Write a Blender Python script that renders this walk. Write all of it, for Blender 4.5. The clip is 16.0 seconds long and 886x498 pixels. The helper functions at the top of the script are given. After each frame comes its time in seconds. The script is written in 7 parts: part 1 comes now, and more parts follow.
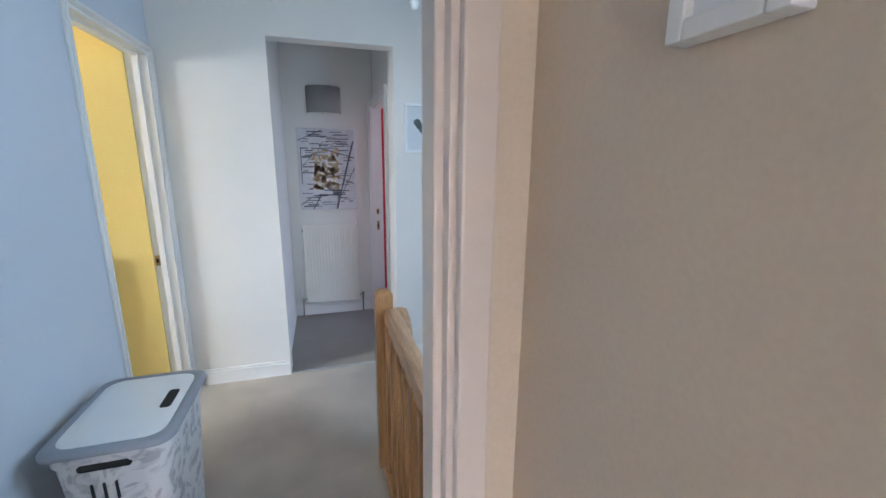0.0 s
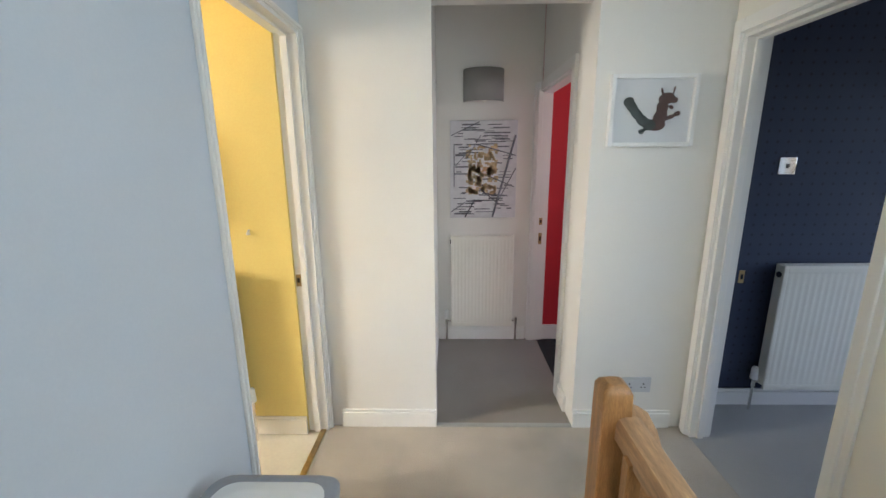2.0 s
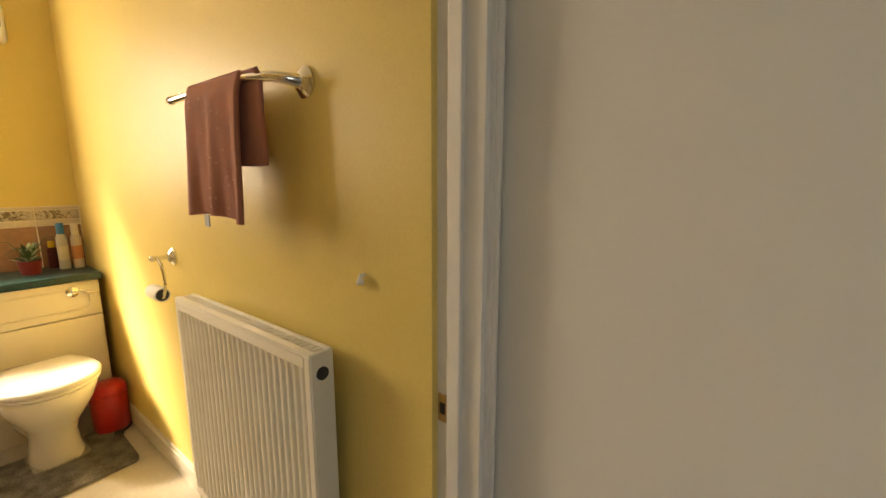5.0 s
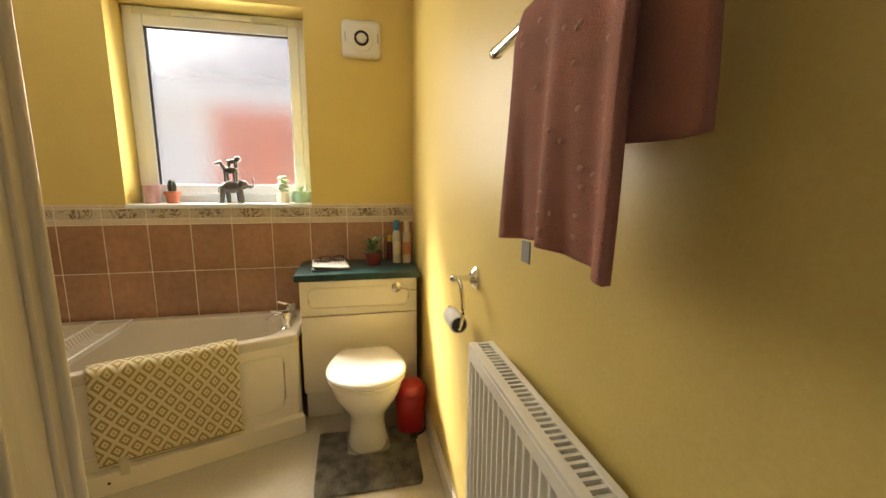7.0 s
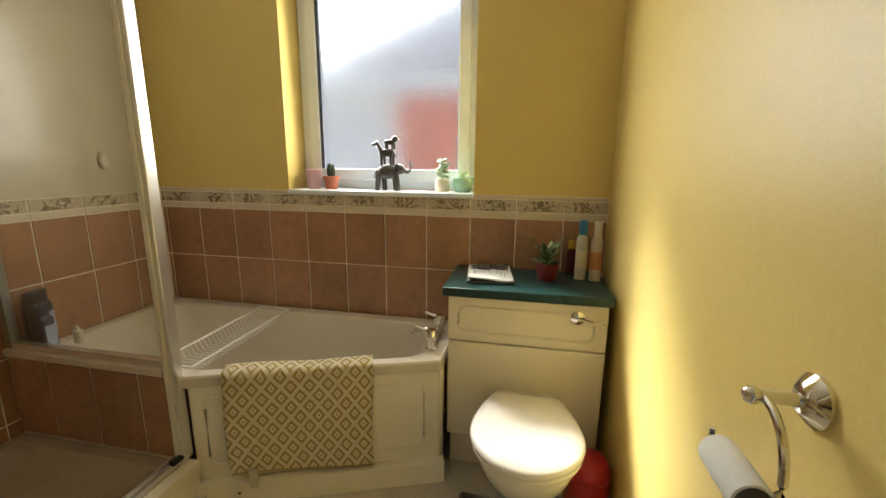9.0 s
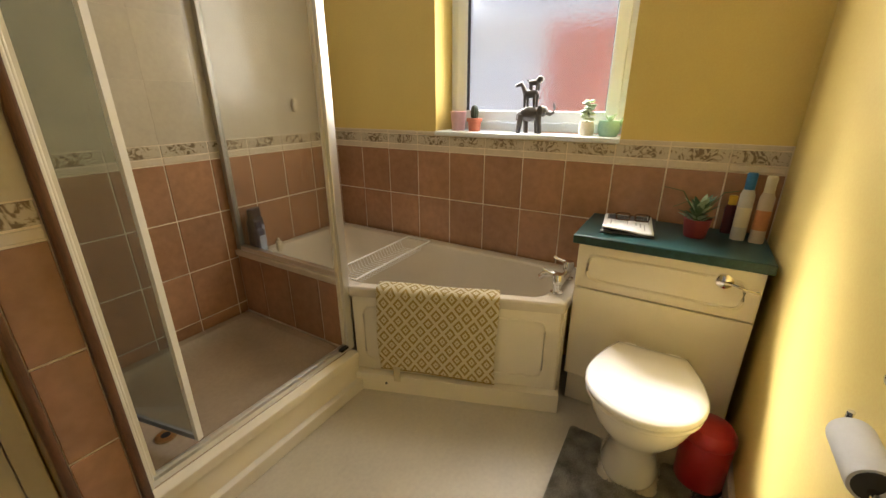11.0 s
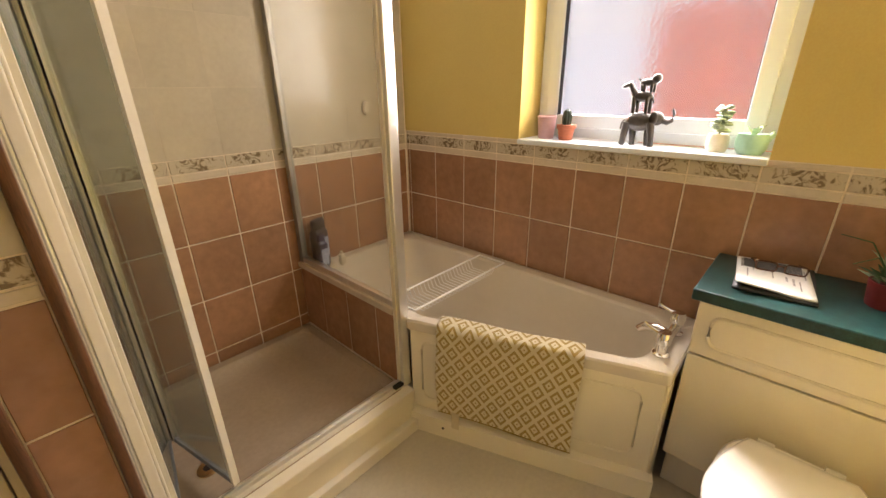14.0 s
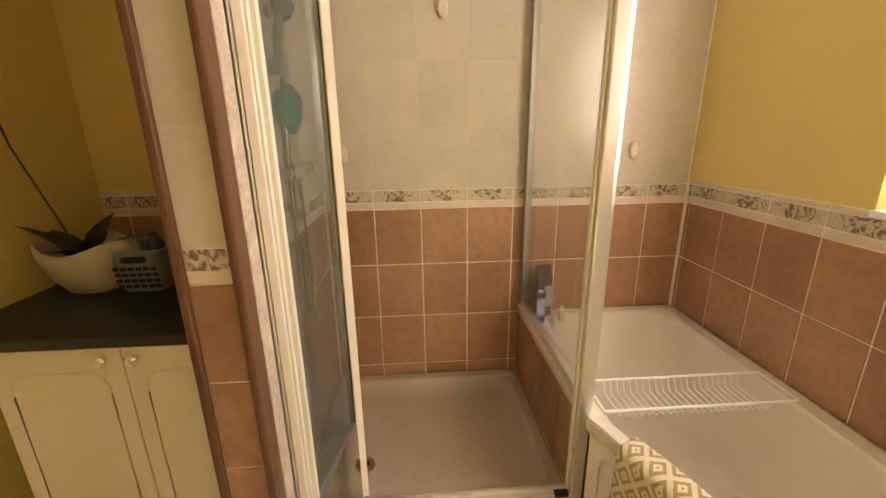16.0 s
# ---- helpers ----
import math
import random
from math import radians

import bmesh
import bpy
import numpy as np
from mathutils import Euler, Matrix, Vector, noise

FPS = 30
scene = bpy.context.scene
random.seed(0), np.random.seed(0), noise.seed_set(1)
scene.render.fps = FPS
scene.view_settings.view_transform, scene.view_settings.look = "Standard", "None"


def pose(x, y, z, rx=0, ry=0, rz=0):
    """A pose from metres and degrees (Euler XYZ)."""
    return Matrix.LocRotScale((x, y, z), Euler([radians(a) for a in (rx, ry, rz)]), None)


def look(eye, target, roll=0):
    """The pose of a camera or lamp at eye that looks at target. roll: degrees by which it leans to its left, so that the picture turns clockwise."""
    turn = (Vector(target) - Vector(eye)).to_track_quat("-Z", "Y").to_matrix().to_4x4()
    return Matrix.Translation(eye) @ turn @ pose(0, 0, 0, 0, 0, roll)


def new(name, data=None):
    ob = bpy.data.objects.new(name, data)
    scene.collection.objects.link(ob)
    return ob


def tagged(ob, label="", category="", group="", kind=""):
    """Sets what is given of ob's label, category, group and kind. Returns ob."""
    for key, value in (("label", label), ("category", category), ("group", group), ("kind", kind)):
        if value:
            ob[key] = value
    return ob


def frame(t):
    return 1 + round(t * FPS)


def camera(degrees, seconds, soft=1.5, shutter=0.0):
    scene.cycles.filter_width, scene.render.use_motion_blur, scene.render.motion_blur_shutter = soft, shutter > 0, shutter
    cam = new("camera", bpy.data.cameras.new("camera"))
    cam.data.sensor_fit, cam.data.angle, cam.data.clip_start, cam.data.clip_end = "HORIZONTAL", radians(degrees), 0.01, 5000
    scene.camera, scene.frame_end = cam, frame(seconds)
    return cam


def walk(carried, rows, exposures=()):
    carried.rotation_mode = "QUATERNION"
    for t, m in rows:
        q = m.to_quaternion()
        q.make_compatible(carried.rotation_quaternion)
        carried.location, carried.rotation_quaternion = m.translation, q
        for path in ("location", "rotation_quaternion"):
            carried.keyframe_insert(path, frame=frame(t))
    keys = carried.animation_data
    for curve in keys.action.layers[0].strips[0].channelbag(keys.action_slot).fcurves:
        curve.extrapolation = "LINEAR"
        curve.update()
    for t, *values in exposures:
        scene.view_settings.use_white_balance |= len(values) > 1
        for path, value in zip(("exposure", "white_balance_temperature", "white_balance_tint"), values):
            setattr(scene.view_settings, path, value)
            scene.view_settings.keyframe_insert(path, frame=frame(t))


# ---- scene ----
cam = camera(95.5, 16.0)
PATH = [
    (0, (0.275, 0.16, 1.41), (0.836, 2.03, 0.978), 0.5),
    (0.5, (0.209, 0.303, 1.411), (0.549, 2.226, 0.978), 0.1),
    (1, (0.165, 0.434, 1.417), (0.339, 2.378, 0.979), 0.1),
    (1.5, (0.114, 0.646, 1.403), (0.145, 2.595, 0.954), -0.2),
    (2, (0.096, 0.902, 1.415), (0.056, 2.852, 0.968), -0.5),
    (2.5, (0.15, 1.204, 1.401), (0.042, 3.149, 0.946), -0.7),
    (3, (0.135, 1.44, 1.402), (-0.108, 3.37, 0.936), -1.0),
    (3.2, (0.097, 1.54, 1.39), (-0.218, 3.458, 0.918), -0.9),
    (5.3, (-0.281, 2.208, 1.288), (-1.627, 3.655, 0.983), 0.3),
    (5.5, (-0.354, 2.23, 1.301), (-1.798, 3.579, 0.993), 0.2),
    (6, (-0.502, 2.279, 1.297), (-2.142, 3.38, 0.982), 0.3),
    (6.5, (-0.684, 2.353, 1.292), (-2.496, 3.138, 0.975), 0.4),
    (7, (-0.811, 2.397, 1.285), (-2.738, 2.818, 0.954), 0.4),
    (7.5, (-0.937, 2.332, 1.286), (-2.895, 2.49, 0.91), 0.9),
    (8, (-1.113, 2.302, 1.288), (-3.074, 2.275, 0.896), 0.9),
    (8.5, (-1.3, 2.341, 1.282), (-3.249, 2.145, 0.878), 0.6),
    (9, (-1.407, 2.386, 1.28), (-3.326, 1.997, 0.873), 0.6),
    (9.5, (-1.431, 2.397, 1.277), (-3.302, 1.828, 0.859), 0.8),
    (10, (-1.419, 2.409, 1.258), (-3.198, 1.617, 0.8), 0.9),
    (10.2, (-1.398, 2.402, 1.267), (-3.131, 1.561, 0.731), 1.0),
    (12.3, (-1.306, 2.469, 1.355), (-2.815, 1.387, 0.611), -0.4),
    (12.5, (-1.311, 2.462, 1.361), (-2.802, 1.352, 0.62), -0.4),
    (13, (-1.357, 2.401, 1.37), (-2.822, 1.26, 0.627), -0.4),
    (13.5, (-1.446, 2.349, 1.357), (-2.863, 1.147, 0.617), -0.5),
    (14, (-1.598, 2.263, 1.378), (-2.96, 1.001, 0.636), -0.8),
    (14.5, (-1.72, 2.178, 1.379), (-2.974, 0.792, 0.669), -0.8),
    (15, (-1.869, 2.123, 1.402), (-2.786, 0.46, 0.773), -1.2),
    (15.5, (-1.973, 2.147, 1.404), (-2.427, 0.296, 0.797), -1.8),
    (16, (-2.015, 2.224, 1.375), (-2.131, 0.307, 0.816), -0.8),
]
EXPOSURES = [(0.0, 3.4, 5350, 10), (0.5, 3.3, 5450, 10), (1.0, 3.5, 6200, 10), (2.0, 3.5, 6500, 10), (2.6, 3.4, 6500, 10), (3.2, 3.1, 6700, 10), (4.4, 2.5, 8000, 13), (5.3, 1.9, 9200, 15), (6.0, 1.8, 8200, 13),
             (7.0, 1.65, 7000, 11), (8.0, 1.4, 6500, 10), (9.0, 1.25, 6200, 6), (10.2, 1.3, 6200, 7), (12.3, 1.6, 6700, 22), (14.5, 1.7, 6600, 20), (15.2, 1.75, 6600, 20), (16.0, 2.0, 6800, 24)]
walk(cam, [(t, look(eye, target, lean)) for t, eye, target, lean in PATH], EXPOSURES)

# ---------------------------------------------------------------- world and light
world = bpy.data.worlds.new("sky_world")
scene.world = world
world.use_nodes = True
wn = world.node_tree.nodes
sky = wn.new("ShaderNodeTexSky")
sky.sky_type = "NISHITA"
sky.sun_disc = False
sky.dust_density, sky.ozone_density, sky.air_density = 5.0, 0.2, 0.7
SUN_DIR = Vector((0.95, 1.0, -1.15)).normalized()
sky.sun_elevation = math.asin(-SUN_DIR.z)
sky.sun_rotation = math.atan2(-SUN_DIR.x, -SUN_DIR.y)
world.node_tree.links.new(sky.outputs[0], wn["Background"].inputs[0])
wn["Background"].inputs[1].default_value = 0.15
sun = new("sun", bpy.data.lights.new("sun", "SUN"))
sun.data.energy, sun.data.angle, sun.data.color = 4.2, radians(12.0), (1.0, 0.96, 0.90)
sun.rotation_euler = SUN_DIR.to_track_quat("-Z", "Y").to_euler()


def area_lamp(name, x, y, z, w, h, aim, power, color):
    """An area lamp as daylight: in the bathroom's window opening, elsewhere an added fill."""
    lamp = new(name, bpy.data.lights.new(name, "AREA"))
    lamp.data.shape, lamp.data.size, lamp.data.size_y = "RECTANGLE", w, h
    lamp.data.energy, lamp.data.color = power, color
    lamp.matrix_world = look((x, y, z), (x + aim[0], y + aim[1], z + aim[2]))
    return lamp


# added fill behind the starting point; the bedroom window is made up
area_lamp("added_bedroom_fill", -0.1, -2.55, 1.95, 1.0, 0.5, (0.05, 1, 0.6), 0.24, (0.80, 0.92, 1.0))
# unseen lamp added to light the navy room from its far side
area_lamp("added_navy_room_fill", 3.75, 1.6, 1.4, 1.3, 1.2, (-1, 0.1, -0.1), 0.28, (0.94, 0.97, 1.0))
# added lamp, out of view inside the red room, brightens the passage
area_lamp("added_red_room_fill", 1.75, 3.48, 1.5, 0.5, 1.0, (-1, 0, -0.1), 0.5, (0.84, 0.92, 1.0))
# added fill from the stair side, at an invented opening out of view
area_lamp("added_stair_fill", 1.28, 1.15, 1.5, 0.7, 1.0, (-1, 0.25, -0.12), 1.4, (0.70, 0.86, 1.0))
area_lamp("daylight_bathroom_window", -3.365, 1.68, 1.69, 0.66, 0.80, (1, -0.03, -0.06), 7.0, (1.0, 0.94, 0.84))

# ---------------------------------------------------------------- materials


def material(name, base, rough=0.5, metal=0.0, vary=0.08, scale=6.0, fine=90.0, bump=0.05, second=None, coat=0.0,
             stretch=(1, 1, 1), per_object=0.0, bump_dist=0.01, sheen=0.0):
    """A surface with variation at two scales, fine relief and a slightly uneven gloss."""
    m = bpy.data.materials.new(name)
    m.use_nodes = True
    n, l = m.node_tree.nodes, m.node_tree.links
    p = n["Principled BSDF"]
    p.inputs["Metallic"].default_value = metal
    p.inputs["Coat Weight"].default_value = coat
    p.inputs["Sheen Weight"].default_value = sheen
    co = n.new("ShaderNodeTexCoord")
    mp = n.new("ShaderNodeMapping")
    mp.inputs["Scale"].default_value = stretch
    geo = n.new("ShaderNodeNewGeometry")
    l.new(geo.outputs["Position"], mp.inputs["Vector"])
    big, small = n.new("ShaderNodeTexNoise"), n.new("ShaderNodeTexNoise")
    big.inputs["Scale"].default_value, big.inputs["Detail"].default_value = scale, 5
    small.inputs["Scale"].default_value, small.inputs["Detail"].default_value = fine, 3
    l.new(mp.outputs[0], big.inputs["Vector"])
    l.new(mp.outputs[0], small.inputs["Vector"])
    ramp = n.new("ShaderNodeValToRGB")
    other = second or [min(1.0, c * (1 + vary)) for c in base]
    low = [c * (1 - vary) for c in base]
    ramp.color_ramp.elements[0].position, ramp.color_ramp.elements[1].position = 0.3, 0.72
    ramp.color_ramp.elements[0].color, ramp.color_ramp.elements[1].color = (*low, 1), (*other, 1)
    l.new(big.outputs["Fac"], ramp.inputs[0])
    mix = n.new("ShaderNodeMix")
    mix.data_type, mix.blend_type = "RGBA", "OVERLAY"
    mix.inputs["Factor"].default_value = min(0.6, vary * 2)
    l.new(ramp.outputs[0], mix.inputs["A"])
    l.new(small.outputs["Fac"], mix.inputs["B"])
    out = mix.outputs["Result"]
    if per_object:
        info, hsv, mr = n.new("ShaderNodeObjectInfo"), n.new("ShaderNodeHueSaturation"), n.new("ShaderNodeMapRange")
        mr.inputs["To Min"].default_value, mr.inputs["To Max"].default_value = 1 - per_object, 1 + per_object
        l.new(info.outputs["Random"], mr.inputs["Value"])
        l.new(mr.outputs[0], hsv.inputs["Value"])
        l.new(out, hsv.inputs["Color"])
        out = hsv.outputs[0]
    l.new(out, p.inputs["Base Color"])
    rr = n.new("ShaderNodeMapRange")
    rr.inputs["To Min"].default_value, rr.inputs["To Max"].default_value = max(0.02, rough * 0.85), min(1, rough * 1.15)
    l.new(big.outputs["Fac"], rr.inputs["Value"])
    l.new(rr.outputs[0], p.inputs["Roughness"])
    if bump:
        b = n.new("ShaderNodeBump")
        b.inputs["Strength"].default_value, b.inputs["Distance"].default_value = bump, bump_dist
        l.new(small.outputs["Fac"], b.inputs["Height"])
        l.new(b.outputs[0], p.inputs["Normal"])
    return m


WALL_WHITE = material("white_wall_paint", (0.78, 0.755, 0.70), 0.6, vary=0.03, scale=1.3, fine=160, bump=0.02)
WALL_BLUE = material("pale_blue_grey_wall_paint", (0.62, 0.66, 0.70), 0.6, vary=0.03, scale=1.3, fine=160, bump=0.02)
WALL_CREAM = material("cream_wall_paint", (0.80, 0.77, 0.69), 0.6, vary=0.03, scale=1.3, fine=160, bump=0.02)
WALL_BEIGE = material("beige_wall_paint", (0.64, 0.53, 0.405), 0.6, vary=0.04, scale=1.2, fine=160, bump=0.02)
WALL_YELLOW = material("mustard_yellow_wall_paint", (0.74, 0.57, 0.185), 0.42, vary=0.06, scale=1.4, fine=170, bump=0.025)
WALL_RED = material("red_wall_paint", (0.52, 0.02, 0.03), 0.6, vary=0.05, fine=160)
CEILING = material("ceiling_paint", (0.86, 0.86, 0.84), 0.8, vary=0.02, scale=1.5, fine=120, bump=0.08)
TRIM = material("white_gloss_paint", (0.80, 0.785, 0.745), 0.42, vary=0.004, scale=0.6, fine=8, bump=0.0)
DOOR_IVORY = material("brushed_ivory_gloss", (0.84, 0.76, 0.61), 0.34, vary=0.13, scale=5, fine=60, bump=0.05, stretch=(12, 12, 0.6))
TRIM_WARM = material("ivory_gloss_paint", (0.74, 0.68, 0.57), 0.3, vary=0.02, scale=4, fine=120, bump=0.01)
# pinkish gloss, darkened for the shadow on the bedroom's door trim
TRIM_ROSE = material("shaded_pinkish_gloss_paint", (0.70, 0.60, 0.53), 0.35, vary=0.02, scale=2, fine=60, bump=0.0)
CARPET = material("beige_carpet", (0.46, 0.39, 0.30), 0.95, vary=0.24, scale=2.4, fine=420, bump=0.7, sheen=0.3)
CARPET_GREY = material("grey_brown_carpet", (0.24, 0.20, 0.16), 0.95, vary=0.12, scale=3.2, fine=420, bump=0.7, sheen=0.3)
CARPET_PALE = material("pale_grey_carpet", (0.36, 0.35, 0.32), 0.95, vary=0.10, scale=3.2, fine=420, bump=0.7, sheen=0.3)
CARPET_BLACK = material("black_carpet", (0.02, 0.018, 0.018), 0.95, vary=0.2, fine=300, bump=0.5)
VINYL = material("cream_vinyl_floor", (0.53, 0.475, 0.37), 0.42, vary=0.06, scale=5, fine=60, bump=0.04)
TILE_BROWN = material("terracotta_wall_tile", (0.385, 0.208, 0.118), 0.22, vary=0.13, scale=4.5, fine=26, bump=0.04, per_object=0.10)
TILE_CREAM = material("cream_wall_tile", (0.60, 0.53, 0.415), 0.2, vary=0.05, scale=7, fine=60, bump=0.04, per_object=0.03)
TILE_TRIM = material("ivory_pencil_tile", (0.70, 0.60, 0.47), 0.25, vary=0.06, scale=9, fine=60, bump=0.04)
GROUT = material("pale_grout", (0.82, 0.71, 0.56), 0.9, vary=0.12, scale=14, fine=200, bump=0.2)
WOOD_BROWN = material("dark_stained_wood", (0.13, 0.055, 0.025), 0.35, vary=0.3, scale=8, fine=70, stretch=(9, 9, 0.7))
WOOD_OAK = material("golden_oak", (0.36, 0.175, 0.06), 0.38, vary=0.28, scale=7, fine=60, stretch=(10, 10, 0.8))
WOOD_RAIL = material("worn_oak_handrail", (0.46, 0.27, 0.14), 0.45, vary=0.25, scale=7, fine=60, stretch=(10, 0.8, 10))
# cabinet ivory made lighter for sunlight bounced onto the bath panel
BATH_PANEL = material("bounce_lit_ivory_foil", (0.88, 0.81, 0.66), 0.32, vary=0.03, scale=4, fine=100, bump=0.02)
CABINET = material("ivory_cabinet_foil", (0.79, 0.71, 0.55), 0.32, vary=0.03, scale=4, fine=100, bump=0.02)
WORKTOP_GREEN = material("dark_green_laminate", (0.011, 0.044, 0.041), 0.3, vary=0.35, scale=40, fine=260, bump=0.03)
WORKTOP_BLACK = material("black_laminate", (0.012, 0.013, 0.013), 0.32, vary=0.35, scale=40, fine=260, bump=0.03)
CERAMIC = material("white_ceramic", (0.82, 0.78, 0.70), 0.08, vary=0.015, scale=3, fine=30, bump=0.0, coat=0.3)
ACRYLIC = material("ivory_bath_acrylic", (0.70, 0.63, 0.52), 0.2, vary=0.025, scale=4, fine=40, bump=0.0, coat=0.2)
# ivory enamel, browned for the shower's shade and the reflected tiles
TRAY = material("shaded_tray_enamel", (0.44, 0.35, 0.25), 0.24, vary=0.06, scale=5, fine=60, bump=0.02)
CHROME = material("chrome", (0.78, 0.76, 0.72), 0.1, 1.0, vary=0.03, fine=60, bump=0.0)
ALUMINIUM = material("brushed_aluminium", (0.82, 0.81, 0.78), 0.32, 1.0, vary=0.012, scale=12, fine=90, bump=0.0)
JAMB_BEIGE = material("grubby_beige_sealant", (0.56, 0.47, 0.36), 0.5, vary=0.2, scale=22, fine=90, bump=0.1)
ALU_DULL = material("dull_anodised_aluminium", (0.42, 0.40, 0.35), 0.45, 0.8, vary=0.08, scale=12, fine=90, bump=0.02)
FRAME_WHITE = material("off_white_frame_enamel", (0.80, 0.75, 0.62), 0.35, vary=0.04, scale=10, fine=90, bump=0.02)
UPVC = material("white_upvc", (0.80, 0.84, 0.88), 0.3, vary=0.02, scale=5, fine=50, bump=0.0)
RADIATOR = material("white_radiator_enamel", (0.80, 0.77, 0.68), 0.35, vary=0.03, scale=5, fine=80, bump=0.02)
PLASTIC_WHITE = material("white_plastic", (0.80, 0.79, 0.76), 0.35, vary=0.02, fine=60, bump=0.01)
PLASTIC_PALE = material("pale_grey_plastic", (0.56, 0.57, 0.58), 0.35, vary=0.02, fine=60, bump=0.01)
PLASTIC_GREY = material("grey_plastic", (0.30, 0.31, 0.33), 0.45, vary=0.04, fine=80, bump=0.02)
PLASTIC_DARK = material("dark_plastic", (0.03, 0.03, 0.035), 0.35, vary=0.1, fine=60, bump=0.02)
BLACK = material("black_gap", (0.01, 0.01, 0.01), 0.7, vary=0.1, bump=0.0)
BRASS = material("aged_brass", (0.50, 0.36, 0.18), 0.3, 1.0, vary=0.15, fine=60)
TOWEL_PINK = material("dusky_pink_towel", (0.40, 0.16, 0.11), 0.95, vary=0.12, scale=14, fine=500, bump=0.35, sheen=0.08)
TOWEL_SPOT = material("pale_pink_tuft", (0.50, 0.27, 0.20), 0.95, vary=0.1, fine=500, bump=0.4)
RED_METAL = material("red_enamelled_metal", (0.42, 0.012, 0.018), 0.3, vary=0.06, fine=60, bump=0.01, coat=0.3)
RUG = material("grey_shaggy_mat", (0.33, 0.30, 0.25), 0.97, vary=0.5, scale=16, fine=240, bump=1.0, bump_dist=0.03)
TERRACOTTA = material("terracotta_pot", (0.42, 0.13, 0.07), 0.75, vary=0.12, fine=90)
PINK_GLAZE = material("pink_glazed_pot", (0.62, 0.38, 0.38), 0.3, vary=0.06, fine=60)
MINT_GLAZE = material("mint_glazed_planter", (0.33, 0.55, 0.42), 0.3, vary=0.08, fine=60)
LEAF = material("green_leaf", (0.05, 0.11, 0.035), 0.5, vary=0.3, scale=20, fine=90)
LEAF_PALE = material("pale_variegated_leaf", (0.34, 0.42, 0.26), 0.5, vary=0.3, scale=30, fine=90)
LEAF_DARK = material("dark_orchid_leaf", (0.02, 0.035, 0.02), 0.4, vary=0.3, scale=20, fine=90)
BRONZE = material("dark_bronze_figure", (0.11, 0.10, 0.095), 0.38, 0.75, vary=0.2, fine=60)
PAPER = material("newsprint", (0.72, 0.71, 0.68), 0.7, vary=0.05, scale=20, fine=200)
PAPER_INK = material("printed_ink", (0.06, 0.06, 0.06), 0.7, vary=0.3, scale=30, fine=200)
CARD = material("white_mount_card", (0.80, 0.80, 0.80), 0.7, vary=0.02, fine=150)
FUR_BROWN = material("brown_print", (0.11, 0.05, 0.04), 0.7, vary=0.3, scale=40)
FUR_GREY = material("dark_green_grey_print", (0.06, 0.075, 0.07), 0.7, vary=0.3, scale=40)
CANVAS = material("pale_canvas", (0.66, 0.65, 0.66), 0.8, vary=0.08, scale=20, fine=400, bump=0.2)
CANVAS_TAN = material("tan_canvas_paint", (0.60, 0.44, 0.26), 0.8, vary=0.3, scale=30, fine=300, bump=0.2)
CANVAS_INK = material("charcoal_canvas_paint", (0.19, 0.19, 0.21), 0.8, vary=0.4, scale=30, fine=300, bump=0.2)
SHADE_GREY = material("grey_fabric_shade", (0.30, 0.29, 0.27), 0.85, vary=0.08, fine=400, bump=0.3)
COTTON = material("cream_cotton", (0.70, 0.62, 0.45), 0.9, vary=0.08, scale=14, fine=400, bump=0.5)
BRICK_RED = material("red_brick_wall", (0.74, 0.15, 0.06), 0.85, vary=0.3, scale=3, fine=30, bump=0.3)
ROOF_SLATE = material("grey_roof_slate", (0.24, 0.24, 0.28), 0.8, vary=0.5, scale=3, fine=14, bump=0.3)
RENDER_WHITE = material("white_painted_render", (0.86, 0.86, 0.86), 0.8, vary=0.05, scale=1, fine=40)
GROUND_PALE = material("pale_bounce_ground", (0.52, 0.50, 0.47), 0.95, vary=0.4, scale=0.8, fine=20, bump=0.4)
TEAL = material("teal_bath_puff", (0.03, 0.36, 0.30), 0.8, vary=0.25, scale=40, fine=200, bump=0.8)
BLUE_CAP = material("blue_plastic", (0.03, 0.16, 0.35), 0.3, vary=0.05, bump=0.0)
ORANGE = material("dull_orange_label", (0.52, 0.22, 0.10), 0.4, vary=0.1, bump=0.0)
YELLOW_CAP = material("yellow_plastic", (0.65, 0.42, 0.03), 0.35, vary=0.1, bump=0.0)
LABEL_BLUE = material("pale_blue_label", (0.35, 0.40, 0.52), 0.5, vary=0.1)
BASKET_GREY = material("grey_woven_plastic", (0.20, 0.22, 0.21), 0.6, vary=0.15, fine=120, bump=0.4)
BULB = material("frosted_bulb_glass", (0.9, 0.88, 0.8), 0.2, vary=0.02, bump=0.0)


def marble_print(name):
    """White plastic with grey leafy printing."""
    m = material(name, (0.70, 0.69, 0.68), 0.45, vary=0.04, fine=80, bump=0.02)
    n, l = m.node_tree.nodes, m.node_tree.links
    p = n["Principled BSDF"]
    v = n.new("ShaderNodeTexNoise")
    v.inputs["Scale"].default_value, v.inputs["Detail"].default_value, v.inputs["Distortion"].default_value = 9, 4, 2.5
    r = n.new("ShaderNodeValToRGB")
    r.color_ramp.elements[0].position, r.color_ramp.elements[1].position = 0.38, 0.50
    r.color_ramp.elements[0].color, r.color_ramp.elements[1].color = (0.42, 0.42, 0.43, 1), (0.70, 0.69, 0.68, 1)
    g = n.new("ShaderNodeNewGeometry")
    l.new(g.outputs["Position"], v.inputs["Vector"])
    l.new(v.outputs["Fac"], r.inputs[0])
    l.new(r.outputs[0], p.inputs["Base Color"])
    return m


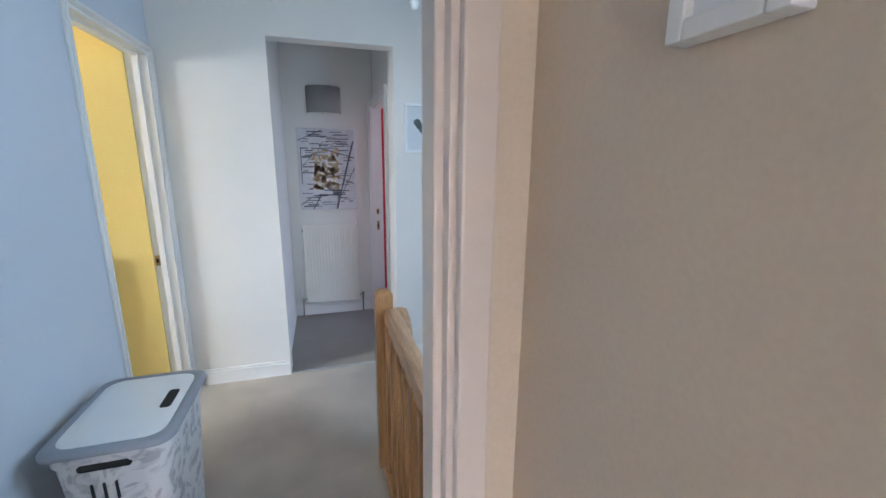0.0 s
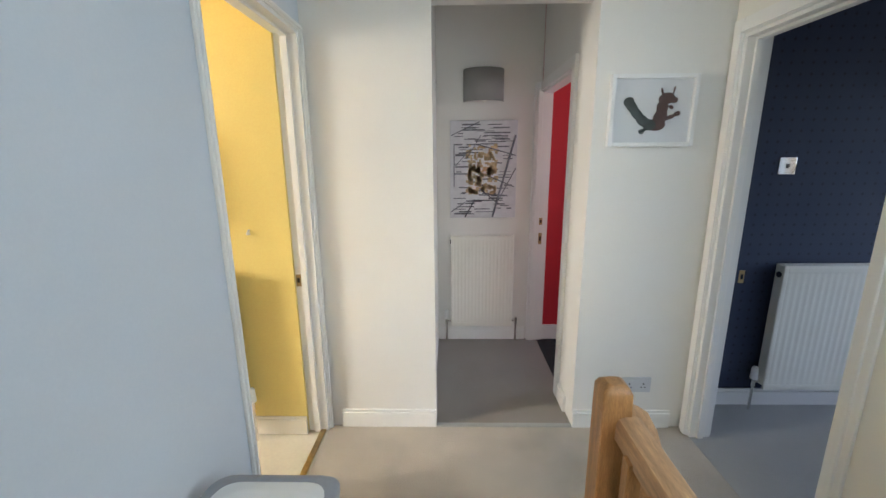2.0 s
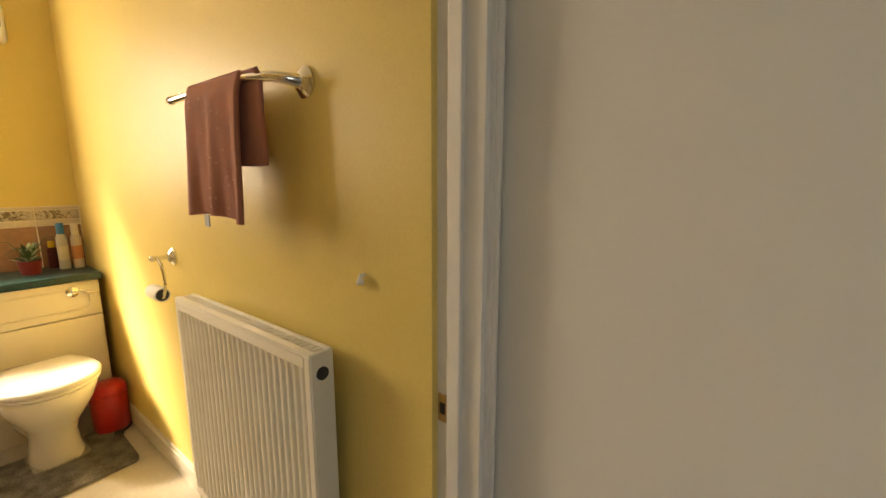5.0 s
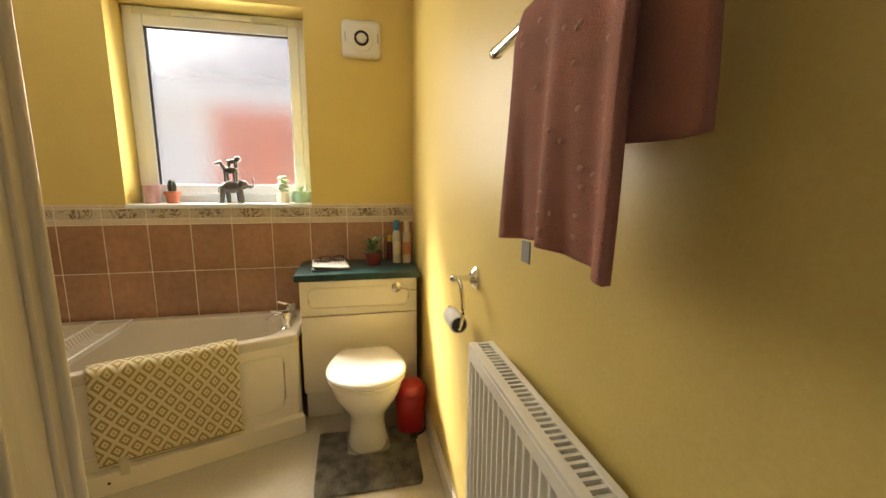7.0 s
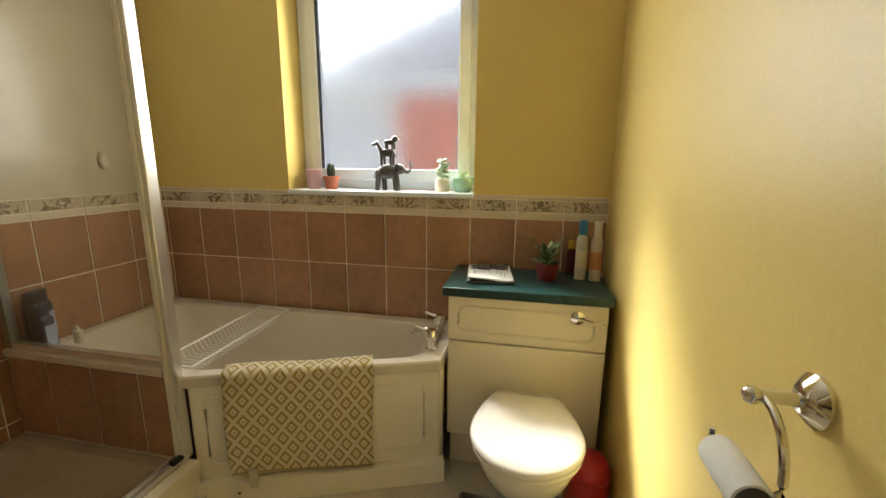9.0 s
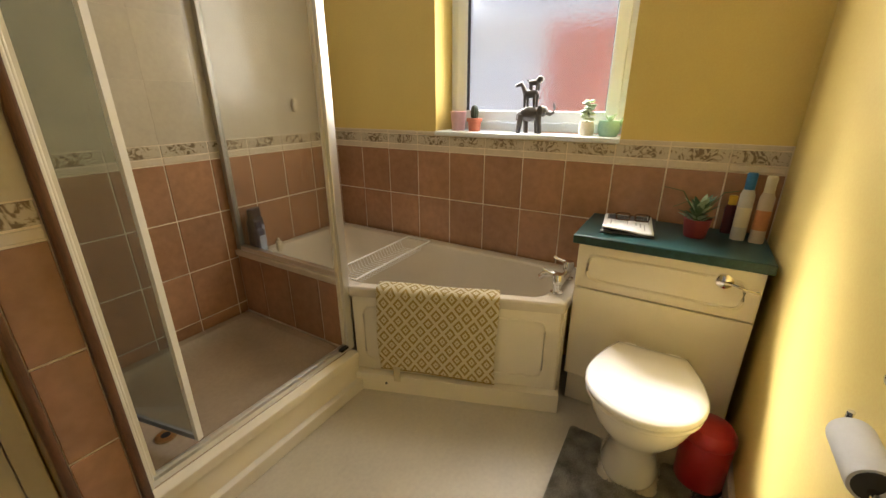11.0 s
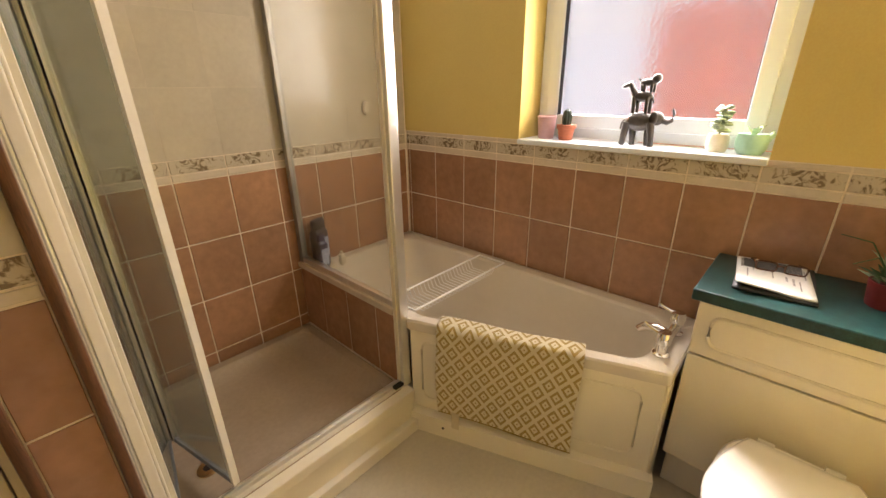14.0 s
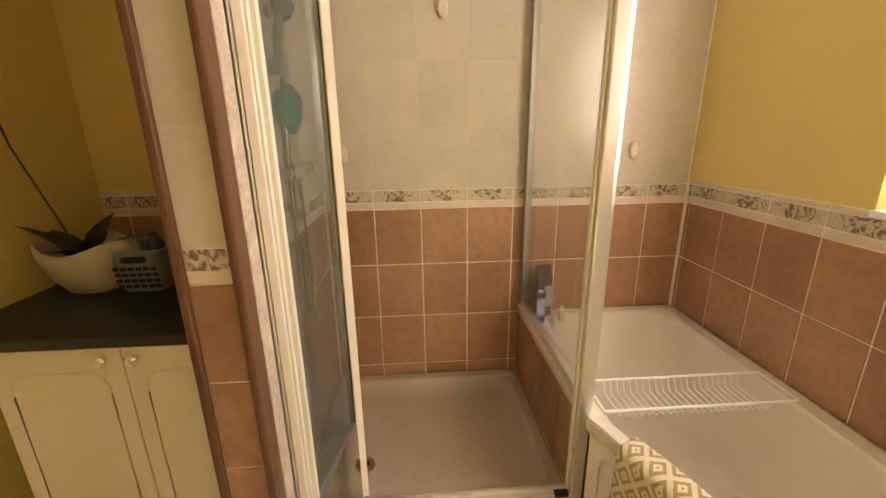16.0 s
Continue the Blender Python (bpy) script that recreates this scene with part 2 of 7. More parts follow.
def scroll_border(name):
    """Ivory border tile with a brown-grey scrolling leaf print gathered at the middle of each piece."""
    m = material(name, (0.58, 0.50, 0.38), 0.22, vary=0.05, fine=60, bump=0.02, per_object=0.04)
    n, l = m.node_tree.nodes, m.node_tree.links
    p = n["Principled BSDF"]
    v = n.new("ShaderNodeTexNoise")
    v.inputs["Scale"].default_value, v.inputs["Detail"].default_value, v.inputs["Distortion"].default_value = 24, 2, 3.2
    r = n.new("ShaderNodeValToRGB")
    e = r.color_ramp.elements
    e[0].position, e[1].position = 0.42, 0.56
    e[0].color, e[1].color = (0.20, 0.145, 0.085, 1), (0.58, 0.50, 0.38, 1)
    k = e.new(0.50)
    k.color = (0.46, 0.38, 0.27, 1)
    g, co, ln = n.new("ShaderNodeNewGeometry"), n.new("ShaderNodeTexCoord"), n.new("ShaderNodeVectorMath")
    ln.operation = "LENGTH"
    l.new(co.outputs["Object"], ln.inputs[0])
    fade = n.new("ShaderNodeMapRange")
    fade.inputs["From Min"].default_value, fade.inputs["From Max"].default_value = 0.035, 0.10
    fade.inputs["To Min"].default_value, fade.inputs["To Max"].default_value = 0.0, 0.16
    l.new(ln.outputs["Value"], fade.inputs["Value"])
    add = n.new("ShaderNodeMath")
    l.new(g.outputs["Position"], v.inputs["Vector"])
    l.new(v.outputs["Fac"], add.inputs[0])
    l.new(fade.outputs[0], add.inputs[1])
    l.new(add.outputs[0], r.inputs[0])
    l.new(r.outputs[0], p.inputs["Base Color"])
    return m


def navy_paper(name):
    """Navy wallpaper with a faint sheen lattice of small scallops."""
    m = material(name, (0.012, 0.018, 0.045), 0.75, vary=0.1, fine=200, bump=0.1)
    n, l = m.node_tree.nodes, m.node_tree.links
    p = n["Principled BSDF"]
    w = n.new("ShaderNodeTexVoronoi")
    w.feature, w.distance = "F1", "MANHATTAN"
    w.inputs["Scale"].default_value, w.inputs["Randomness"].default_value = 19, 0.0
    r = n.new("ShaderNodeValToRGB")
    r.color_ramp.elements[0].color, r.color_ramp.elements[1].color = (0.005, 0.008, 0.018, 1), (0.030, 0.042, 0.080, 1)
    r.color_ramp.elements[0].position, r.color_ramp.elements[1].position = 0.35, 0.62
    g = n.new("ShaderNodeNewGeometry")
    l.new(g.outputs["Position"], w.inputs["Vector"])
    l.new(w.outputs["Distance"], r.inputs[0])
    l.new(r.outputs[0], p.inputs["Base Color"])
    return m


def diamond_towel(name):
    """Woven mustard and cream towel: nested diamonds, laid out by the cloth's own UV map in units of one diamond."""
    m = material(name, (0.7, 0.64, 0.48), 0.95, vary=0.08, scale=14, fine=500, bump=0.7, sheen=0.3)
    n, l = m.node_tree.nodes, m.node_tree.links
    p = n["Principled BSDF"]
    uv = n.new("ShaderNodeUVMap")
    sp = n.new("ShaderNodeSeparateXYZ")
    l.new(uv.outputs[0], sp.inputs[0])

    def calc(op, a, b=None):
        q = n.new("ShaderNodeMath")
        q.operation = op
        for i, v in enumerate((a, b)):
            if v is None:
                continue
            if isinstance(v, (int, float)):
                q.inputs[i].default_value = v
            else:
                l.new(v, q.inputs[i])
        return q.outputs[0]

    fx = calc("ABSOLUTE", calc("SUBTRACT", calc("FRACT", sp.outputs[0]), 0.5))
    fy = calc("ABSOLUTE", calc("SUBTRACT", calc("FRACT", sp.outputs[1]), 0.5))
    d = calc("ADD", fx, fy)
    e = calc("MINIMUM", d, calc("SUBTRACT", 1.0, d))
    lattice = calc("GREATER_THAN", e, 0.375)
    core = calc("LESS_THAN", e, 0.205)
    dot = calc("GREATER_THAN", e, 0.06)
    fac = calc("MAXIMUM", lattice, calc("MULTIPLY", core, dot))
    mix = n.new("ShaderNodeMix")
    mix.data_type = "RGBA"
    mix.inputs["A"].default_value, mix.inputs["B"].default_value = (0.48, 0.33, 0.07, 1), (0.86, 0.77, 0.55, 1)
    l.new(fac, mix.inputs["Factor"])
    l.new(mix.outputs["Result"], p.inputs["Base Color"])
    return m


def glass(name, rough=0.0, tint=(0.97, 0.98, 0.97), wavy=0.0, wave_scale=60):
    m = bpy.data.materials.new(name)
    m.use_nodes = True
    n, l = m.node_tree.nodes, m.node_tree.links
    p = n["Principled BSDF"]
    p.inputs["Base Color"].default_value = (*tint, 1)
    p.inputs["Transmission Weight"].default_value = 1.0
    p.inputs["Roughness"].default_value = rough
    p.inputs["IOR"].default_value = 1.45
    if wavy:
        t, b, g = n.new("ShaderNodeTexVoronoi"), n.new("ShaderNodeBump"), n.new("ShaderNodeNewGeometry")
        t.feature = "SMOOTH_F1"
        t.inputs["Scale"].default_value = wave_scale
        l.new(g.outputs["Position"], t.inputs["Vector"])
        b.inputs["Strength"].default_value, b.inputs["Distance"].default_value = wavy, 0.01
        l.new(t.outputs["Distance"], b.inputs["Height"])
        l.new(b.outputs[0], p.inputs["Normal"])
    return m


def thin_glass(name, tint=(0.90, 0.92, 0.90), veil=(0.55, 0.55, 0.50), milky=0.10, gloss=(0.035, 0.6)):
    """A thin clear pane that does not bend the view: clear, a little limescale haze, and gloss by angle."""
    m = bpy.data.materials.new(name)
    m.use_nodes = True
    n, l = m.node_tree.nodes, m.node_tree.links
    n.remove(n["Principled BSDF"])
    tr, gl, df = n.new("ShaderNodeBsdfTransparent"), n.new("ShaderNodeBsdfGlossy"), n.new("ShaderNodeBsdfDiffuse")
    tr.inputs[0].default_value = (*tint, 1)
    gl.inputs["Roughness"].default_value = 0.03
    df.inputs[0].default_value = (*veil, 1)
    lw, pw, fr = n.new("ShaderNodeLayerWeight"), n.new("ShaderNodeMath"), n.new("ShaderNodeMapRange")
    m1, m2 = n.new("ShaderNodeMixShader"), n.new("ShaderNodeMixShader")
    pw.operation, pw.inputs[1].default_value = "POWER", 4.0
    fr.inputs["To Min"].default_value, fr.inputs["To Max"].default_value = gloss
    l.new(lw.outputs["Facing"], pw.inputs[0])
    l.new(pw.outputs[0], fr.inputs["Value"])
    nz, mr, g = n.new("ShaderNodeTexNoise"), n.new("ShaderNodeMapRange"), n.new("ShaderNodeNewGeometry")
    nz.inputs["Scale"].default_value = 5
    l.new(g.outputs["Position"], nz.inputs["Vector"])
    mr.inputs["To Min"].default_value, mr.inputs["To Max"].default_value = milky * 0.6, milky * 1.4
    l.new(nz.outputs["Fac"], mr.inputs["Value"])
    l.new(mr.outputs[0], m1.inputs[0])
    l.new(tr.outputs[0], m1.inputs[1])
    l.new(df.outputs[0], m1.inputs[2])
    l.new(fr.outputs[0], m2.inputs[0])
    l.new(m1.outputs[0], m2.inputs[1])
    l.new(gl.outputs[0], m2.inputs[2])
    l.new(m2.outputs[0], n["Material Output"].inputs[0])
    return m


LAUNDRY = marble_print("printed_laundry_plastic")
BORDER = scroll_border("scroll_border_tile")
NAVY = navy_paper("navy_wallpaper")
DIAMOND = diamond_towel("mustard_diamond_towel")
GLASS_FROST = glass("obscure_window_glass", 0.20, wavy=0.06, wave_scale=90)
frost = GLASS_FROST.node_tree
scatter, blend = frost.nodes.new("ShaderNodeBsdfTranslucent"), frost.nodes.new("ShaderNodeMixShader")
scatter.inputs[0].default_value = (0.95, 0.96, 0.97, 1)      # the rolled pattern scatters part of the daylight
blend.inputs[0].default_value = 0.018
frost.links.new(frost.nodes["Principled BSDF"].outputs[0], blend.inputs[1])
frost.links.new(scatter.outputs[0], blend.inputs[2])
frost.links.new(blend.outputs[0], frost.nodes["Material Output"].inputs["Surface"])
GLASS_PICTURE = thin_glass("picture_glass", (0.98, 0.98, 0.98), milky=0.02, gloss=(0.008, 0.3))
GLASS_SHOWER = thin_glass("shower_glass", (0.93, 0.93, 0.89), (0.55, 0.52, 0.44), 0.08)
GLASS_SHOWER_GREEN = thin_glass("etched_shower_door_glass", (0.86, 0.89, 0.86), (0.50, 0.50, 0.44), 0.16)

# ---------------------------------------------------------------- building blocks


def box(x0, y0, z0, x1, y1, z1, bevel=0.0, seg=2):
    bm = bmesh.new()
    bmesh.ops.create_cube(bm, size=1)
    for v in bm.verts:
        v.co = Vector(((x0 + x1) / 2 + v.co.x * (x1 - x0), (y0 + y1) / 2 + v.co.y * (y1 - y0), (z0 + z1) / 2 + v.co.z * (z1 - z0)))
    bmesh.ops.recalc_face_normals(bm, faces=bm.faces)
    if bevel:
        bmesh.ops.bevel(bm, geom=bm.edges[:], offset=bevel, segments=seg, affect="EDGES", profile=0.5)
    return bm


def join(*bms):
    out = bmesh.new()
    for b in bms:
        me = bpy.data.meshes.new("tmp")
        b.to_mesh(me)
        b.free()
        out.from_mesh(me)
        bpy.data.meshes.remove(me)
    return out


def boxes(*rows, bevel=0.0):
    return join(*[box(*r, bevel=bevel) for r in rows])


def move(bm, m):
    bmesh.ops.transform(bm, matrix=m, verts=bm.verts)
    return bm


def rod(p0, p1, r0, r1=None, seg=14):
    p0, p1 = Vector(p0), Vector(p1)
    bm = bmesh.new()
    d = (p1 - p0).length
    bmesh.ops.create_cone(bm, cap_ends=True, segments=seg, radius1=r0, radius2=r0 if r1 is None else r1, depth=d)
    return move(bm, Matrix.Translation((p0 + p1) / 2) @ (p1 - p0).to_track_quat("Z", "Y").to_matrix().to_4x4())


def tube(points, r, seg=8, closed=False):
    """A round bar swept along points."""
    pts = [Vector(p) for p in points]
    bm, rings, n = bmesh.new(), [], len(points)
    for i, p in enumerate(pts):
        a = pts[(i - 1) % n] if closed or i else p
        b = pts[(i + 1) % n] if closed or i < n - 1 else p
        q = (b - a).to_track_quat("Z", "Y")
        rad = r[i] if isinstance(r, (list, tuple)) else r
        rings.append([bm.verts.new(p + q @ Vector((rad * math.cos(k * math.tau / seg), rad * math.sin(k * math.tau / seg), 0))) for k in range(seg)])
    for i in range(n if closed else n - 1):
        a, b = rings[i], rings[(i + 1) % n]
        for k in range(seg):
            bm.faces.new((a[k], a[(k + 1) % seg], b[(k + 1) % seg], b[k]))
    if not closed:
        bm.faces.new(rings[0][::-1])
        bm.faces.new(rings[-1])
    bmesh.ops.recalc_face_normals(bm, faces=bm.faces)
    return bm


def lathe(profile, seg=28, cx=0, cy=0, sx=1.0, sy=1.0):
    """A turned shape from (radius, height) pairs."""
    bm, rings = bmesh.new(), []
    for r, z in profile:
        rings.append([bm.verts.new((cx + sx * r * math.cos(k * math.tau / seg), cy + sy * r * math.sin(k * math.tau / seg), z)) for k in range(seg)])
    for a, b in zip(rings, rings[1:]):
        for k in range(seg):
            bm.faces.new((a[k], a[(k + 1) % seg], b[(k + 1) % seg], b[k]))
    bm.faces.new(rings[0][::-1])
    bm.faces.new(rings[-1])
    bmesh.ops.recalc_face_normals(bm, faces=bm.faces)
    return bm


def rounded(points, radius, seg=5):
    """A polygon's outline with rounded corners."""
    out, n = [], len(points)
    for i in range(n):
        p, a, b = Vector(points[i]), Vector(points[i - 1]), Vector(points[(i + 1) % n])
        u, w = (a - p).normalized(), (b - p).normalized()
        r = radius[i] if isinstance(radius, (list, tuple)) else radius
        cut = min(r / math.tan(max(0.1, u.angle(w) / 2)), 0.48 * (a - p).length, 0.48 * (b - p).length)
        s, e = p + u * cut, p + w * cut
        for k in range(seg + 1):
            t = k / seg
            out.append((1 - t) ** 2 * s + 2 * t * (1 - t) * p + t * t * e)
    return out


def inset(points, d):
    """A polygon's corners moved inwards by d (counter-clockwise outline)."""
    out, n = [], len(points)
    for i in range(n):
        p, a, b = Vector(points[i]), Vector(points[i - 1]), Vector(points[(i + 1) % n])
        u, w = (p - a).normalized(), (b - p).normalized()
        nu, nw = Vector((-u.y, u.x)), Vector((-w.y, w.x))
        dd = d if not isinstance(d, (list, tuple)) else None
        du, dw = (dd, dd) if dd is not None else (d[i - 1], d[i])
        pa, pb = a + nu * du, p + nw * dw
        den = u.x * w.y - u.y * w.x
        t = ((pb.x - pa.x) * w.y - (pb.y - pa.y) * w.x) / den if abs(den) > 1e-6 else (p - a).length
        out.append(pa + u * t)
    return out


def loft(loops, cap_first=False, cap_last=True):
    """Skin between outlines of equal count, each a list of 3D points."""
    bm = bmesh.new()
    rings = [[bm.verts.new(p) for p in lp] for lp in loops]
    n = len(rings[0])
    for a, b in zip(rings, rings[1:]):
        for k in range(n):
            bm.faces.new((a[k], a[(k + 1) % n], b[(k + 1) % n], b[k]))
    if cap_first:
        bm.faces.new(rings[0][::-1])
    if cap_last:
        bm.faces.new(rings[-1])
    bmesh.ops.recalc_face_normals(bm, faces=bm.faces)
    return bm


def at_z(points, z):
    return [(p[0], p[1], z) for p in points]


def sheet(f, nu, nv, uv=None):
    """A grid surface of f(u, v) over the unit square, with UVs scaled by uv."""
    bm = bmesh.new()
    vs = [[bm.verts.new(f(i / nu, j / nv)) for j in range(nv + 1)] for i in range(nu + 1)]
    lay = bm.loops.layers.uv.new("UVMap") if uv else None
    for i in range(nu):
        for j in range(nv):
            face = bm.faces.new((vs[i][j], vs[i + 1][j], vs[i + 1][j + 1], vs[i][j + 1]))
            if uv:
                for lp, (a, b) in zip(face.loops, ((i, j), (i + 1, j), (i + 1, j + 1), (i, j + 1))):
                    lp[lay].uv = (a / nu * uv[0], b / nv * uv[1])
    return bm


def to_mesh(name, bm, mat, smooth=None):
    me = bpy.data.meshes.new(name)
    bm.to_mesh(me)
    bm.free()
    me.materials.append(mat)
    if smooth is not None:
        me.polygons.foreach_set("use_smooth", [True] * len(me.polygons))
        me.set_sharp_from_angle(angle=radians(smooth))
        around = {}
        for p in me.polygons:
            for k in p.edge_keys:
                around.setdefault(k, []).append(p.index)
        area = [p.area for p in me.polygons]
        for p in me.polygons:
            # broad faces between bevels stay flat
            if all(area[p.index] > 2.5 * area[q] for k in p.edge_keys for q in around[k] if q != p.index):
                p.use_smooth = False
    return me


def solid(name, bm, mat, label="", category="", kind="structure", smooth=None, group=""):
    return tagged(new(name, to_mesh(name, bm, mat, smooth)), label, category, group, kind)


def thing(name, loc, label, category, group="", kind=""):
    ob = new(name)
    ob.empty_display_size = 0.05
    ob.location = loc
    return tagged(ob, label, category, group, kind)


def part(name, bm, mat, parent, label="", smooth=35, data=None):
    """One mesh under a thing or a part; its vertices are given in world metres."""
    ob = new(name, data or to_mesh(name, bm, mat, smooth))
    ob.parent = parent
    top = parent
    while top.parent:
        top = top.parent
    if parent is top and top.type == "EMPTY":
        ob.matrix_parent_inverse = Matrix.Translation(-top.location)
    if label:
        ob["label"] = label
    return ob


def thicken(ob, t, offset=0.0, sub=0):
    m = ob.modifiers.new("thickness", "SOLIDIFY")
    m.thickness, m.offset = t, offset
    return ob

# ---------------------------------------------------------------- the plan, in metres
TOP = 2.42            # ceilings
LX = -0.56            # landing side of the wall to the bathroom
BX = -0.66            # bathroom side of that wall
END = 2.81            # end wall of the landing
RX = 1.315            # wall to the navy room
WIN = -3.275          # plaster face of the bathroom's window wall
SHB = 0.42            # plaster face of the wall behind shower and bath
RAD = 2.745           # yellow wall with the radiator
D0, D1, DH = 2.03, 2.785, 1.955     # bathroom doorway
N0, N1, NH = 2.035, 2.745, 1.905     # navy room's doorway

# floors
solid("floor_landing", boxes((LX, -2.6, -0.22, 0.50, END, 0), (0.50, 1.86, -0.22, RX, END, 0), (0.5, -2.6, -0.22, 0.60, 0.76, 0)), CARPET,
      "beige fitted carpet with worn darker patches", "carpet")
solid("floor_corridor", boxes((-0.05, END, -0.22, 0.765, 3.95, 0.001), (0.765, END, -0.22, 0.86, 3.12, 0.001)), CARPET_GREY, "grey-brown fitted carpet in the short passage", "carpet")
solid("floor_bathroom", boxes((-3.6, 0.2, -0.22, -0.61, 2.9, 0.0)), VINYL, "cream sheet vinyl floor with faint mottling", "floor")
solid("floor_doorway", boxes((-0.61, D0, -0.22, LX, D1, 0.0)), VINYL, "cream vinyl under the bathroom door", "floor")
solid("threshold_bathroom", box(-0.60, D0, 0.0, -0.57, D1, 0.008, 0.003), BRASS, "worn metal door bar between vinyl and carpet", "threshold")
solid("threshold_arch", box(0.01, END - 0.015, 0.0, 0.737, END + 0.015, 0.007, 0.003), CARPET_PALE, "pale carpet joint strip under the archway", "threshold")
solid("floor_navy_room", boxes((RX, 0.4, -0.22, 3.9, 3.2, 0.002)), CARPET_PALE, "pale grey fitted carpet", "carpet")
solid("floor_red_room", boxes((0.765, 3.12, -0.22, 3.1, 3.95, 0.003)), CARPET_BLACK, "black carpet in the red room", "carpet")

# walls of the landing
solid("wall_landing_left", boxes((-0.61, -2.6, 0, LX, D0, TOP), (-0.61, D0, DH, LX, D1, TOP), (-0.61, D1, 0, LX, END, TOP)), WALL_BLUE,
      "pale blue-grey painted plaster wall", "wall")
solid("wall_landing_end", boxes((-0.61, END, 0, 0.014, 2.93, TOP), (0.014, END, 2.085, 0.737, 2.93, TOP), (0.737, END, 0, RX + 0.1, 2.93, TOP)), WALL_WHITE,
      "white painted plaster wall with a square archway", "wall")
# the hole above the stairs is invented, for the added stair lamp
solid("wall_landing_right", boxes((RX, -0.6, -2.4, RX + 0.05, N0, 0.95), (RX, -0.6, 0.95, RX + 0.05, 0.78, TOP), (RX, 1.52, 0.95, RX + 0.05, N0, TOP), (RX, 0.78, 2.05, RX + 0.05, 1.52, TOP), (RX, N0, NH, RX + 0.05, N1, TOP), (RX, N1, 0, RX + 0.05, END, TOP)), WALL_CREAM,
      "cream painted plaster wall beside the stairs", "wall")
solid("wall_landing_near", boxes((0.445, 0.635, -2.4, RX, 0.765, TOP), (LX, 0.635, 0, -0.36, 0.765, TOP), (-0.36, 0.635, 1.93, 0.445, 0.765, TOP)), WALL_WHITE,
      "white painted plaster wall round the bedroom doorway", "wall")
solid("wall_stair_back", boxes((0.5, -0.72, -2.4, RX + 0.05, -0.6, -0.3)), WALL_CREAM, "cream wall at the foot of the stairs", "wall")
solid("wall_under_landing", boxes((0.44, -0.6, -2.4, 0.495, 1.86, -0.2)), WALL_WHITE, "white wall closing the stairwell", "wall")
# bedroom behind
solid("wall_bedroom_right", boxes((0.53, -2.6, 0, 0.60, 0.635, TOP)), WALL_BEIGE, "warm beige painted plaster wall", "wall")
solid("wall_bedroom_front", boxes((0.476, 0.628, 0, 0.531, 0.634, TOP)), WALL_BEIGE, "warm beige wall beside the bedroom door", "wall")
solid("wall_bedroom_back", boxes((-0.61, -2.7, 0, -0.56, -2.6, TOP), (-0.61, -2.7, 0, 0.60, -2.6, 0.8), (-0.61, -2.7, 2.1, 0.60, -2.6, TOP)), WALL_BEIGE,
      "beige wall under an added, unseen window opening", "wall")
# passage beyond the archway
solid("wall_corridor_left", boxes((-0.08, 2.93, 0, -0.005, 3.99, TOP)), WALL_WHITE, "white passage wall", "wall")
solid("wall_corridor_back", boxes((-0.005, 3.88, 0, 0.735, 3.99, TOP)), WALL_WHITE, "white passage end wall", "wall")
solid("wall_corridor_right", boxes((0.737, 2.93, 0, 0.802, 3.13, TOP), (0.737, 3.13, 1.85, 0.802, 3.88, TOP)), WALL_WHITE,
      "white passage wall with the doorway to the red room", "wall")
solid("wall_red_room", boxes((0.737, 3.88, 0, 3.1, 3.99, TOP)), WALL_RED, "deep red painted wall", "wall")
solid("wall_red_room_side", boxes((0.802, 3.08, 0, 3.0, 3.12, TOP)), WALL_RED, "deep red painted wall opposite", "wall")
# navy room
solid("wall_navy_room", boxes((RX + 0.1, 3.02, 0, 3.9, 3.10, TOP)), NAVY, "navy wallpaper with a faint scallop pattern", "wall")
solid("wall_navy_room_door_side", boxes((RX + 0.05, 0.4, 0, RX + 0.1, N0, TOP), (RX + 0.05, N0, NH, RX + 0.1, N1, TOP), (RX + 0.05, N1, 0, RX + 0.1, 3.02, TOP)), NAVY,
      "navy wallpapered wall round the doorway", "wall")
solid("wall_navy_room_near", boxes((RX + 0.05, 0.3, 0, 3.9, 0.4, TOP)), WALL_WHITE, "white wall", "wall")
solid("wall_navy_room_far", boxes((3.85, 0.4, 0, 3.95, 3.02, 0.75), (3.85, 0.4, 2.05, 3.95, 3.02, TOP)), WALL_WHITE, "unseen white wall round an added opening", "wall")
# bathroom
WY0, WY1, WZ0, WZ1 = 1.205, 2.150, 1.152, 2.205
solid("wall_bathroom_window", boxes((WIN - 0.27, 0.2, 0, WIN, WY0, TOP), (WIN - 0.27, WY1, 0, WIN, 2.9, TOP), (WIN - 0.27, WY0, 0, WIN, WY1, WZ0 - 0.02),
      (WIN - 0.27, WY0, WZ1, WIN, WY1, TOP)), WALL_YELLOW, "mustard yellow satin painted wall with a window", "wall")
solid("wall_bathroom_radiator", boxes((WIN, RAD, 0, BX, RAD + 0.06, TOP)), WALL_YELLOW, "mustard yellow satin painted wall", "wall")
solid("wall_bathroom_shower", boxes((WIN, 0.2, 0, BX, SHB, TOP)), WALL_YELLOW, "mustard yellow wall, tiled round shower and bath", "wall")
solid("wall_bathroom_door", boxes((BX, 0.2, 0, -0.61, D0, TOP), (BX, D0, DH, -0.61, D1, TOP), (BX, D1, 0, -0.61, D1 + 0.05, TOP)), WALL_YELLOW,
      "mustard yellow wall round the bathroom doorway", "wall")
PX0, PX1, PY = -1.595, -1.47, 1.315
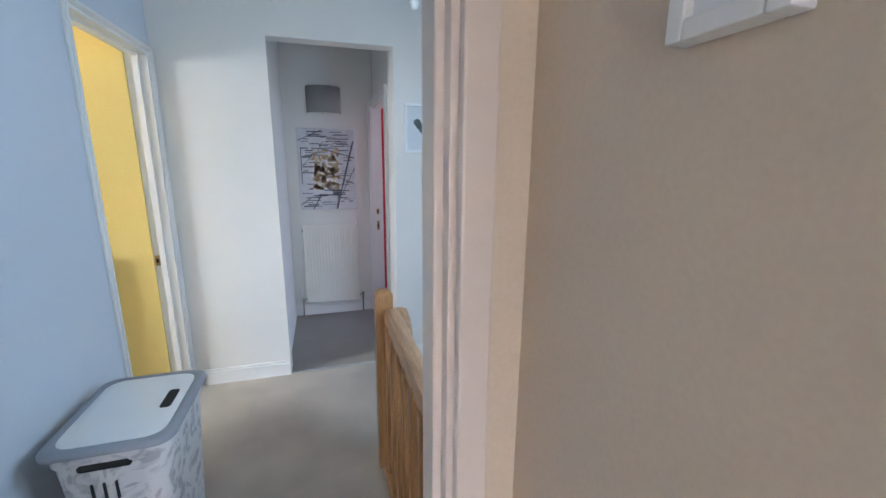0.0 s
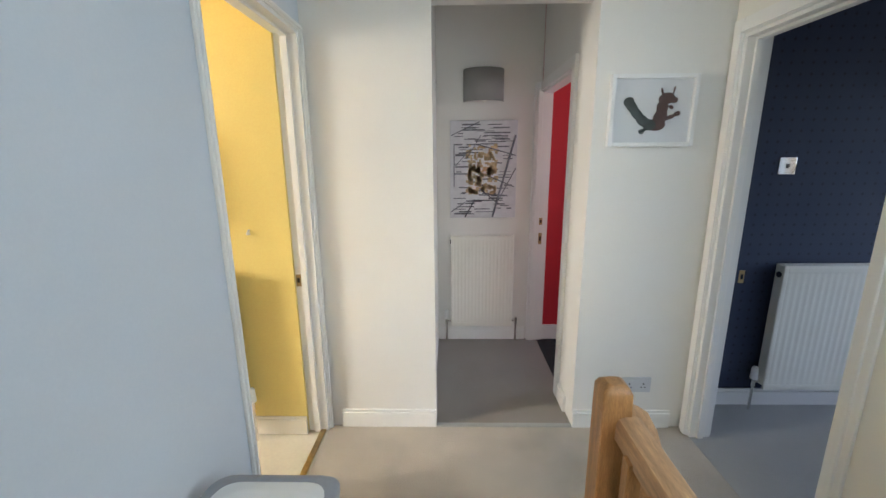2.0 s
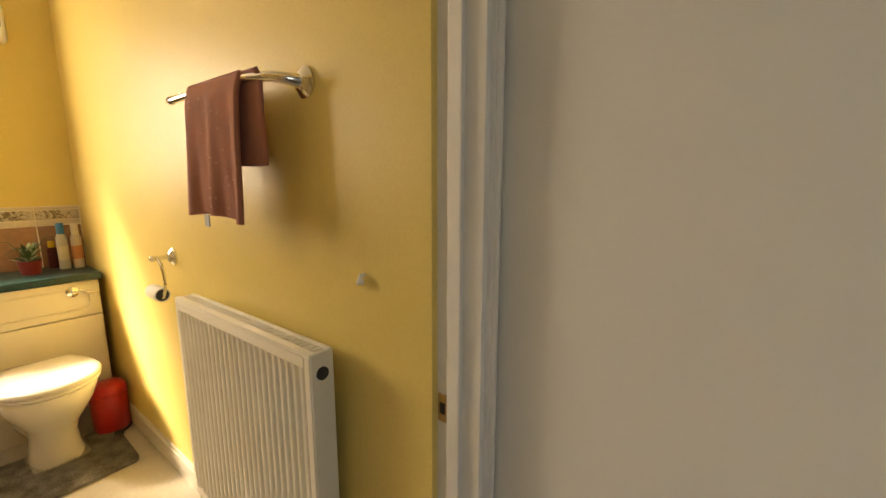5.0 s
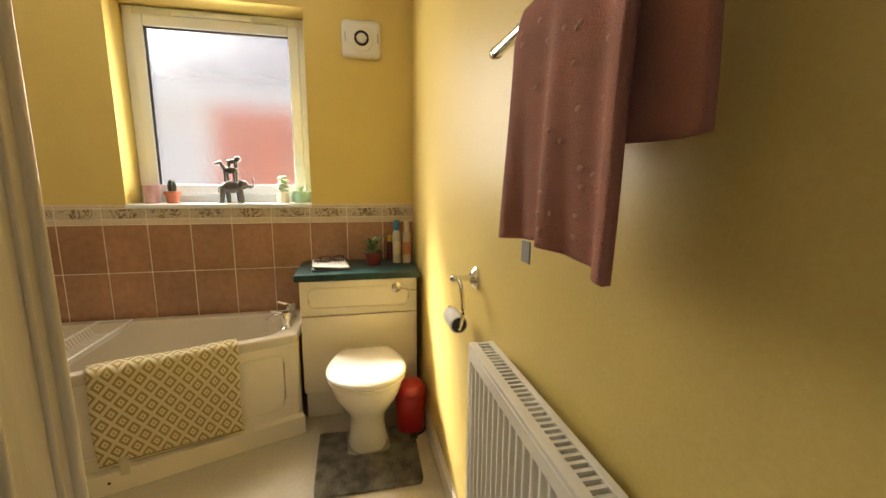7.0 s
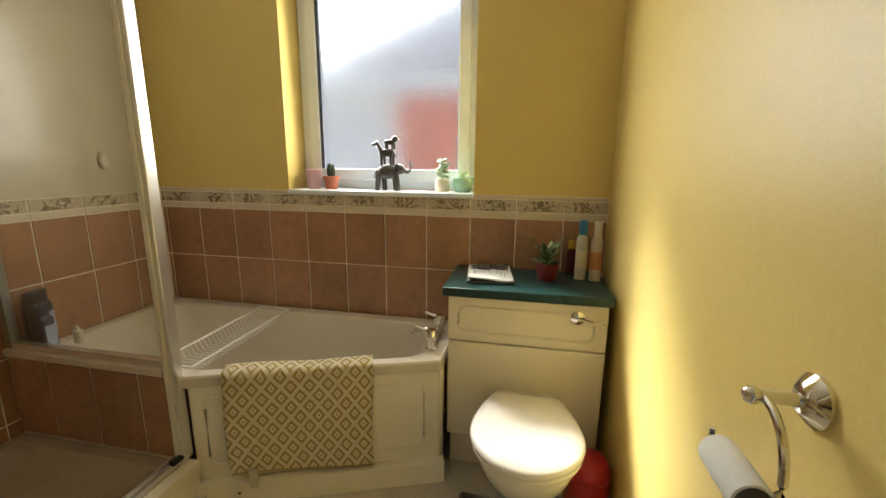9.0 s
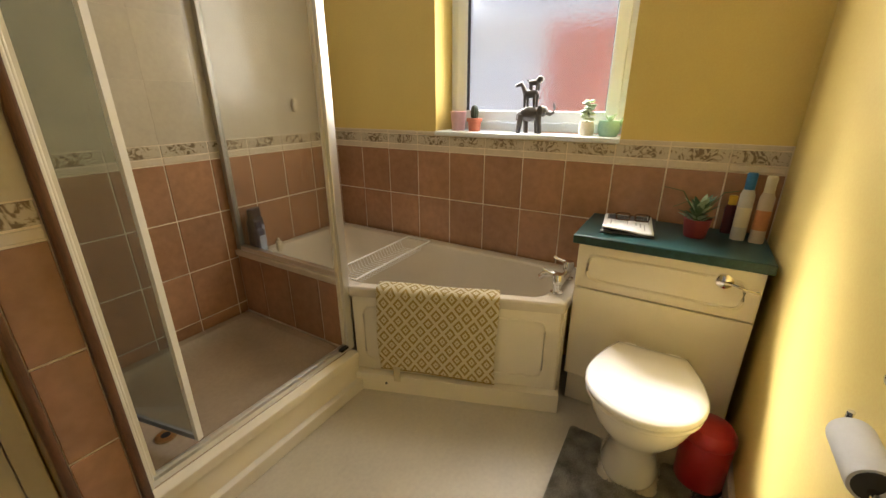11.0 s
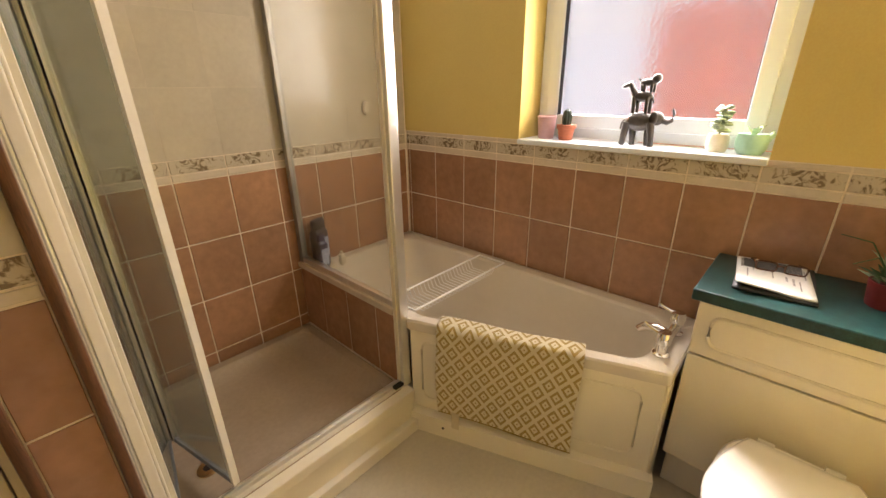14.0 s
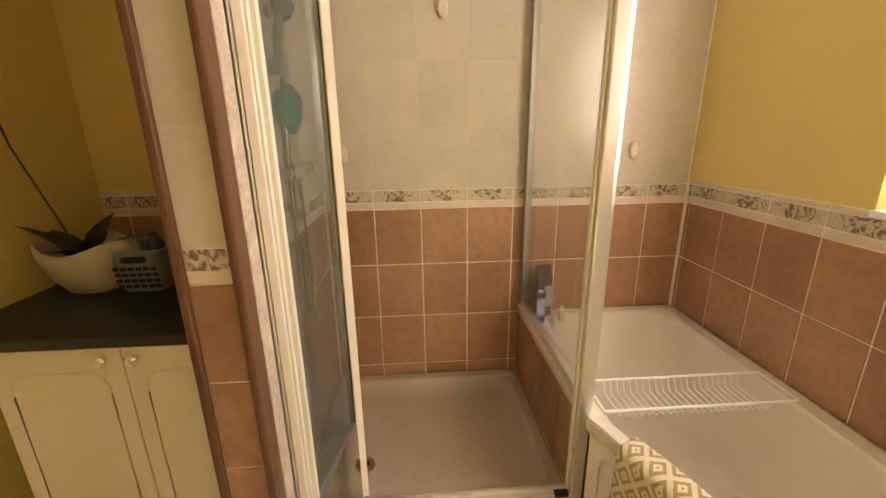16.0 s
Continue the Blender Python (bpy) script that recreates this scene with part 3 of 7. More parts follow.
solid("wall_shower_partition", boxes((PX0, SHB, 0, PX1, PY, TOP)), WALL_YELLOW, "short partition wall beside the shower", "wall")
# ceilings
solid("ceiling_landing", boxes((-0.61, -2.7, TOP, RX + 0.1, 2.93, TOP + 0.1)), CEILING, "white painted ceiling", "ceiling")
solid("ceiling_corridor", boxes((-0.08, 2.93, TOP, 0.86, 3.99, TOP + 0.1)), CEILING, "white painted ceiling", "ceiling")
solid("ceiling_navy_room", boxes((RX + 0.1, 0.3, TOP, 3.95, 3.1, TOP + 0.1)), CEILING, "white painted ceiling", "ceiling")
solid("ceiling_red_room", boxes((0.86, 3.1, TOP, 3.1, 3.99, TOP + 0.1)), CEILING, "white painted ceiling", "ceiling")
solid("ceiling_bathroom", boxes((WIN - 0.27, 0.2, TOP, -0.61, 2.9, TOP + 0.1)), CEILING, "white painted bathroom ceiling", "ceiling")


# ---------------------------------------------------------------- woodwork
def skirting(name, x0, y0, x1, y1, side, h=0.10, mat=TRIM):
    """A skirting board along a wall from one point to the other; side is the way into the room."""
    sx, sy = side
    bm = join(box(min(x0, x1 + sx * 0.016), min(y0, y1 + sy * 0.016), 0, max(x0, x1 + sx * 0.016), max(y0, y1 + sy * 0.016), h - 0.015, 0.002),
              box(min(x0, x1 + sx * 0.010), min(y0, y1 + sy * 0.010), h - 0.016, max(x0, x1 + sx * 0.010), max(y0, y1 + sy * 0.010), h, 0.003))
    return solid(name, bm, mat, "white gloss skirting board", "skirting", smooth=40)


skirting("baseboard_end_left", LX + 0.07, END, 0.014, END, (0, -1))
skirting("baseboard_end_right", 0.737, END, RX - 0.07, END, (0, -1))
skirting("baseboard_right", RX, 1.86, RX, N0 - 0.065, (-1, 0))
skirting("baseboard_left", LX, -2.6, LX, D0 - 0.06, (1, 0), 0.10)
skirting("baseboard_corridor", 0.0, 3.88, 0.668, 3.88, (0, -1))
skirting("baseboard_corridor_right", 0.737, 2.93, 0.737, 3.07, (-1, 0), 0.10)
skirting("baseboard_navy", RX + 0.1, 3.02, 3.8, 3.02, (0, -1))
skirting("baseboard_red", 0.806, 3.88, 3.0, 3.88, (0, -1), 0.12)
skirting("baseboard_bathroom", -2.9, RAD, BX, RAD, (0, -1), 0.10, TRIM_WARM)


def architrave(bm_list, axis, face, out, a0, a1, h, w=0.062):
    """Moulded architrave round an opening on one face of a wall: two legs and a head, in two steps."""
    for wid, dep in ((w, 0.012), (w * 0.62, 0.020)):
        f0, f1 = sorted((face, face + out * dep))
        e = 0.0 if wid == w else 0.004
        rows = ((a0 - wid, a0 - e, 0, h + wid), (a1 + e, a1 + wid, 0, h + wid), (a0 - e, a1 + e, h + e, h + wid))
        for p, q, z0, z1 in rows:
            bm_list.append(box(f0, p, z0, f1, q, z1, 0.003) if axis == "x" else box(p, f0, z0, q, f1, z1, 0.003))


def lining(bm_list, axis, f0, f1, a0, a1, h, t=0.022):
    for p, q, z0, z1 in ((a0, a0 + t, 0, h), (a1 - t, a1, 0, h), (a0 + t, a1 - t, h - t, h)):
        bm_list.append(box(f0, p, z0, f1, q, z1, 0.002) if axis == "x" else box(p, f0, z0, q, f1, z1, 0.002))
    mid = (f0 + f1) / 2
    for p, q, z0, z1 in ((a0 + t, a0 + t + 0.012, 0, h - t), (a1 - t - 0.012, a1 - t, 0, h - t), (a0 + t, a1 - t, h - t - 0.012, h - t)):
        bm_list.append(box(mid - 0.018, p, z0, mid + 0.012, q, z1, 0.002) if axis == "x" else box(p, mid - 0.018, z0, q, mid + 0.012, z1, 0.002))


def door_frame(name, axis, f0, f1, a0, a1, h, label, faces=(True, True), legs=0.062, mat=TRIM):
    bms = []
    lining(bms, axis, f0 - 0.002, f1 + 0.002, a0, a1, h)
    if faces[0]:
        architrave(bms, axis, f0, -1, a0 + 0.006, a1 - 0.006, h - 0.006, legs)
    if faces[1]:
        architrave(bms, axis, f1, 1, a0 + 0.006, a1 - 0.006, h - 0.006, legs)
    ob = solid(name, join(*bms), mat, label, "door frame", smooth=40)
    return ob


frame_1 = door_frame("door_frame_1", "x", -0.662, LX, D0, D1, DH, "white gloss door frame of the bathroom", (False, True), 0.024)
frame_2 = door_frame("door_frame_2", "x", RX, RX + 0.1, N0, N1, NH, "white gloss door frame of the navy room", (True, True), 0.062)
frame_3 = door_frame("door_frame_3", "y", 0.633, 0.767, -0.34, 0.445, 1.93, "white gloss door frame of the bedroom", (False, False), 0.05, TRIM_ROSE)
solid("trim_bedroom_door", boxes((0.432, 0.767, 0, 0.495, 0.785, 1.98), (0.41, 0.655, 0, 0.428, 0.70, 1.92), (0.433, 0.612, 0, 0.478, 0.632, 1.96), bevel=0.004), TRIM_ROSE,
      "moulded gloss door trim of the bedroom", "door trim", smooth=40)
red_bms = [box(0.733, 3.128, 0, 0.806, 3.142, 1.85, 0.002), box(0.718, 3.075, 0, 0.737, 3.13, 1.91, 0.003), box(0.718, 3.13, 1.85, 0.737, 3.855, 1.91, 0.003), box(0.733, 3.142, 1.836, 0.806, 3.86, 1.85, 0.002),
           box(0.737, 3.852, 0, 0.806, 3.879, 1.85, 0.002)]
for wid, dep in ((0.055, 0.014), (0.034, 0.022)):
    red_bms.append(box(0.737 - wid, 3.88 - dep - 0.02, 0, 0.737, 3.88, 1.905, 0.003))
frame_4 = solid("door_frame_4", join(*red_bms), TRIM, "white gloss door frame of the red room", "door frame", smooth=40)


def strike(parent, x, y, z, nx, ny, h=0.06):
    """A latch's strike plate let into a door lining."""
    tx, ty = abs(ny), abs(nx)
    pl = part("strike_plate", box(x - tx * 0.012 - abs(nx) * 0.002, y - ty * 0.012 - abs(ny) * 0.002, z - h / 2, x + tx * 0.012 + abs(nx) * 0.002,
              y + ty * 0.012 + abs(ny) * 0.002, z + h / 2, 0.001), BRASS, parent, "aged brass strike plate")
    part("latch_hole", box(x - tx * 0.006 - abs(nx) * 0.003, y - ty * 0.006 - abs(ny) * 0.003, z - h / 5, x + tx * 0.006 + abs(nx) * 0.003,
         y + ty * 0.006 + abs(ny) * 0.003, z + h / 5), BLACK, pl)


strike(frame_1, -0.645, D1 - 0.023, 0.835, 0, -1)
strike(frame_2, 1.445, N1 - 0.023, 0.86, 0, -1)
strike(frame_3, 0.421, 0.68, 0.90, -1, 0, 0.09)
strike(frame_4, 0.757, 3.851, 0.945, 0, -1, 0.05)
strike(frame_4, 0.757, 3.851, 0.815, 0, -1, 0.085)

# the bathroom's own door, standing open into the room
HX, LEAF_Y = -0.672, 2.058
door = thing("bathroom_door", (HX, LEAF_Y, 0), "ivory panelled bathroom door standing wide open", "door")


def panel_door(w, h, t):
    """Stiles, rails, sunk panels with brown beading, in the door's own axes (x along the leaf)."""
    st = 0.105
    rails = ((0.0, 0.2), (0.78, 0.92), (h - 0.11, h))
    part("stile", box(HX - st, LEAF_Y - t, 0.008, HX, LEAF_Y, h, 0.003), DOOR_IVORY, door)
    free = part("stile", box(HX - w, LEAF_Y - t, 0.008, HX - w + st, LEAF_Y, h, 0.003), DOOR_IVORY, door)
    for z0, z1 in rails:
        part("rail", box(HX - w + st, LEAF_Y - t, max(0.008, z0), HX - st, LEAF_Y, z1, 0.002), DOOR_IVORY, door)
    for z0, z1 in ((0.2, 0.78), (0.92, h - 0.11)):
        part("door_panel", box(HX - w + st, LEAF_Y - t + 0.012, z0, HX - st, LEAF_Y - 0.012, z1), DOOR_IVORY, door)
        for y0, y1 in ((LEAF_Y - 0.012, LEAF_Y + 0.006), (LEAF_Y - t - 0.006, LEAF_Y - t + 0.012)):
            part("beading", boxes((HX - w + st, y0, z0, HX - w + st + 0.018, y1, z1), (HX - st - 0.018, y0, z0, HX - st, y1, z1),
                 (HX - w + st, y0, z0, HX - st, y1, z0 + 0.018), (HX - w + st, y0, z1 - 0.018, HX - st, y1, z1), bevel=0.003), WOOD_BROWN, door, "brown stained beading")
    for dx, r in ((0.012, 0.007), (0.034, 0.004), (st - 0.020, 0.006)):
        for y in (LEAF_Y, LEAF_Y - t):
            part("stile_bead", rod((HX - w + dx, y, 0.012), (HX - w + dx, y, h - 0.004), r, seg=12), DOOR_IVORY, free)
    return free


leaf_w = 0.605
panel_door(leaf_w, 1.88, 0.036)
kx, kz = HX - leaf_w + 0.06, 0.90
for sgn, y in ((1, LEAF_Y), (-1, LEAF_Y - 0.036)):
    rose = part("rose", move(lathe([(0.001, 0), (0.030, 0), (0.030, 0.006), (0.014, 0.010), (0.001, 0.010)], 24), Matrix.Translation((kx, y, kz)) @ pose(0, 0, 0, -90 * sgn, 0, 0)), CHROME, door, "chrome knob rose")
    part("knob", move(lathe([(0.010, 0.005), (0.010, 0.027), (0.017, 0.033), (0.023, 0.044), (0.0265, 0.060), (0.0255, 0.074), (0.018, 0.081), (0.001, 0.082)], 24),
         Matrix.Translation((kx, y, kz)) @ pose(0, 0, 0, -90 * sgn, 0, 0)), CHROME, rose, "round chrome knob")

door.rotation_euler = (0, 0, radians(-4.2))

# ---------------------------------------------------------------- stairs and balustrade
stair = thing("staircase", (0.93, 1.86, -0.2), "carpeted stairs going down from the landing", "stairs")
for i in range(7):
    y1, z = 1.86 - i * 0.235, -0.185 * (i + 1)
    part("stair_tread", box(0.50, y1 - 0.25, z - 0.185, RX, y1, z, 0.012), CARPET, stair)
part("nosing", box(0.50, 1.835, -0.05, RX, 1.875, 0.004, 0.01), CARPET, stair)
solid("trim_stair_edge", box(0.488, 0.765, -0.20, 0.512, 1.80, 0.012, 0.003), TRIM, "white gloss edge board of the stairwell", "trim")
solid("baseboard_stair", join(*[box(RX - 0.016, 1.85 - i * 0.235 - 0.26, -0.185 * i - 0.32, RX, 1.86 - i * 0.235, 0.10 - 0.185 * i - 0.08, 0.003) for i in range(6)]), TRIM,
      "white gloss stair string", "skirting")

bal = thing("balustrade", (0.53, 1.83, 0), "golden oak balustrade with square newel and worn handrail", "balustrade")
NX0, NX1, NY0, NY1 = 0.468, 0.542, 1.785, 1.86
cx, cy = (NX0 + NX1) / 2, (NY0 + NY1) / 2
newel = part("newel_post", box(NX0, NY0, -0.2, NX1, NY1, 0.80, 0.004), WOOD_OAK, bal)
cap_loop = [Vector((NX0, NY0)), Vector((NX1, NY0)), Vector((NX1, NY1)), Vector((NX0, NY1))]
part("newel_cap", loft([at_z(rounded(cap_loop, 0.006), 0.80), at_z(rounded(cap_loop, 0.010), 0.842), at_z(rounded(inset(cap_loop, 0.006), 0.012), 0.855),
     at_z(rounded(inset(cap_loop, 0.018), 0.012), 0.863)], True), WOOD_OAK, newel, "rounded top of the newel")


def rail_section(points, w=0.068, h=0.062):
    """A handrail with a rounded top swept along points in a plane of constant x."""
    prof = [(-w / 2, -h), (w / 2, -h), (w / 2, -h * 0.35), (w * 0.40, -h * 0.10), (w * 0.18, 0), (-w * 0.18, 0), (-w * 0.40, -h * 0.10), (-w / 2, -h * 0.35)]
    loops = []
    pts = [Vector(p) for p in points]
    for i, p in enumerate(pts):
        a, b = pts[max(0, i - 1)], pts[min(len(pts) - 1, i + 1)]
        d = (b - a).normalized()
        side = Vector((1, 0, 0)) if abs(d.x) < 0.7 else Vector((0, 1, 0))
        up = side.cross(d)
        if up.z < 0:
            up = -up
        loops.append([p + side * u + up * v for u, v in prof])
    return loft(loops, True, True)


part("handrail", rail_section([(cx + 0.032, NY0 + 0.005, 0.785), (cx + 0.032, 1.4, 0.782), (cx + 0.032, 0.768, 0.78)]), WOOD_RAIL, bal, "worn oak handrail")
sx = NX1 + 0.042
part("stair_handrail", rail_section([(sx, 1.90, 0.745), (sx, 1.845, 0.762), (sx, 1.79, 0.745), (sx, 1.74, 0.70), (sx, 1.66, 0.60), (sx, 1.2, 0.22), (sx, 0.5, -0.36)]),
     WOOD_RAIL, bal, "oak stair handrail curving down")
part("rail_block", box(NX1 - 0.002, 1.80, 0.69, sx + 0.01, 1.85, 0.735, 0.006), WOOD_OAK, bal)
part("base_rail", box(cx - 0.025, 0.768, 0.012, cx + 0.03, NY0, 0.05, 0.003), WOOD_OAK, bal)
y = NY0 - 0.085
while y > 0.8:
    part("baluster", box(cx - 0.012, y - 0.018, 0.05, cx + 0.022, y + 0.018, 0.735, 0.004), WOOD_OAK, bal)
    y -= 0.118


# ---------------------------------------------------------------- radiators
def radiator(name, axis, face, out, a0, a1, z0, z1, depth, label, pitch=0.033, valve_at=1, gap=0.035, grille=True, flute=0.010):
    """A pressed-steel panel radiator hung on a wall: fluted front panel, back panel, side covers, top grille, valve and pipe."""
    def P(a, d, z):
        return (a, face + out * d, z) if axis == "y" else (face + out * d, a, z)

    def B(p0, p1, d0, d1, q0, q1, bev=0.0):
        a, b = P(p0, d0, q0), P(p1, d1, q1)
        return box(*[min(u, v) for u, v in zip(a, b)], *[max(u, v) for u, v in zip(a, b)], bevel=bev)

    mid = (a0 + a1) / 2
    rad = thing(name, P(mid, gap, z0), label, "radiator")
    n = int((a1 - a0 - 0.04) / pitch)
    step = (a1 - a0 - 0.04) / n
    front = gap + depth

    def panel(u, v):
        a = a0 + 0.02 + u * (a1 - a0 - 0.04)
        ph = (u * n) % 1.0
        g = flute * max(0.0, min(1.0, (abs(ph - 0.5) - 0.17) / 0.14))
        edge = min(1.0, max(0.0, (min(v, 1 - v) * (z1 - z0) - 0.035) / 0.025))
        return P(a, front - g * edge, z0 + v * (z1 - z0))

    part("front_panel", sheet(panel, n * 8, 14), RADIATOR, rad, smooth=60)
    part("front_rim", join(B(a0, a0 + 0.022, front - 0.012, front + 0.001, z0, z1, 0.004), B(a1 - 0.022, a1, front - 0.012, front + 0.001, z0, z1, 0.004),
         B(a0 + 0.02, a1 - 0.02, front - 0.012, front + 0.0015, z1 - 0.032, z1, 0.004), B(a0 + 0.02, a1 - 0.02, front - 0.012, front + 0.0015, z0, z0 + 0.03, 0.004)), RADIATOR, rad)
    part("back_panel", B(a0 + 0.01, a1 - 0.01, gap, gap + 0.012, z0 + 0.01, z1 - 0.01, 0.003), RADIATOR, rad)
    for a in (a0, a1):
        s0, s1 = (a - 0.002, a + 0.006) if a == a0 else (a - 0.006, a + 0.002)
        part("side_cover", B(s0, s1, gap - 0.002, front - 0.002, z0 + 0.02, z1 + 0.006, 0.003), RADIATOR, rad)
    if grille:
        part("grille_frame", join(B(a0, a1, gap, gap + 0.014, z1 - 0.004, z1 + 0.008, 0.002), B(a0, a1, front - 0.020, front, z1 - 0.004, z1 + 0.008, 0.002)), RADIATOR, rad)
        k = int((a1 - a0) / 0.0155)
        bars = [B(a0 + (i + 0.5) * (a1 - a0) / k - 0.0032, a0 + (i + 0.5) * (a1 - a0) / k + 0.0032, gap + 0.012, front - 0.018, z1 - 0.002, z1 + 0.006) for i in range(k)]
        g = part("grille", join(*bars), RADIATOR, rad)
        g["kind"] = "stuff"
        # black block stands in for the shade between the two panels
        part("shade_core", B(a0 + 0.01, a1 - 0.01, gap + 0.012, front - 0.018, z0 + 0.03, z1 - 0.03), BLACK, rad)
    for end in (a0, a1):
        s = 1 if end == a1 else -1
        vx = end + s * 0.035
        if end == (a1 if valve_at > 0 else a0):
            part("valve_head", join(rod(P(vx, front - 0.03, z0 + 0.05), P(vx, front - 0.03, z0 + 0.115), 0.019, 0.016), rod(P(vx, front - 0.03, z0 + 0.115), P(vx, front - 0.03, z0 + 0.122), 0.012)), PLASTIC_WHITE, rad, "white thermostatic valve head")
        part("valve_body", join(rod(P(end, front - 0.03, z0 + 0.035), P(vx + s * 0.006, front - 0.03, z0 + 0.035), 0.009), rod(P(vx, front - 0.03, z0 + 0.005), P(vx, front - 0.03, z0 + 0.06), 0.012)), CHROME, rad)
        part("pipe", rod(P(vx, front - 0.03, 0.0), P(vx, front - 0.03, z0 + 0.01), 0.0075), CHROME, rad)
    part("air_plug", rod(P(a1 if valve_at > 0 else a0, gap + depth * 0.5, z1 - 0.045), P((a1 + 0.006) if valve_at > 0 else (a0 - 0.006), gap + depth * 0.5, z1 - 0.045), 0.016), PLASTIC_DARK, rad, "dark blanking plug")
    part("wall_bracket", join(B(mid - 0.14, mid - 0.11, 0, gap + 0.004, z0 + 0.08, z1 - 0.06), B(mid + 0.11, mid + 0.14, 0, gap + 0.004, z0 + 0.08, z1 - 0.06)), RADIATOR, rad)
    return rad


radiator("bathroom_radiator", "y", RAD, -1, -1.69, -0.938, 0.175, 0.898, 0.062, "white double-panel radiator on the yellow wall", 0.0285, gap=0.03)
radiator("passage_radiator", "y", 3.88, -1, 0.095, 0.56, 0.135, 0.845, 0.030, "white single-panel radiator under a map canvas", 0.026, -1, grille=False, flute=0.002)
radiator("navy_room_radiator", "y", 3.02, -1, 1.815, 2.60, 0.145, 0.845, 0.055, "white radiator against navy wallpaper", 0.033, -1, flute=0.0015)


# ---------------------------------------------------------------- landing: things
def map_canvas():
    """A canvas print of a pale, abstract map with a tan middle and dark strokes."""
    x0, x1, z0, z1, y = 0.092, 0.568, 0.975, 1.662, 3.88
    pic = thing("map_canvas", ((x0 + x1) / 2, y, z0), "pale canvas of an abstract map with tan middle", "picture")
    part("canvas", box(x0, y - 0.032, z0, x1, y, z1, 0.003), CANVAS, pic)
    rnd = random.Random(5)
    f = y - 0.0325
    bms = []
    for i in range(34):
        for side in range(5):
            zz = z0 + 0.02 + (i + rnd.random() * 0.5) * (z1 - z0 - 0.04) / 34
            w = rnd.uniform(0.03, 0.13)
            xx = x0 + 0.02 + rnd.random() * (x1 - x0 - 0.04 - w)
            mid = abs(xx + w / 2 - 0.325) < 0.12 and abs(zz - 1.31) < 0.17
            if rnd.random() < (0.2 if mid else 0.75):
                bms.append(box(xx, f - 0.0007, zz, xx + w, f + 0.001, zz + rnd.uniform(0.004, 0.011)))
    part("map_line", join(*bms), CANVAS_INK, pic, "rows of small charcoal strokes")
    tan = []
    for i in range(150):
        xx, zz = rnd.uniform(x0 + 0.11, x1 - 0.15), rnd.uniform(z0 + 0.17, z1 - 0.18)
        s, t = rnd.uniform(0.012, 0.035), rnd.uniform(0.012, 0.035)
        tan.append(box(xx, f - 0.0012, zz, xx + s, f + 0.001, zz + t))
    part("map_centre", join(*tan), CANVAS_TAN, pic, "tan painted blocks")
    long = []
    for (ax, az), (bx_, bz), r in (((0.12, 1.20), (0.12, 1.5), 0.0035), ((0.10, 1.56), (0.30, 1.652), 0.004), ((0.40, 0.98), (0.555, 1.56), 0.008), ((0.28, 1.5), (0.56, 1.42), 0.004),
                               ((0.20, 0.98), (0.27, 1.11), 0.005), ((0.13, 1.35), (0.24, 1.47), 0.003), ((0.36, 1.28), (0.55, 1.20), 0.004), ((0.44, 1.1), (0.56, 1.33), 0.004),
                               ((0.10, 1.02), (0.2, 1.09), 0.004), ((0.21, 1.40), (0.31, 1.56), 0.003), ((0.30, 1.19), (0.44, 1.08), 0.004)):
        long.append(tube([(ax, f, az), (bx_, f, bz)], r, 6))
    part("map_road", join(*long), CANVAS_INK, pic, "long dark strokes")
    for o in pic.children:
        if o.name.startswith("map_"):
            o["kind"] = "stuff"


def sconce():
    x0, x1, z0, z1, y = 0.188, 0.465, 1.785, 1.995, 3.88
    lamp = thing("wall_lamp", (0.326, y, z0), "half-drum grey fabric wall lamp, switched off", "lamp")
    cx_, n = (x0 + x1) / 2, 18
    r = (x1 - x0) / 2

    def arc(rad, z):
        return [(cx_ + rad * math.cos(math.pi * k / n), y - 0.004 - 0.105 / r * rad * math.sin(math.pi * k / n), z) for k in range(n + 1)]

    bm = bmesh.new()
    o0, o1 = [bm.verts.new(p) for p in arc(r, z0)], [bm.verts.new(p) for p in arc(r, z1)]
    for k in range(n):
        bm.faces.new((o0[k], o0[k + 1], o1[k + 1], o1[k]))
    thicken(part("shade", bm, SHADE_GREY, lamp, "grey fabric half-drum shade", 60), 0.003)
    part("back_plate", box(cx_ - 0.05, y - 0.018, z0 + 0.04, cx_ + 0.05, y, z0 + 0.14, 0.005), CHROME, lamp)
    part("bulb", lathe([(0.001, z0 - 0.010), (0.016, z0 - 0.004), (0.028, z0 + 0.035), (0.026, z0 + 0.065), (0.013, z0 + 0.095), (0.013, z0 + 0.12)], 18, cx_, y - 0.06), BULB, lamp, "frosted globe bulb")
    part("holder", rod((cx_, y - 0.06, z0 + 0.115), (cx_, y - 0.01, z0 + 0.115), 0.008), CHROME, lamp)


def blob(cx_, cz, rx, rz, y, seg=14, turn=0.0):
    bm = bmesh.new()
    c, s = math.cos(turn), math.sin(turn)
    vs = []
    for k in range(seg):
        a = k * math.tau / seg
        u, w = rx * math.cos(a), rz * math.sin(a)
        vs.append(bm.verts.new((cx_ + u * c - w * s, y, cz + u * s + w * c)))
    fc = bm.faces.new(vs)
    ret = bmesh.ops.extrude_face_region(bm, geom=[fc])
    for v in ret["geom"]:
        if isinstance(v, bmesh.types.BMVert):
            v.co.y -= 0.0008
    bmesh.ops.recalc_face_normals(bm, faces=bm.faces)
    return bm


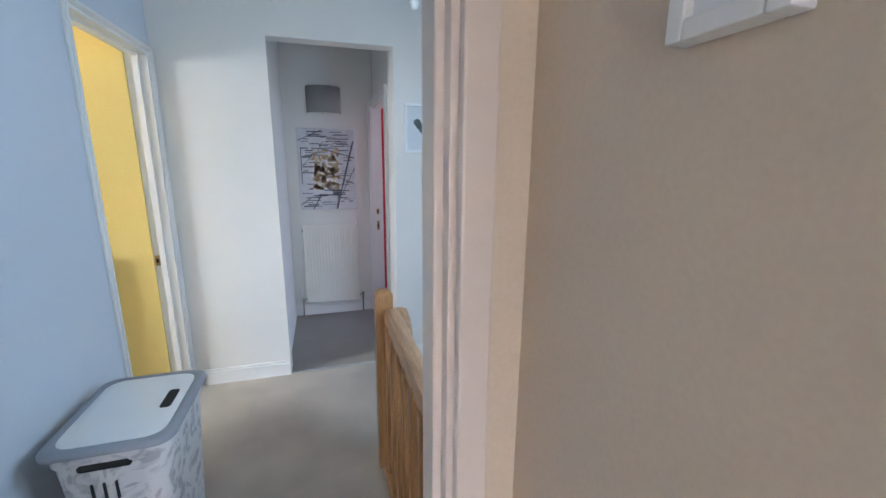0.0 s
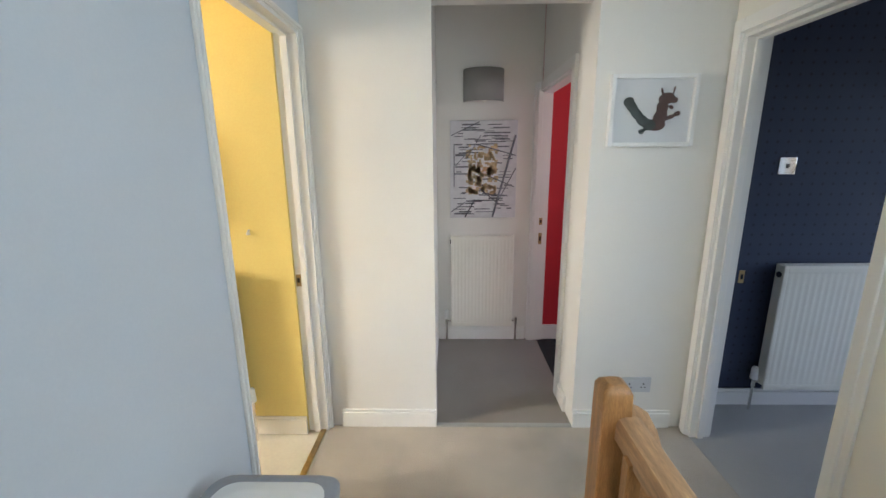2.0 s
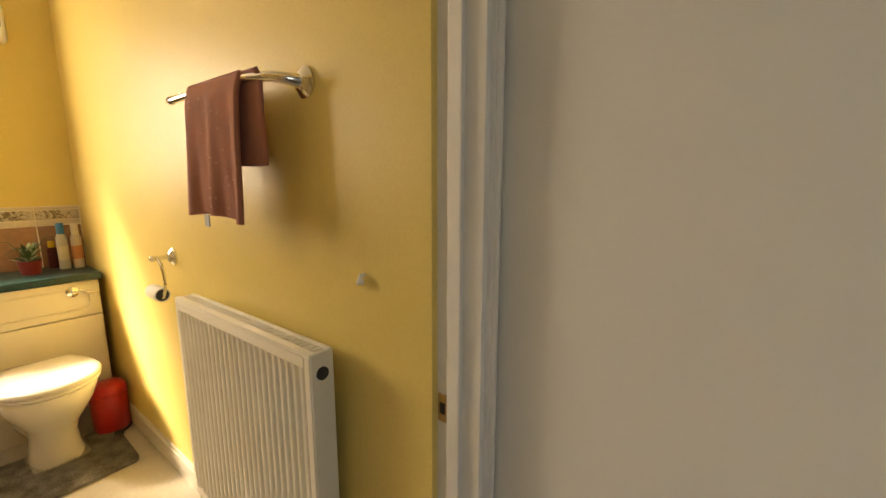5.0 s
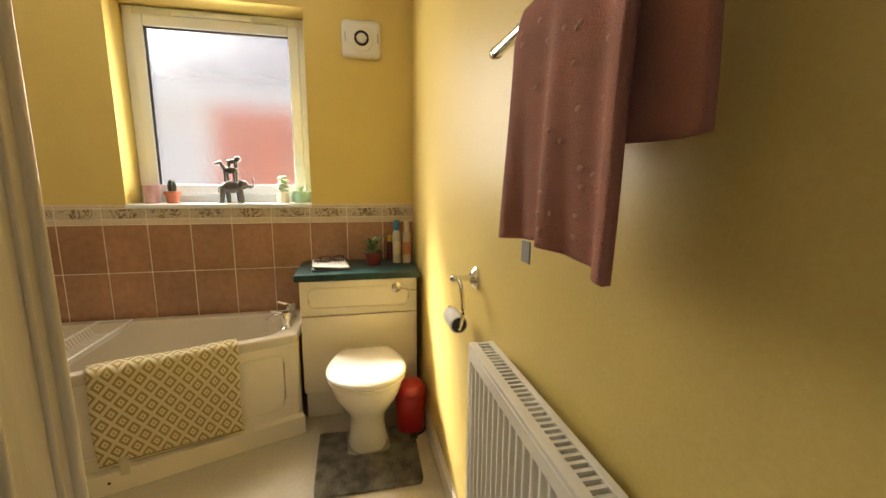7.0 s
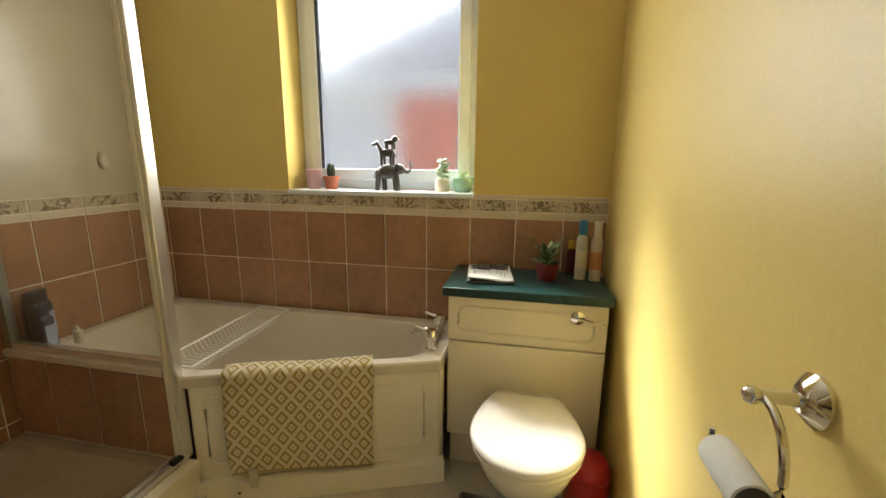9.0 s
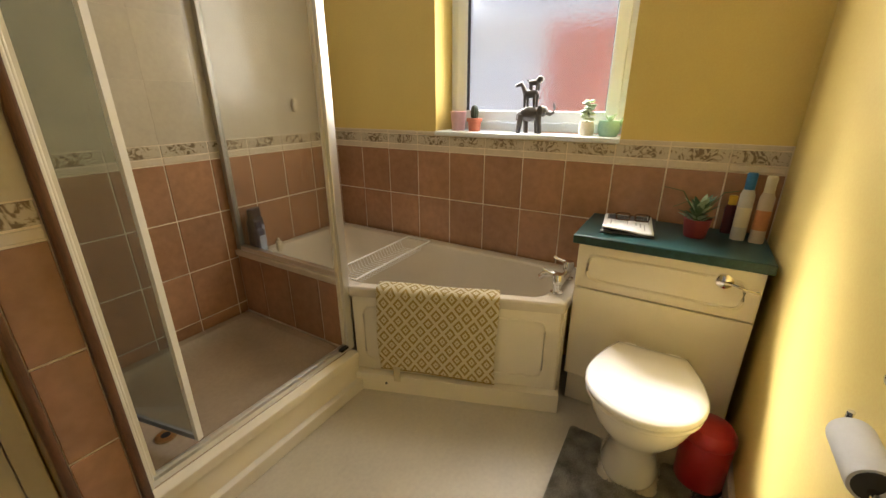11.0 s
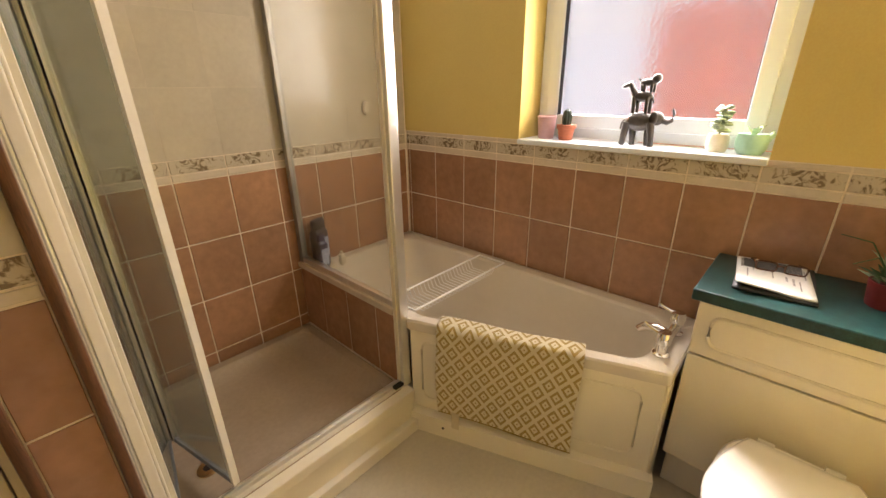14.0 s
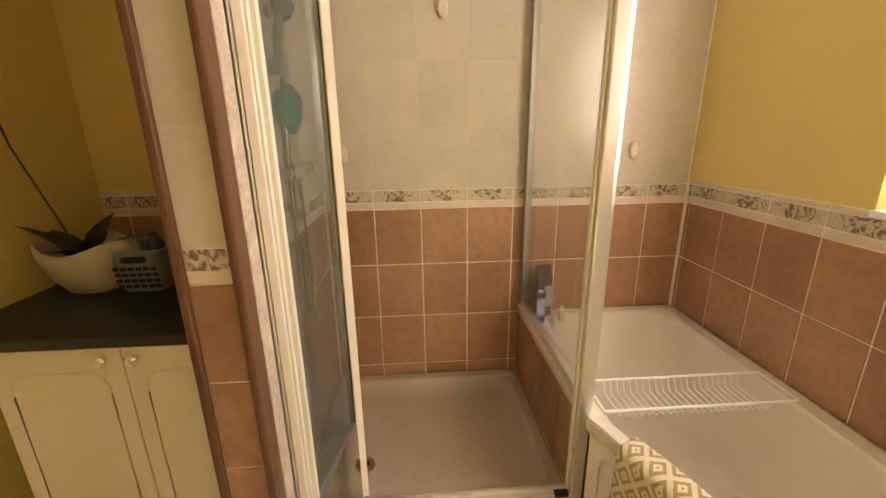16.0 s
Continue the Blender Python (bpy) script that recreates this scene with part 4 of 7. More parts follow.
def squirrel_picture():
    x0, x1, z0, z1, y = 0.800, 1.178, 1.452, 1.758, END
    pic = thing("framed_picture", ((x0 + x1) / 2, y, z0), "white framed print of a red squirrel", "picture")
    w = 0.018
    part("frame", boxes((x0, y - 0.03, z0, x0 + w, y, z1), (x1 - w, y - 0.03, z0, x1, y, z1), (x0 + w, y - 0.03, z0, x1 - w, y, z0 + w), (x0 + w, y - 0.03, z1 - w, x1 - w, y, z1), bevel=0.002), PLASTIC_WHITE, pic, "white moulded frame")
    part("mount", box(x0 + w, y - 0.012, z0 + w, x1 - w, y - 0.004, z1 - w), CARD, pic)
    f = y - 0.0125

    def spots(rows):
        """Flat ovals by their place in the picture (0 to 1 across and up), half sizes in metres and turn."""
        return join(*[blob(x0 + u * (x1 - x0), z0 + v * (z1 - z0), a, b, f - 0.0004 * k, 14, t) for k, (u, v, a, b, t) in enumerate(rows)])

    part("print", spots(((0.60, 0.40, 0.030, 0.046, -0.35), (0.57, 0.30, 0.040, 0.024, 0.1), (0.62, 0.55, 0.026, 0.030, 0.0), (0.66, 0.67, 0.036, 0.025, 0.15), (0.745, 0.65, 0.017, 0.014, 0.0),
                         (0.60, 0.765, 0.005, 0.016, 0.35), (0.735, 0.785, 0.004, 0.017, -0.15), (0.71, 0.41, 0.032, 0.009, 0.35), (0.795, 0.46, 0.015, 0.011, 0.2), (0.715, 0.55, 0.012, 0.008, -0.5))), FUR_BROWN, pic, "dark red-brown squirrel print")
    part("print_tail", spots(((0.225, 0.63, 0.024, 0.020, 0.4), (0.265, 0.56, 0.030, 0.022, -0.8), (0.33, 0.46, 0.034, 0.021, -0.75), (0.40, 0.37, 0.036, 0.022, -0.65), (0.48, 0.31, 0.032, 0.024, -0.3),
                              (0.40, 0.215, 0.014, 0.011, 0.2), (0.445, 0.25, 0.014, 0.008, 0.5))), FUR_GREY, pic, "dark grey-green tail print")
    part("glazing", box(x0 + w, y - 0.019, z0 + w, x1 - w, y - 0.0175, z1 - w), GLASS_PICTURE, pic, "clear picture glass")


def text_mesh(body, size, m, mat, parent, name="lettering", label=""):
    cu = bpy.data.curves.new("tmp_text", "FONT")
    cu.body, cu.size, cu.extrude, cu.align_x = body, size, 0.0006, "CENTER"
    ob = bpy.data.objects.new("tmp_text", cu)
    scene.collection.objects.link(ob)
    me = bpy.data.meshes.new_from_object(ob.evaluated_get(bpy.context.evaluated_depsgraph_get()))
    bpy.data.objects.remove(ob)
    bpy.data.curves.remove(cu)
    bm = bmesh.new()
    bm.from_mesh(me)
    bpy.data.meshes.remove(me)
    return part(name, move(bm, m), mat, parent, label, None)


def love_sign():
    y0, y1, z0, z1, x = 1.335, 1.475, 1.63, 1.83, LX
    pic = thing("wall_sign", (x, 1.40, z0), "small white wooden sign reading Love", "sign")
    part("board", box(x, y0, z0, x + 0.012, y1, z1, 0.002), PLASTIC_WHITE, pic)
    text_mesh("Love", 0.05, Matrix.Translation((x + 0.0126, (y0 + y1) / 2, z0 + 0.10)) @ pose(0, 0, 0, 90, 0, 90) @ Matrix.Shear("XZ", 4, (0.0, 0.0)), PAPER_INK, pic, "lettering", "black lettering")
    part("small_print", boxes((x + 0.0122, y0 + 0.03, z0 + 0.055, x + 0.0128, y1 - 0.03, z0 + 0.060), (x + 0.0122, y0 + 0.04, z0 + 0.04, x + 0.0128, y1 - 0.04, z0 + 0.045)), PLASTIC_GREY, pic, "two lines of small print")


def bedroom_picture():
    x, y0, y1, z0, z1 = 0.53, 0.328, 0.41, 1.489, 1.62
    pic = thing("white_picture", (x, 0.37, z0), "small pale framed picture on the beige wall", "picture")
    part("frame", boxes((x - 0.02, y0, z0, x, y0 + 0.014, z1), (x - 0.02, y1 - 0.014, z0, x, y1, z1), (x - 0.02, y0 + 0.014, z0, x, y1 - 0.014, z0 + 0.014), (x - 0.02, y0 + 0.014, z1 - 0.014, x, y1 - 0.014, z1), bevel=0.002), PLASTIC_WHITE, pic)
    part("print", box(x - 0.012, y0 + 0.014, z0 + 0.014, x - 0.004, y1 - 0.014, z1 - 0.014), CARD, pic)


def plate(name, label, axis, face, out, a, z, w, h, category, kind=0, mat=PLASTIC_WHITE):
    """A wall plate with bevelled edges: 0 double switch, 1 double socket, 2 switch with rocker."""
    def B(p0, p1, d0, d1, q0, q1, bev=0.0):
        c0, c1 = sorted((face + out * d0, face + out * d1))
        return box(p0, c0, q0, p1, c1, q1, bev) if axis == "y" else box(c0, p0, q0, c1, p1, q1, bev)
    ob = thing(name, (a, face, z) if axis == "y" else (face, a, z), label, category)
    part("plate", B(a - w / 2, a + w / 2, 0, 0.009, z - h / 2, z + h / 2, 0.003), mat, ob)
    if kind in (0, 2):
        for d in ((-0.2, 0.2) if kind == 0 else (0,)):
            part("rocker", B(a + d * w - 0.006, a + d * w + 0.006, 0.008, 0.014, z - 0.012, z + 0.012, 0.002), mat if kind == 0 else PLASTIC_DARK, ob)
    else:
        for d in (-0.24, 0.24):
            part("rocker", B(a + d * w + 0.010, a + d * w + 0.020, 0.008, 0.013, z + 0.016, z + 0.032, 0.001), mat, ob)
            part("pin_hole", join(B(a + d * w - 0.004, a + d * w + 0.004, 0.0085, 0.0094, z + 0.002, z + 0.010), B(a + d * w - 0.013, a + d * w - 0.006, 0.0085, 0.0094, z - 0.016, z - 0.010),
                 B(a + d * w + 0.006, a + d * w + 0.013, 0.0085, 0.0094, z - 0.016, z - 0.010)), BLACK, ob)


def laundry_basket():
    x0, x1, y0, y1, h = -0.515, -0.18, 1.35, 1.78, 0.61
    b = thing("laundry_basket", (-0.36, 1.55, 0), "grey and white lidded plastic laundry basket with leaf print", "laundry basket")
    q = [Vector(p) for p in ((x0, y0), (x1, y0), (x1, y1), (x0, y1))]
    lp = lambda d, z, r=0.06: at_z(rounded(inset(q, d), r, 6), z)
    part("body", loft([lp(0.055, 0.0), lp(0.05, 0.02), lp(0.022, h - 0.05), lp(0.016, h - 0.045), lp(0.016, h - 0.005)], True), LAUNDRY, b)
    part("rim", loft([lp(0.014, h - 0.012), lp(0.0, h - 0.006), lp(0.0, h + 0.004), lp(0.006, h + 0.010), lp(0.028, h + 0.012), lp(0.032, h + 0.008)], False, False), PLASTIC_GREY, b, "grey rim of the lid", 50)
    part("lid", loft([lp(0.030, h + 0.006), lp(0.030, h + 0.011), lp(0.036, h + 0.014), lp(0.06, h + 0.016)], True), PLASTIC_WHITE, b, "white inset lid", 50)
    part("lid_slot", loft([at_z(rounded(inset([Vector(p) for p in ((-0.258, 1.525), (-0.238, 1.525), (-0.238, 1.62), (-0.258, 1.62))], -0.006), 0.012), h + 0.0155),
         at_z(rounded(inset([Vector(p) for p in ((-0.258, 1.525), (-0.238, 1.525), (-0.238, 1.62), (-0.258, 1.62))], -0.006), 0.012), h + 0.018)], True), BLACK, b, "dark finger slot")
    part("handle_slot", box(-0.42, y0 + 0.014, h - 0.062, -0.29, y0 + 0.024, h - 0.036, 0.008), BLACK, b, "dark handle slot")
    k = 0
    for r_ in range(2):
        for i in range(3):
            part("vent_slot", box(-0.395 + i * 0.03, y0 + 0.020 + r_ * 0.009, h - 0.17 - r_ * 0.10, -0.401 + i * 0.03, y0 + 0.032 + r_ * 0.008, h - 0.11 - r_ * 0.10, 0.002), BLACK, b)


def pendant():
    p = thing("ceiling_pendant", (0.70, 2.05, TOP), "small pendant cord and lampholder hanging from the ceiling", "lamp")
    part("ceiling_rose", lathe([(0.001, TOP), (0.045, TOP), (0.042, TOP - 0.018), (0.014, TOP - 0.03), (0.001, TOP - 0.03)], 20, 0.70, 2.05), PLASTIC_WHITE, p)
    part("cord", rod((0.70, 2.05, TOP - 0.03), (0.70, 2.05, 2.17), 0.003, seg=8), PLASTIC_WHITE, p)
    part("lampholder", lathe([(0.001, 2.18), (0.016, 2.175), (0.02, 2.14), (0.02, 2.11), (0.001, 2.11)], 16, 0.70, 2.05), PLASTIC_DARK, p)
    part("bulb", lathe([(0.013, 2.11), (0.018, 2.09), (0.022, 2.07), (0.014, 2.05), (0.001, 2.046)], 16, 0.70, 2.05), BULB, p)


map_canvas()
sconce()
squirrel_picture()
love_sign()
bedroom_picture()
plate("light_switch", "old white double light switch by the navy room", "x", RX, -1, 1.915, 1.373, 0.12, 0.088, "switch", 0)
plate("wall_socket", "white double wall socket above the skirting", "y", END, -1, 1.056, 0.25, 0.15, 0.085, "socket", 1, PLASTIC_PALE)
plate("chrome_switch", "chrome light switch with a dark rocker", "y", 3.02, -1, 1.80, 1.355, 0.086, 0.086, "switch", 2, CHROME)
plate("red_room_switch", "white light switch on the red wall", "y", 3.88, -1, 0.972, 1.275, 0.086, 0.086, "switch", 2)
laundry_basket()
pendant()

# ---------------------------------------------------------------- bathroom: window
FX = WIN - 0.165      # inner face of the window frame
win = thing("window_1", (FX, 1.68, WZ0), "white plastic window with obscure glass and deep sill", "window", kind="structure")
fy0, fy1, fz0, fz1, fw = WY0 + 0.004, WY1 - 0.004, WZ0 + 0.004, WZ1 - 0.004, 0.055
part("window_frame", boxes((FX - 0.06, fy0, fz0, FX, fy0 + fw, fz1), (FX - 0.06, fy1 - fw, fz0, FX, fy1, fz1), (FX - 0.06, fy0 + fw, fz0, FX, fy1 - fw, fz0 + fw),
     (FX - 0.06, fy0 + fw, fz1 - fw, FX, fy1 - fw, fz1), bevel=0.004), UPVC, win)
sy0, sy1, sz0, sz1, sw = fy0 + fw - 0.012, fy1 - fw + 0.012, fz0 + fw - 0.012, fz1 - fw + 0.012, 0.058
sash = part("sash", boxes((FX - 0.05, sy0, sz0, FX + 0.014, sy0 + sw, sz1), (FX - 0.05, sy1 - sw, sz0, FX + 0.014, sy1, sz1), (FX - 0.05, sy0 + sw, sz0, FX + 0.014, sy1 - sw, sz0 + sw),
     (FX - 0.05, sy0 + sw, sz1 - sw, FX + 0.014, sy1 - sw, sz1), bevel=0.006), UPVC, win)
part("gasket", boxes((FX - 0.02, sy0 + sw - 0.004, sz0 + sw - 0.004, FX + 0.008, sy0 + sw + 0.003, sz1 - sw + 0.004), (FX - 0.02, sy1 - sw - 0.003, sz0 + sw, FX + 0.004, sy1 - sw + 0.002, sz1 - sw),
     (FX - 0.02, sy0 + sw, sz1 - sw - 0.003, FX + 0.004, sy1 - sw, sz1 - sw + 0.002)), BLACK, sash, "black rubber gasket")
pane = part("pane", box(FX - 0.024, sy0 + sw - 0.002, sz0 + sw - 0.002, FX - 0.018, sy1 - sw + 0.002, sz1 - sw + 0.002), GLASS_FROST, win, "obscure patterned glass")
pane.visible_shadow = False
part("trickle_vent", box(FX, 1.46, fz1 - 0.042, FX + 0.022, 1.86, fz1 - 0.014, 0.004), UPVC, win, "white trickle vent")
part("window_sill", box(FX - 0.01, WY0 + 0.001, WZ0 - 0.021, WIN + 0.020, WY1 - 0.001, WZ0 + 0.002, 0.005), UPVC, win, "white window sill")
part("outer_sill", box(WIN - 0.30, WY0, WZ0 - 0.05, FX - 0.03, WY1, WZ0 - 0.021, 0.004), UPVC, win)


def pot_profile(r0, r1, h, z, t=0.006):
    return [(0.001, z), (r0, z), (r0 + 0.002, z + 0.004), (r1, z + h), (r1 - t, z + h), (r1 - t - 0.002, z + h - 0.012), (0.001, z + h - 0.012)]


SZ = WZ0 + 0.002
SX = WIN - 0.085


def leaf(base, tip, w, droop=0.0, fold=0.25):
    """A pointed leaf, folded along its rib, from base to tip."""
    b, t = Vector(base), Vector(tip)
    d = t - b
    side = d.cross(Vector((0, 0, 1)))
    side = side.normalized() if side.length > 1e-5 else Vector((1, 0, 0))
    up = side.cross(d).normalized()
    bm, rows = bmesh.new(), []
    for i in range(6):
        s = i / 5
        ww = w * math.sin(math.pi * (0.12 + 0.88 * s) ** 0.8) if i < 5 else 0.0008
        c = b + d * s - Vector((0, 0, 1)) * droop * s * s
        rows.append([bm.verts.new(c - side * ww + up * ww * fold), bm.verts.new(c), bm.verts.new(c + side * ww + up * ww * fold)])
    for p, q in zip(rows, rows[1:]):
        for k in range(2):
            bm.faces.new((p[k], p[k + 1], q[k + 1], q[k]))
    return bm


def pink_pot():
    t = thing("pink_pot", (SX, 1.298, SZ), "small pink glazed plant pot on the window sill", "pot")
    part("pot", lathe(pot_profile(0.033, 0.043, 0.098, SZ), 24, SX, 1.298), PINK_GLAZE, t)
    part("rim", lathe([(0.041, SZ + 0.09), (0.045, SZ + 0.093), (0.045, SZ + 0.099), (0.040, SZ + 0.101), (0.037, SZ + 0.097)], 24, SX, 1.298), PINK_GLAZE, t)


def cactus_pot():
    x, y = SX + 0.01, 1.402
    t = thing("cactus", (x, y, SZ), "small dark cactus in a terracotta pot", "plant")
    part("pot", lathe(pot_profile(0.028, 0.038, 0.062, SZ), 22, x, y), TERRACOTTA, t, "terracotta pot")
    part("pot_rim", lathe([(0.037, SZ + 0.048), (0.042, SZ + 0.049), (0.042, SZ + 0.066), (0.034, SZ + 0.066)], 22, x, y), TERRACOTTA, t)
    bm = lathe([(0.012, SZ + 0.05), (0.021, SZ + 0.075), (0.022, SZ + 0.10), (0.015, SZ + 0.125), (0.001, SZ + 0.134)], 20, x, y)
    for v in bm.verts:
        a = math.atan2(v.co.y - y, v.co.x - x)
        k = 1 - 0.16 * (0.5 + 0.5 * math.cos(10 * a))
        v.co.x, v.co.y = x + (v.co.x - x) * k, y + (v.co.y - y) * k
    part("stem", bm, LEAF_DARK, t, "ribbed dark green cactus")


def limb(a, b, r0, r1):
    return tube([a, [(p + q) / 2 for p, q in zip(a, b)], b], [r0, (r0 + r1) / 2, r1], 8)


def egg(c, rx, ry, rz, seg=14):
    bm = bmesh.new()
    bmesh.ops.create_uvsphere(bm, u_segments=seg, v_segments=seg // 2 + 2, radius=1)
    for v in bm.verts:
        v.co = Vector((c[0] + v.co.x * rx, c[1] + v.co.y * ry, c[2] + v.co.z * rz))
    return bm


def animal_figure():
    """An elephant with raised trunk carrying a long-necked beast and a small one, standing along the sill."""
    x, y, z = SX + 0.02, 1.712, SZ
    parts = [egg((x, y, z + 0.092), 0.028, 0.058, 0.036), egg((x, y + 0.062, z + 0.105), 0.022, 0.026, 0.026)]
    for dy, lean in ((-0.042, -0.012), (-0.028, 0.006), (0.030, 0.004), (0.045, 0.012)):
        for sx_ in (-0.014,) if dy in (-0.028, 0.030) else (0.014,):
            parts.append(limb((x + sx_, y + dy, z + 0.09), (x + sx_, y + dy + lean, z + 0.001), 0.016, 0.011))
    parts.append(tube([(x, y + 0.08, z + 0.10), (x, y + 0.10, z + 0.092), (x, y + 0.115, z + 0.10), (x, y + 0.120, z + 0.122), (x, y + 0.113, z + 0.142)], [0.012, 0.010, 0.008, 0.006, 0.004], 8))
    parts.append(egg((x + 0.02, y + 0.055, z + 0.108), 0.006, 0.016, 0.024))
    parts.append(tube([(x, y - 0.055, z + 0.10), (x, y - 0.068, z + 0.085), (x, y - 0.070, z + 0.06)], [0.004, 0.003, 0.003], 6))
    z2 = z + 0.122
    parts.append(egg((x, y - 0.002, z2 + 0.062), 0.016, 0.040, 0.020))
    for dy in (-0.030, -0.018, 0.018, 0.028):
        parts.append(limb((x + (0.006 if dy in (-0.03, 0.018) else -0.006), y + dy, z2 + 0.06), (x + (0.006 if dy in (-0.03, 0.018) else -0.006), y + dy, z2), 0.0095, 0.006))
    parts.append(tube([(x, y - 0.028, z2 + 0.066), (x, y - 0.042, z2 + 0.088), (x, y - 0.052, z2 + 0.108)], [0.016, 0.011, 0.009], 8))
    parts.append(tube([(x, y - 0.046, z2 + 0.108), (x, y - 0.080, z2 + 0.098)], [0.012, 0.007], 8))
    parts.append(tube([(x, y + 0.032, z2 + 0.066), (x, y + 0.042, z2 + 0.04)], [0.004, 0.003], 6))
    z3 = z2 + 0.076
    parts.append(egg((x, y + 0.012, z3 + 0.036), 0.013, 0.031, 0.014))
    for dy in (-0.010, 0.0, 0.026, 0.034):
        parts.append(limb((x + (0.004 if dy in (0.0, 0.026) else -0.004), y + dy, z3 + 0.034), (x + (0.004 if dy in (0.0, 0.026) else -0.004), y + dy, z3), 0.0075, 0.005))
    parts += [egg((x, y + 0.040, z3 + 0.050), 0.014, 0.018, 0.017), limb((x, y + 0.03, z3 + 0.04), (x, y + 0.042, z3 + 0.05), 0.008, 0.008), tube([(x, y - 0.012, z3 + 0.04), (x, y - 0.026, z3 + 0.05)], [0.004, 0.003], 6)]
    ob = new("animal_figure", to_mesh("animal_figure", join(*parts), BRONZE, 60))
    tagged(ob, "dark metal figure of three animals stacked on an elephant", "figurine")


def succulent():
    x, y = SX + 0.01, 1.985
    t = thing("succulent", (x, y, SZ), "pale succulent in a glass-like cream pot", "plant")
    part("pot", lathe([(0.001, SZ), (0.030, SZ), (0.036, SZ + 0.02), (0.034, SZ + 0.05), (0.028, SZ + 0.062), (0.024, SZ + 0.06), (0.001, SZ + 0.055)], 24, x, y), COTTON, t, "rounded cream pot")
    rnd = random.Random(3)
    for i in range(46):
        a, h = rnd.uniform(0, math.tau), rnd.uniform(0.0, 0.085)
        r = rnd.uniform(0.018, 0.034)
        b = (x, y, SZ + 0.06 + h)
        part("leaf", egg((x + 0.6 * r * math.cos(a), y + 0.6 * r * math.sin(a), b[2] + 0.008), 0.5 * r, 0.5 * r, 0.006, 8), LEAF_PALE, t)
    part("stem", rod((x, y, SZ + 0.05), (x, y, SZ + 0.14), 0.003, seg=6), LEAF, t)


def mint_planter():
    x, y = SX + 0.015, 2.085
    t = thing("mint_planter", (x, y, SZ), "mint glazed planter shaped like a low bowl with pale succulent", "planter")
    part("bowl", lathe([(0.001, SZ), (0.036, SZ), (0.047, SZ + 0.02), (0.049, SZ + 0.045), (0.044, SZ + 0.068), (0.039, SZ + 0.066), (0.001, SZ + 0.055)], 26, x, y, 0.85, 1.0), MINT_GLAZE, t)
    part("spout", tube([(x, y + 0.04, SZ + 0.05), (x, y + 0.055, SZ + 0.07), (x, y + 0.052, SZ + 0.082)], [0.012, 0.009, 0.004], 8), MINT_GLAZE, t)
    rnd = random.Random(8)
    for i in range(14):
        a = rnd.uniform(0, math.tau)
        part("leaf", leaf((x, y, SZ + 0.058), (x + 0.032 * math.cos(a), y + 0.032 * math.sin(a), SZ + 0.085 + rnd.uniform(0, 0.015)), 0.007), LEAF_PALE, t)


pink_pot()
cactus_pot()
animal_figure()
succulent()
mint_planter()


def extractor_fan():
    x, y, z, w, h = WIN, 2.458, 2.062, 0.215, 0.195
    t = thing("extractor_fan", (x, y, z), "white square extractor fan with a dark ring grille", "fan")
    q = [Vector(p) for p in ((y - w / 2, z - h / 2), (y + w / 2, z - h / 2), (y + w / 2, z + h / 2), (y - w / 2, z + h / 2))]

    def lp(d, xx, r=0.03):
        return [(xx, p.x, p.y) for p in rounded(inset(q, d), r, 6)]

    part("housing", loft([lp(0, x), lp(0, x + 0.018), lp(0.006, x + 0.026), lp(0.02, x + 0.030)], True), PLASTIC_WHITE, t, "", 45)

    def ring(r0, r1, xx, dx):
        return move(lathe([(r0, 0), (r1, 0), (r1, dx), (r0, dx)], 36), Matrix.Translation((xx, y, z)) @ pose(0, 0, 0, 0, 90, 0))

    part("ring_cover", move(lathe([(0.001, 0), (0.068, 0), (0.066, 0.008), (0.05, 0.012), (0.001, 0.012)], 36), Matrix.Translation((x + 0.028, y, z)) @ pose(0, 0, 0, 0, 90, 0)), PLASTIC_WHITE, t)
    part("grille_gap", tube([(x + 0.0405, y + 0.034 * math.cos(a * math.tau / 28), z + 0.034 * math.sin(a * math.tau / 28)) for a in range(28)], 0.0065, 8, True), BLACK, t, "dark circular air gap")
    part("centre_boss", move(lathe([(0.001, 0), (0.026, 0), (0.024, 0.008), (0.001, 0.010)], 28), Matrix.Translation((x + 0.039, y, z)) @ pose(0, 0, 0, 0, 90, 0)), PLASTIC_WHITE, t)
    part("flex_cover", box(x, y - 0.012, z + h / 2, x + 0.014, y + 0.012, TOP, 0.002), WALL_YELLOW, t, "yellow painted cable cover")
    for s in (-1, 1):
        part("corner_mark", box(x + 0.029, y + s * 0.088 - 0.002, z - 0.02, x + 0.0305, y + s * 0.088 + 0.002, z + 0.03, 0.0005), PLASTIC_GREY, t)


extractor_fan()

# ---------------------------------------------------------------- toilet and its cabinet
CX0, CY0, CY1, CTOP = -2.905, 2.104, 2.712, 0.778


def raised_frame(y0, y1, z0, z1, x, arch=0.0, t=0.006, w=0.012):
    """A routed frame line on a door front facing +X, made of a thin raised bead with rounded corners."""
    q = [Vector(p) for p in ((y0, z0), (y1, z0), (y1, z1), (y0, z1))]
    return tube([(x, p.x, p.y) for p in rounded(q, 0.035, 6)], t, 6, True)


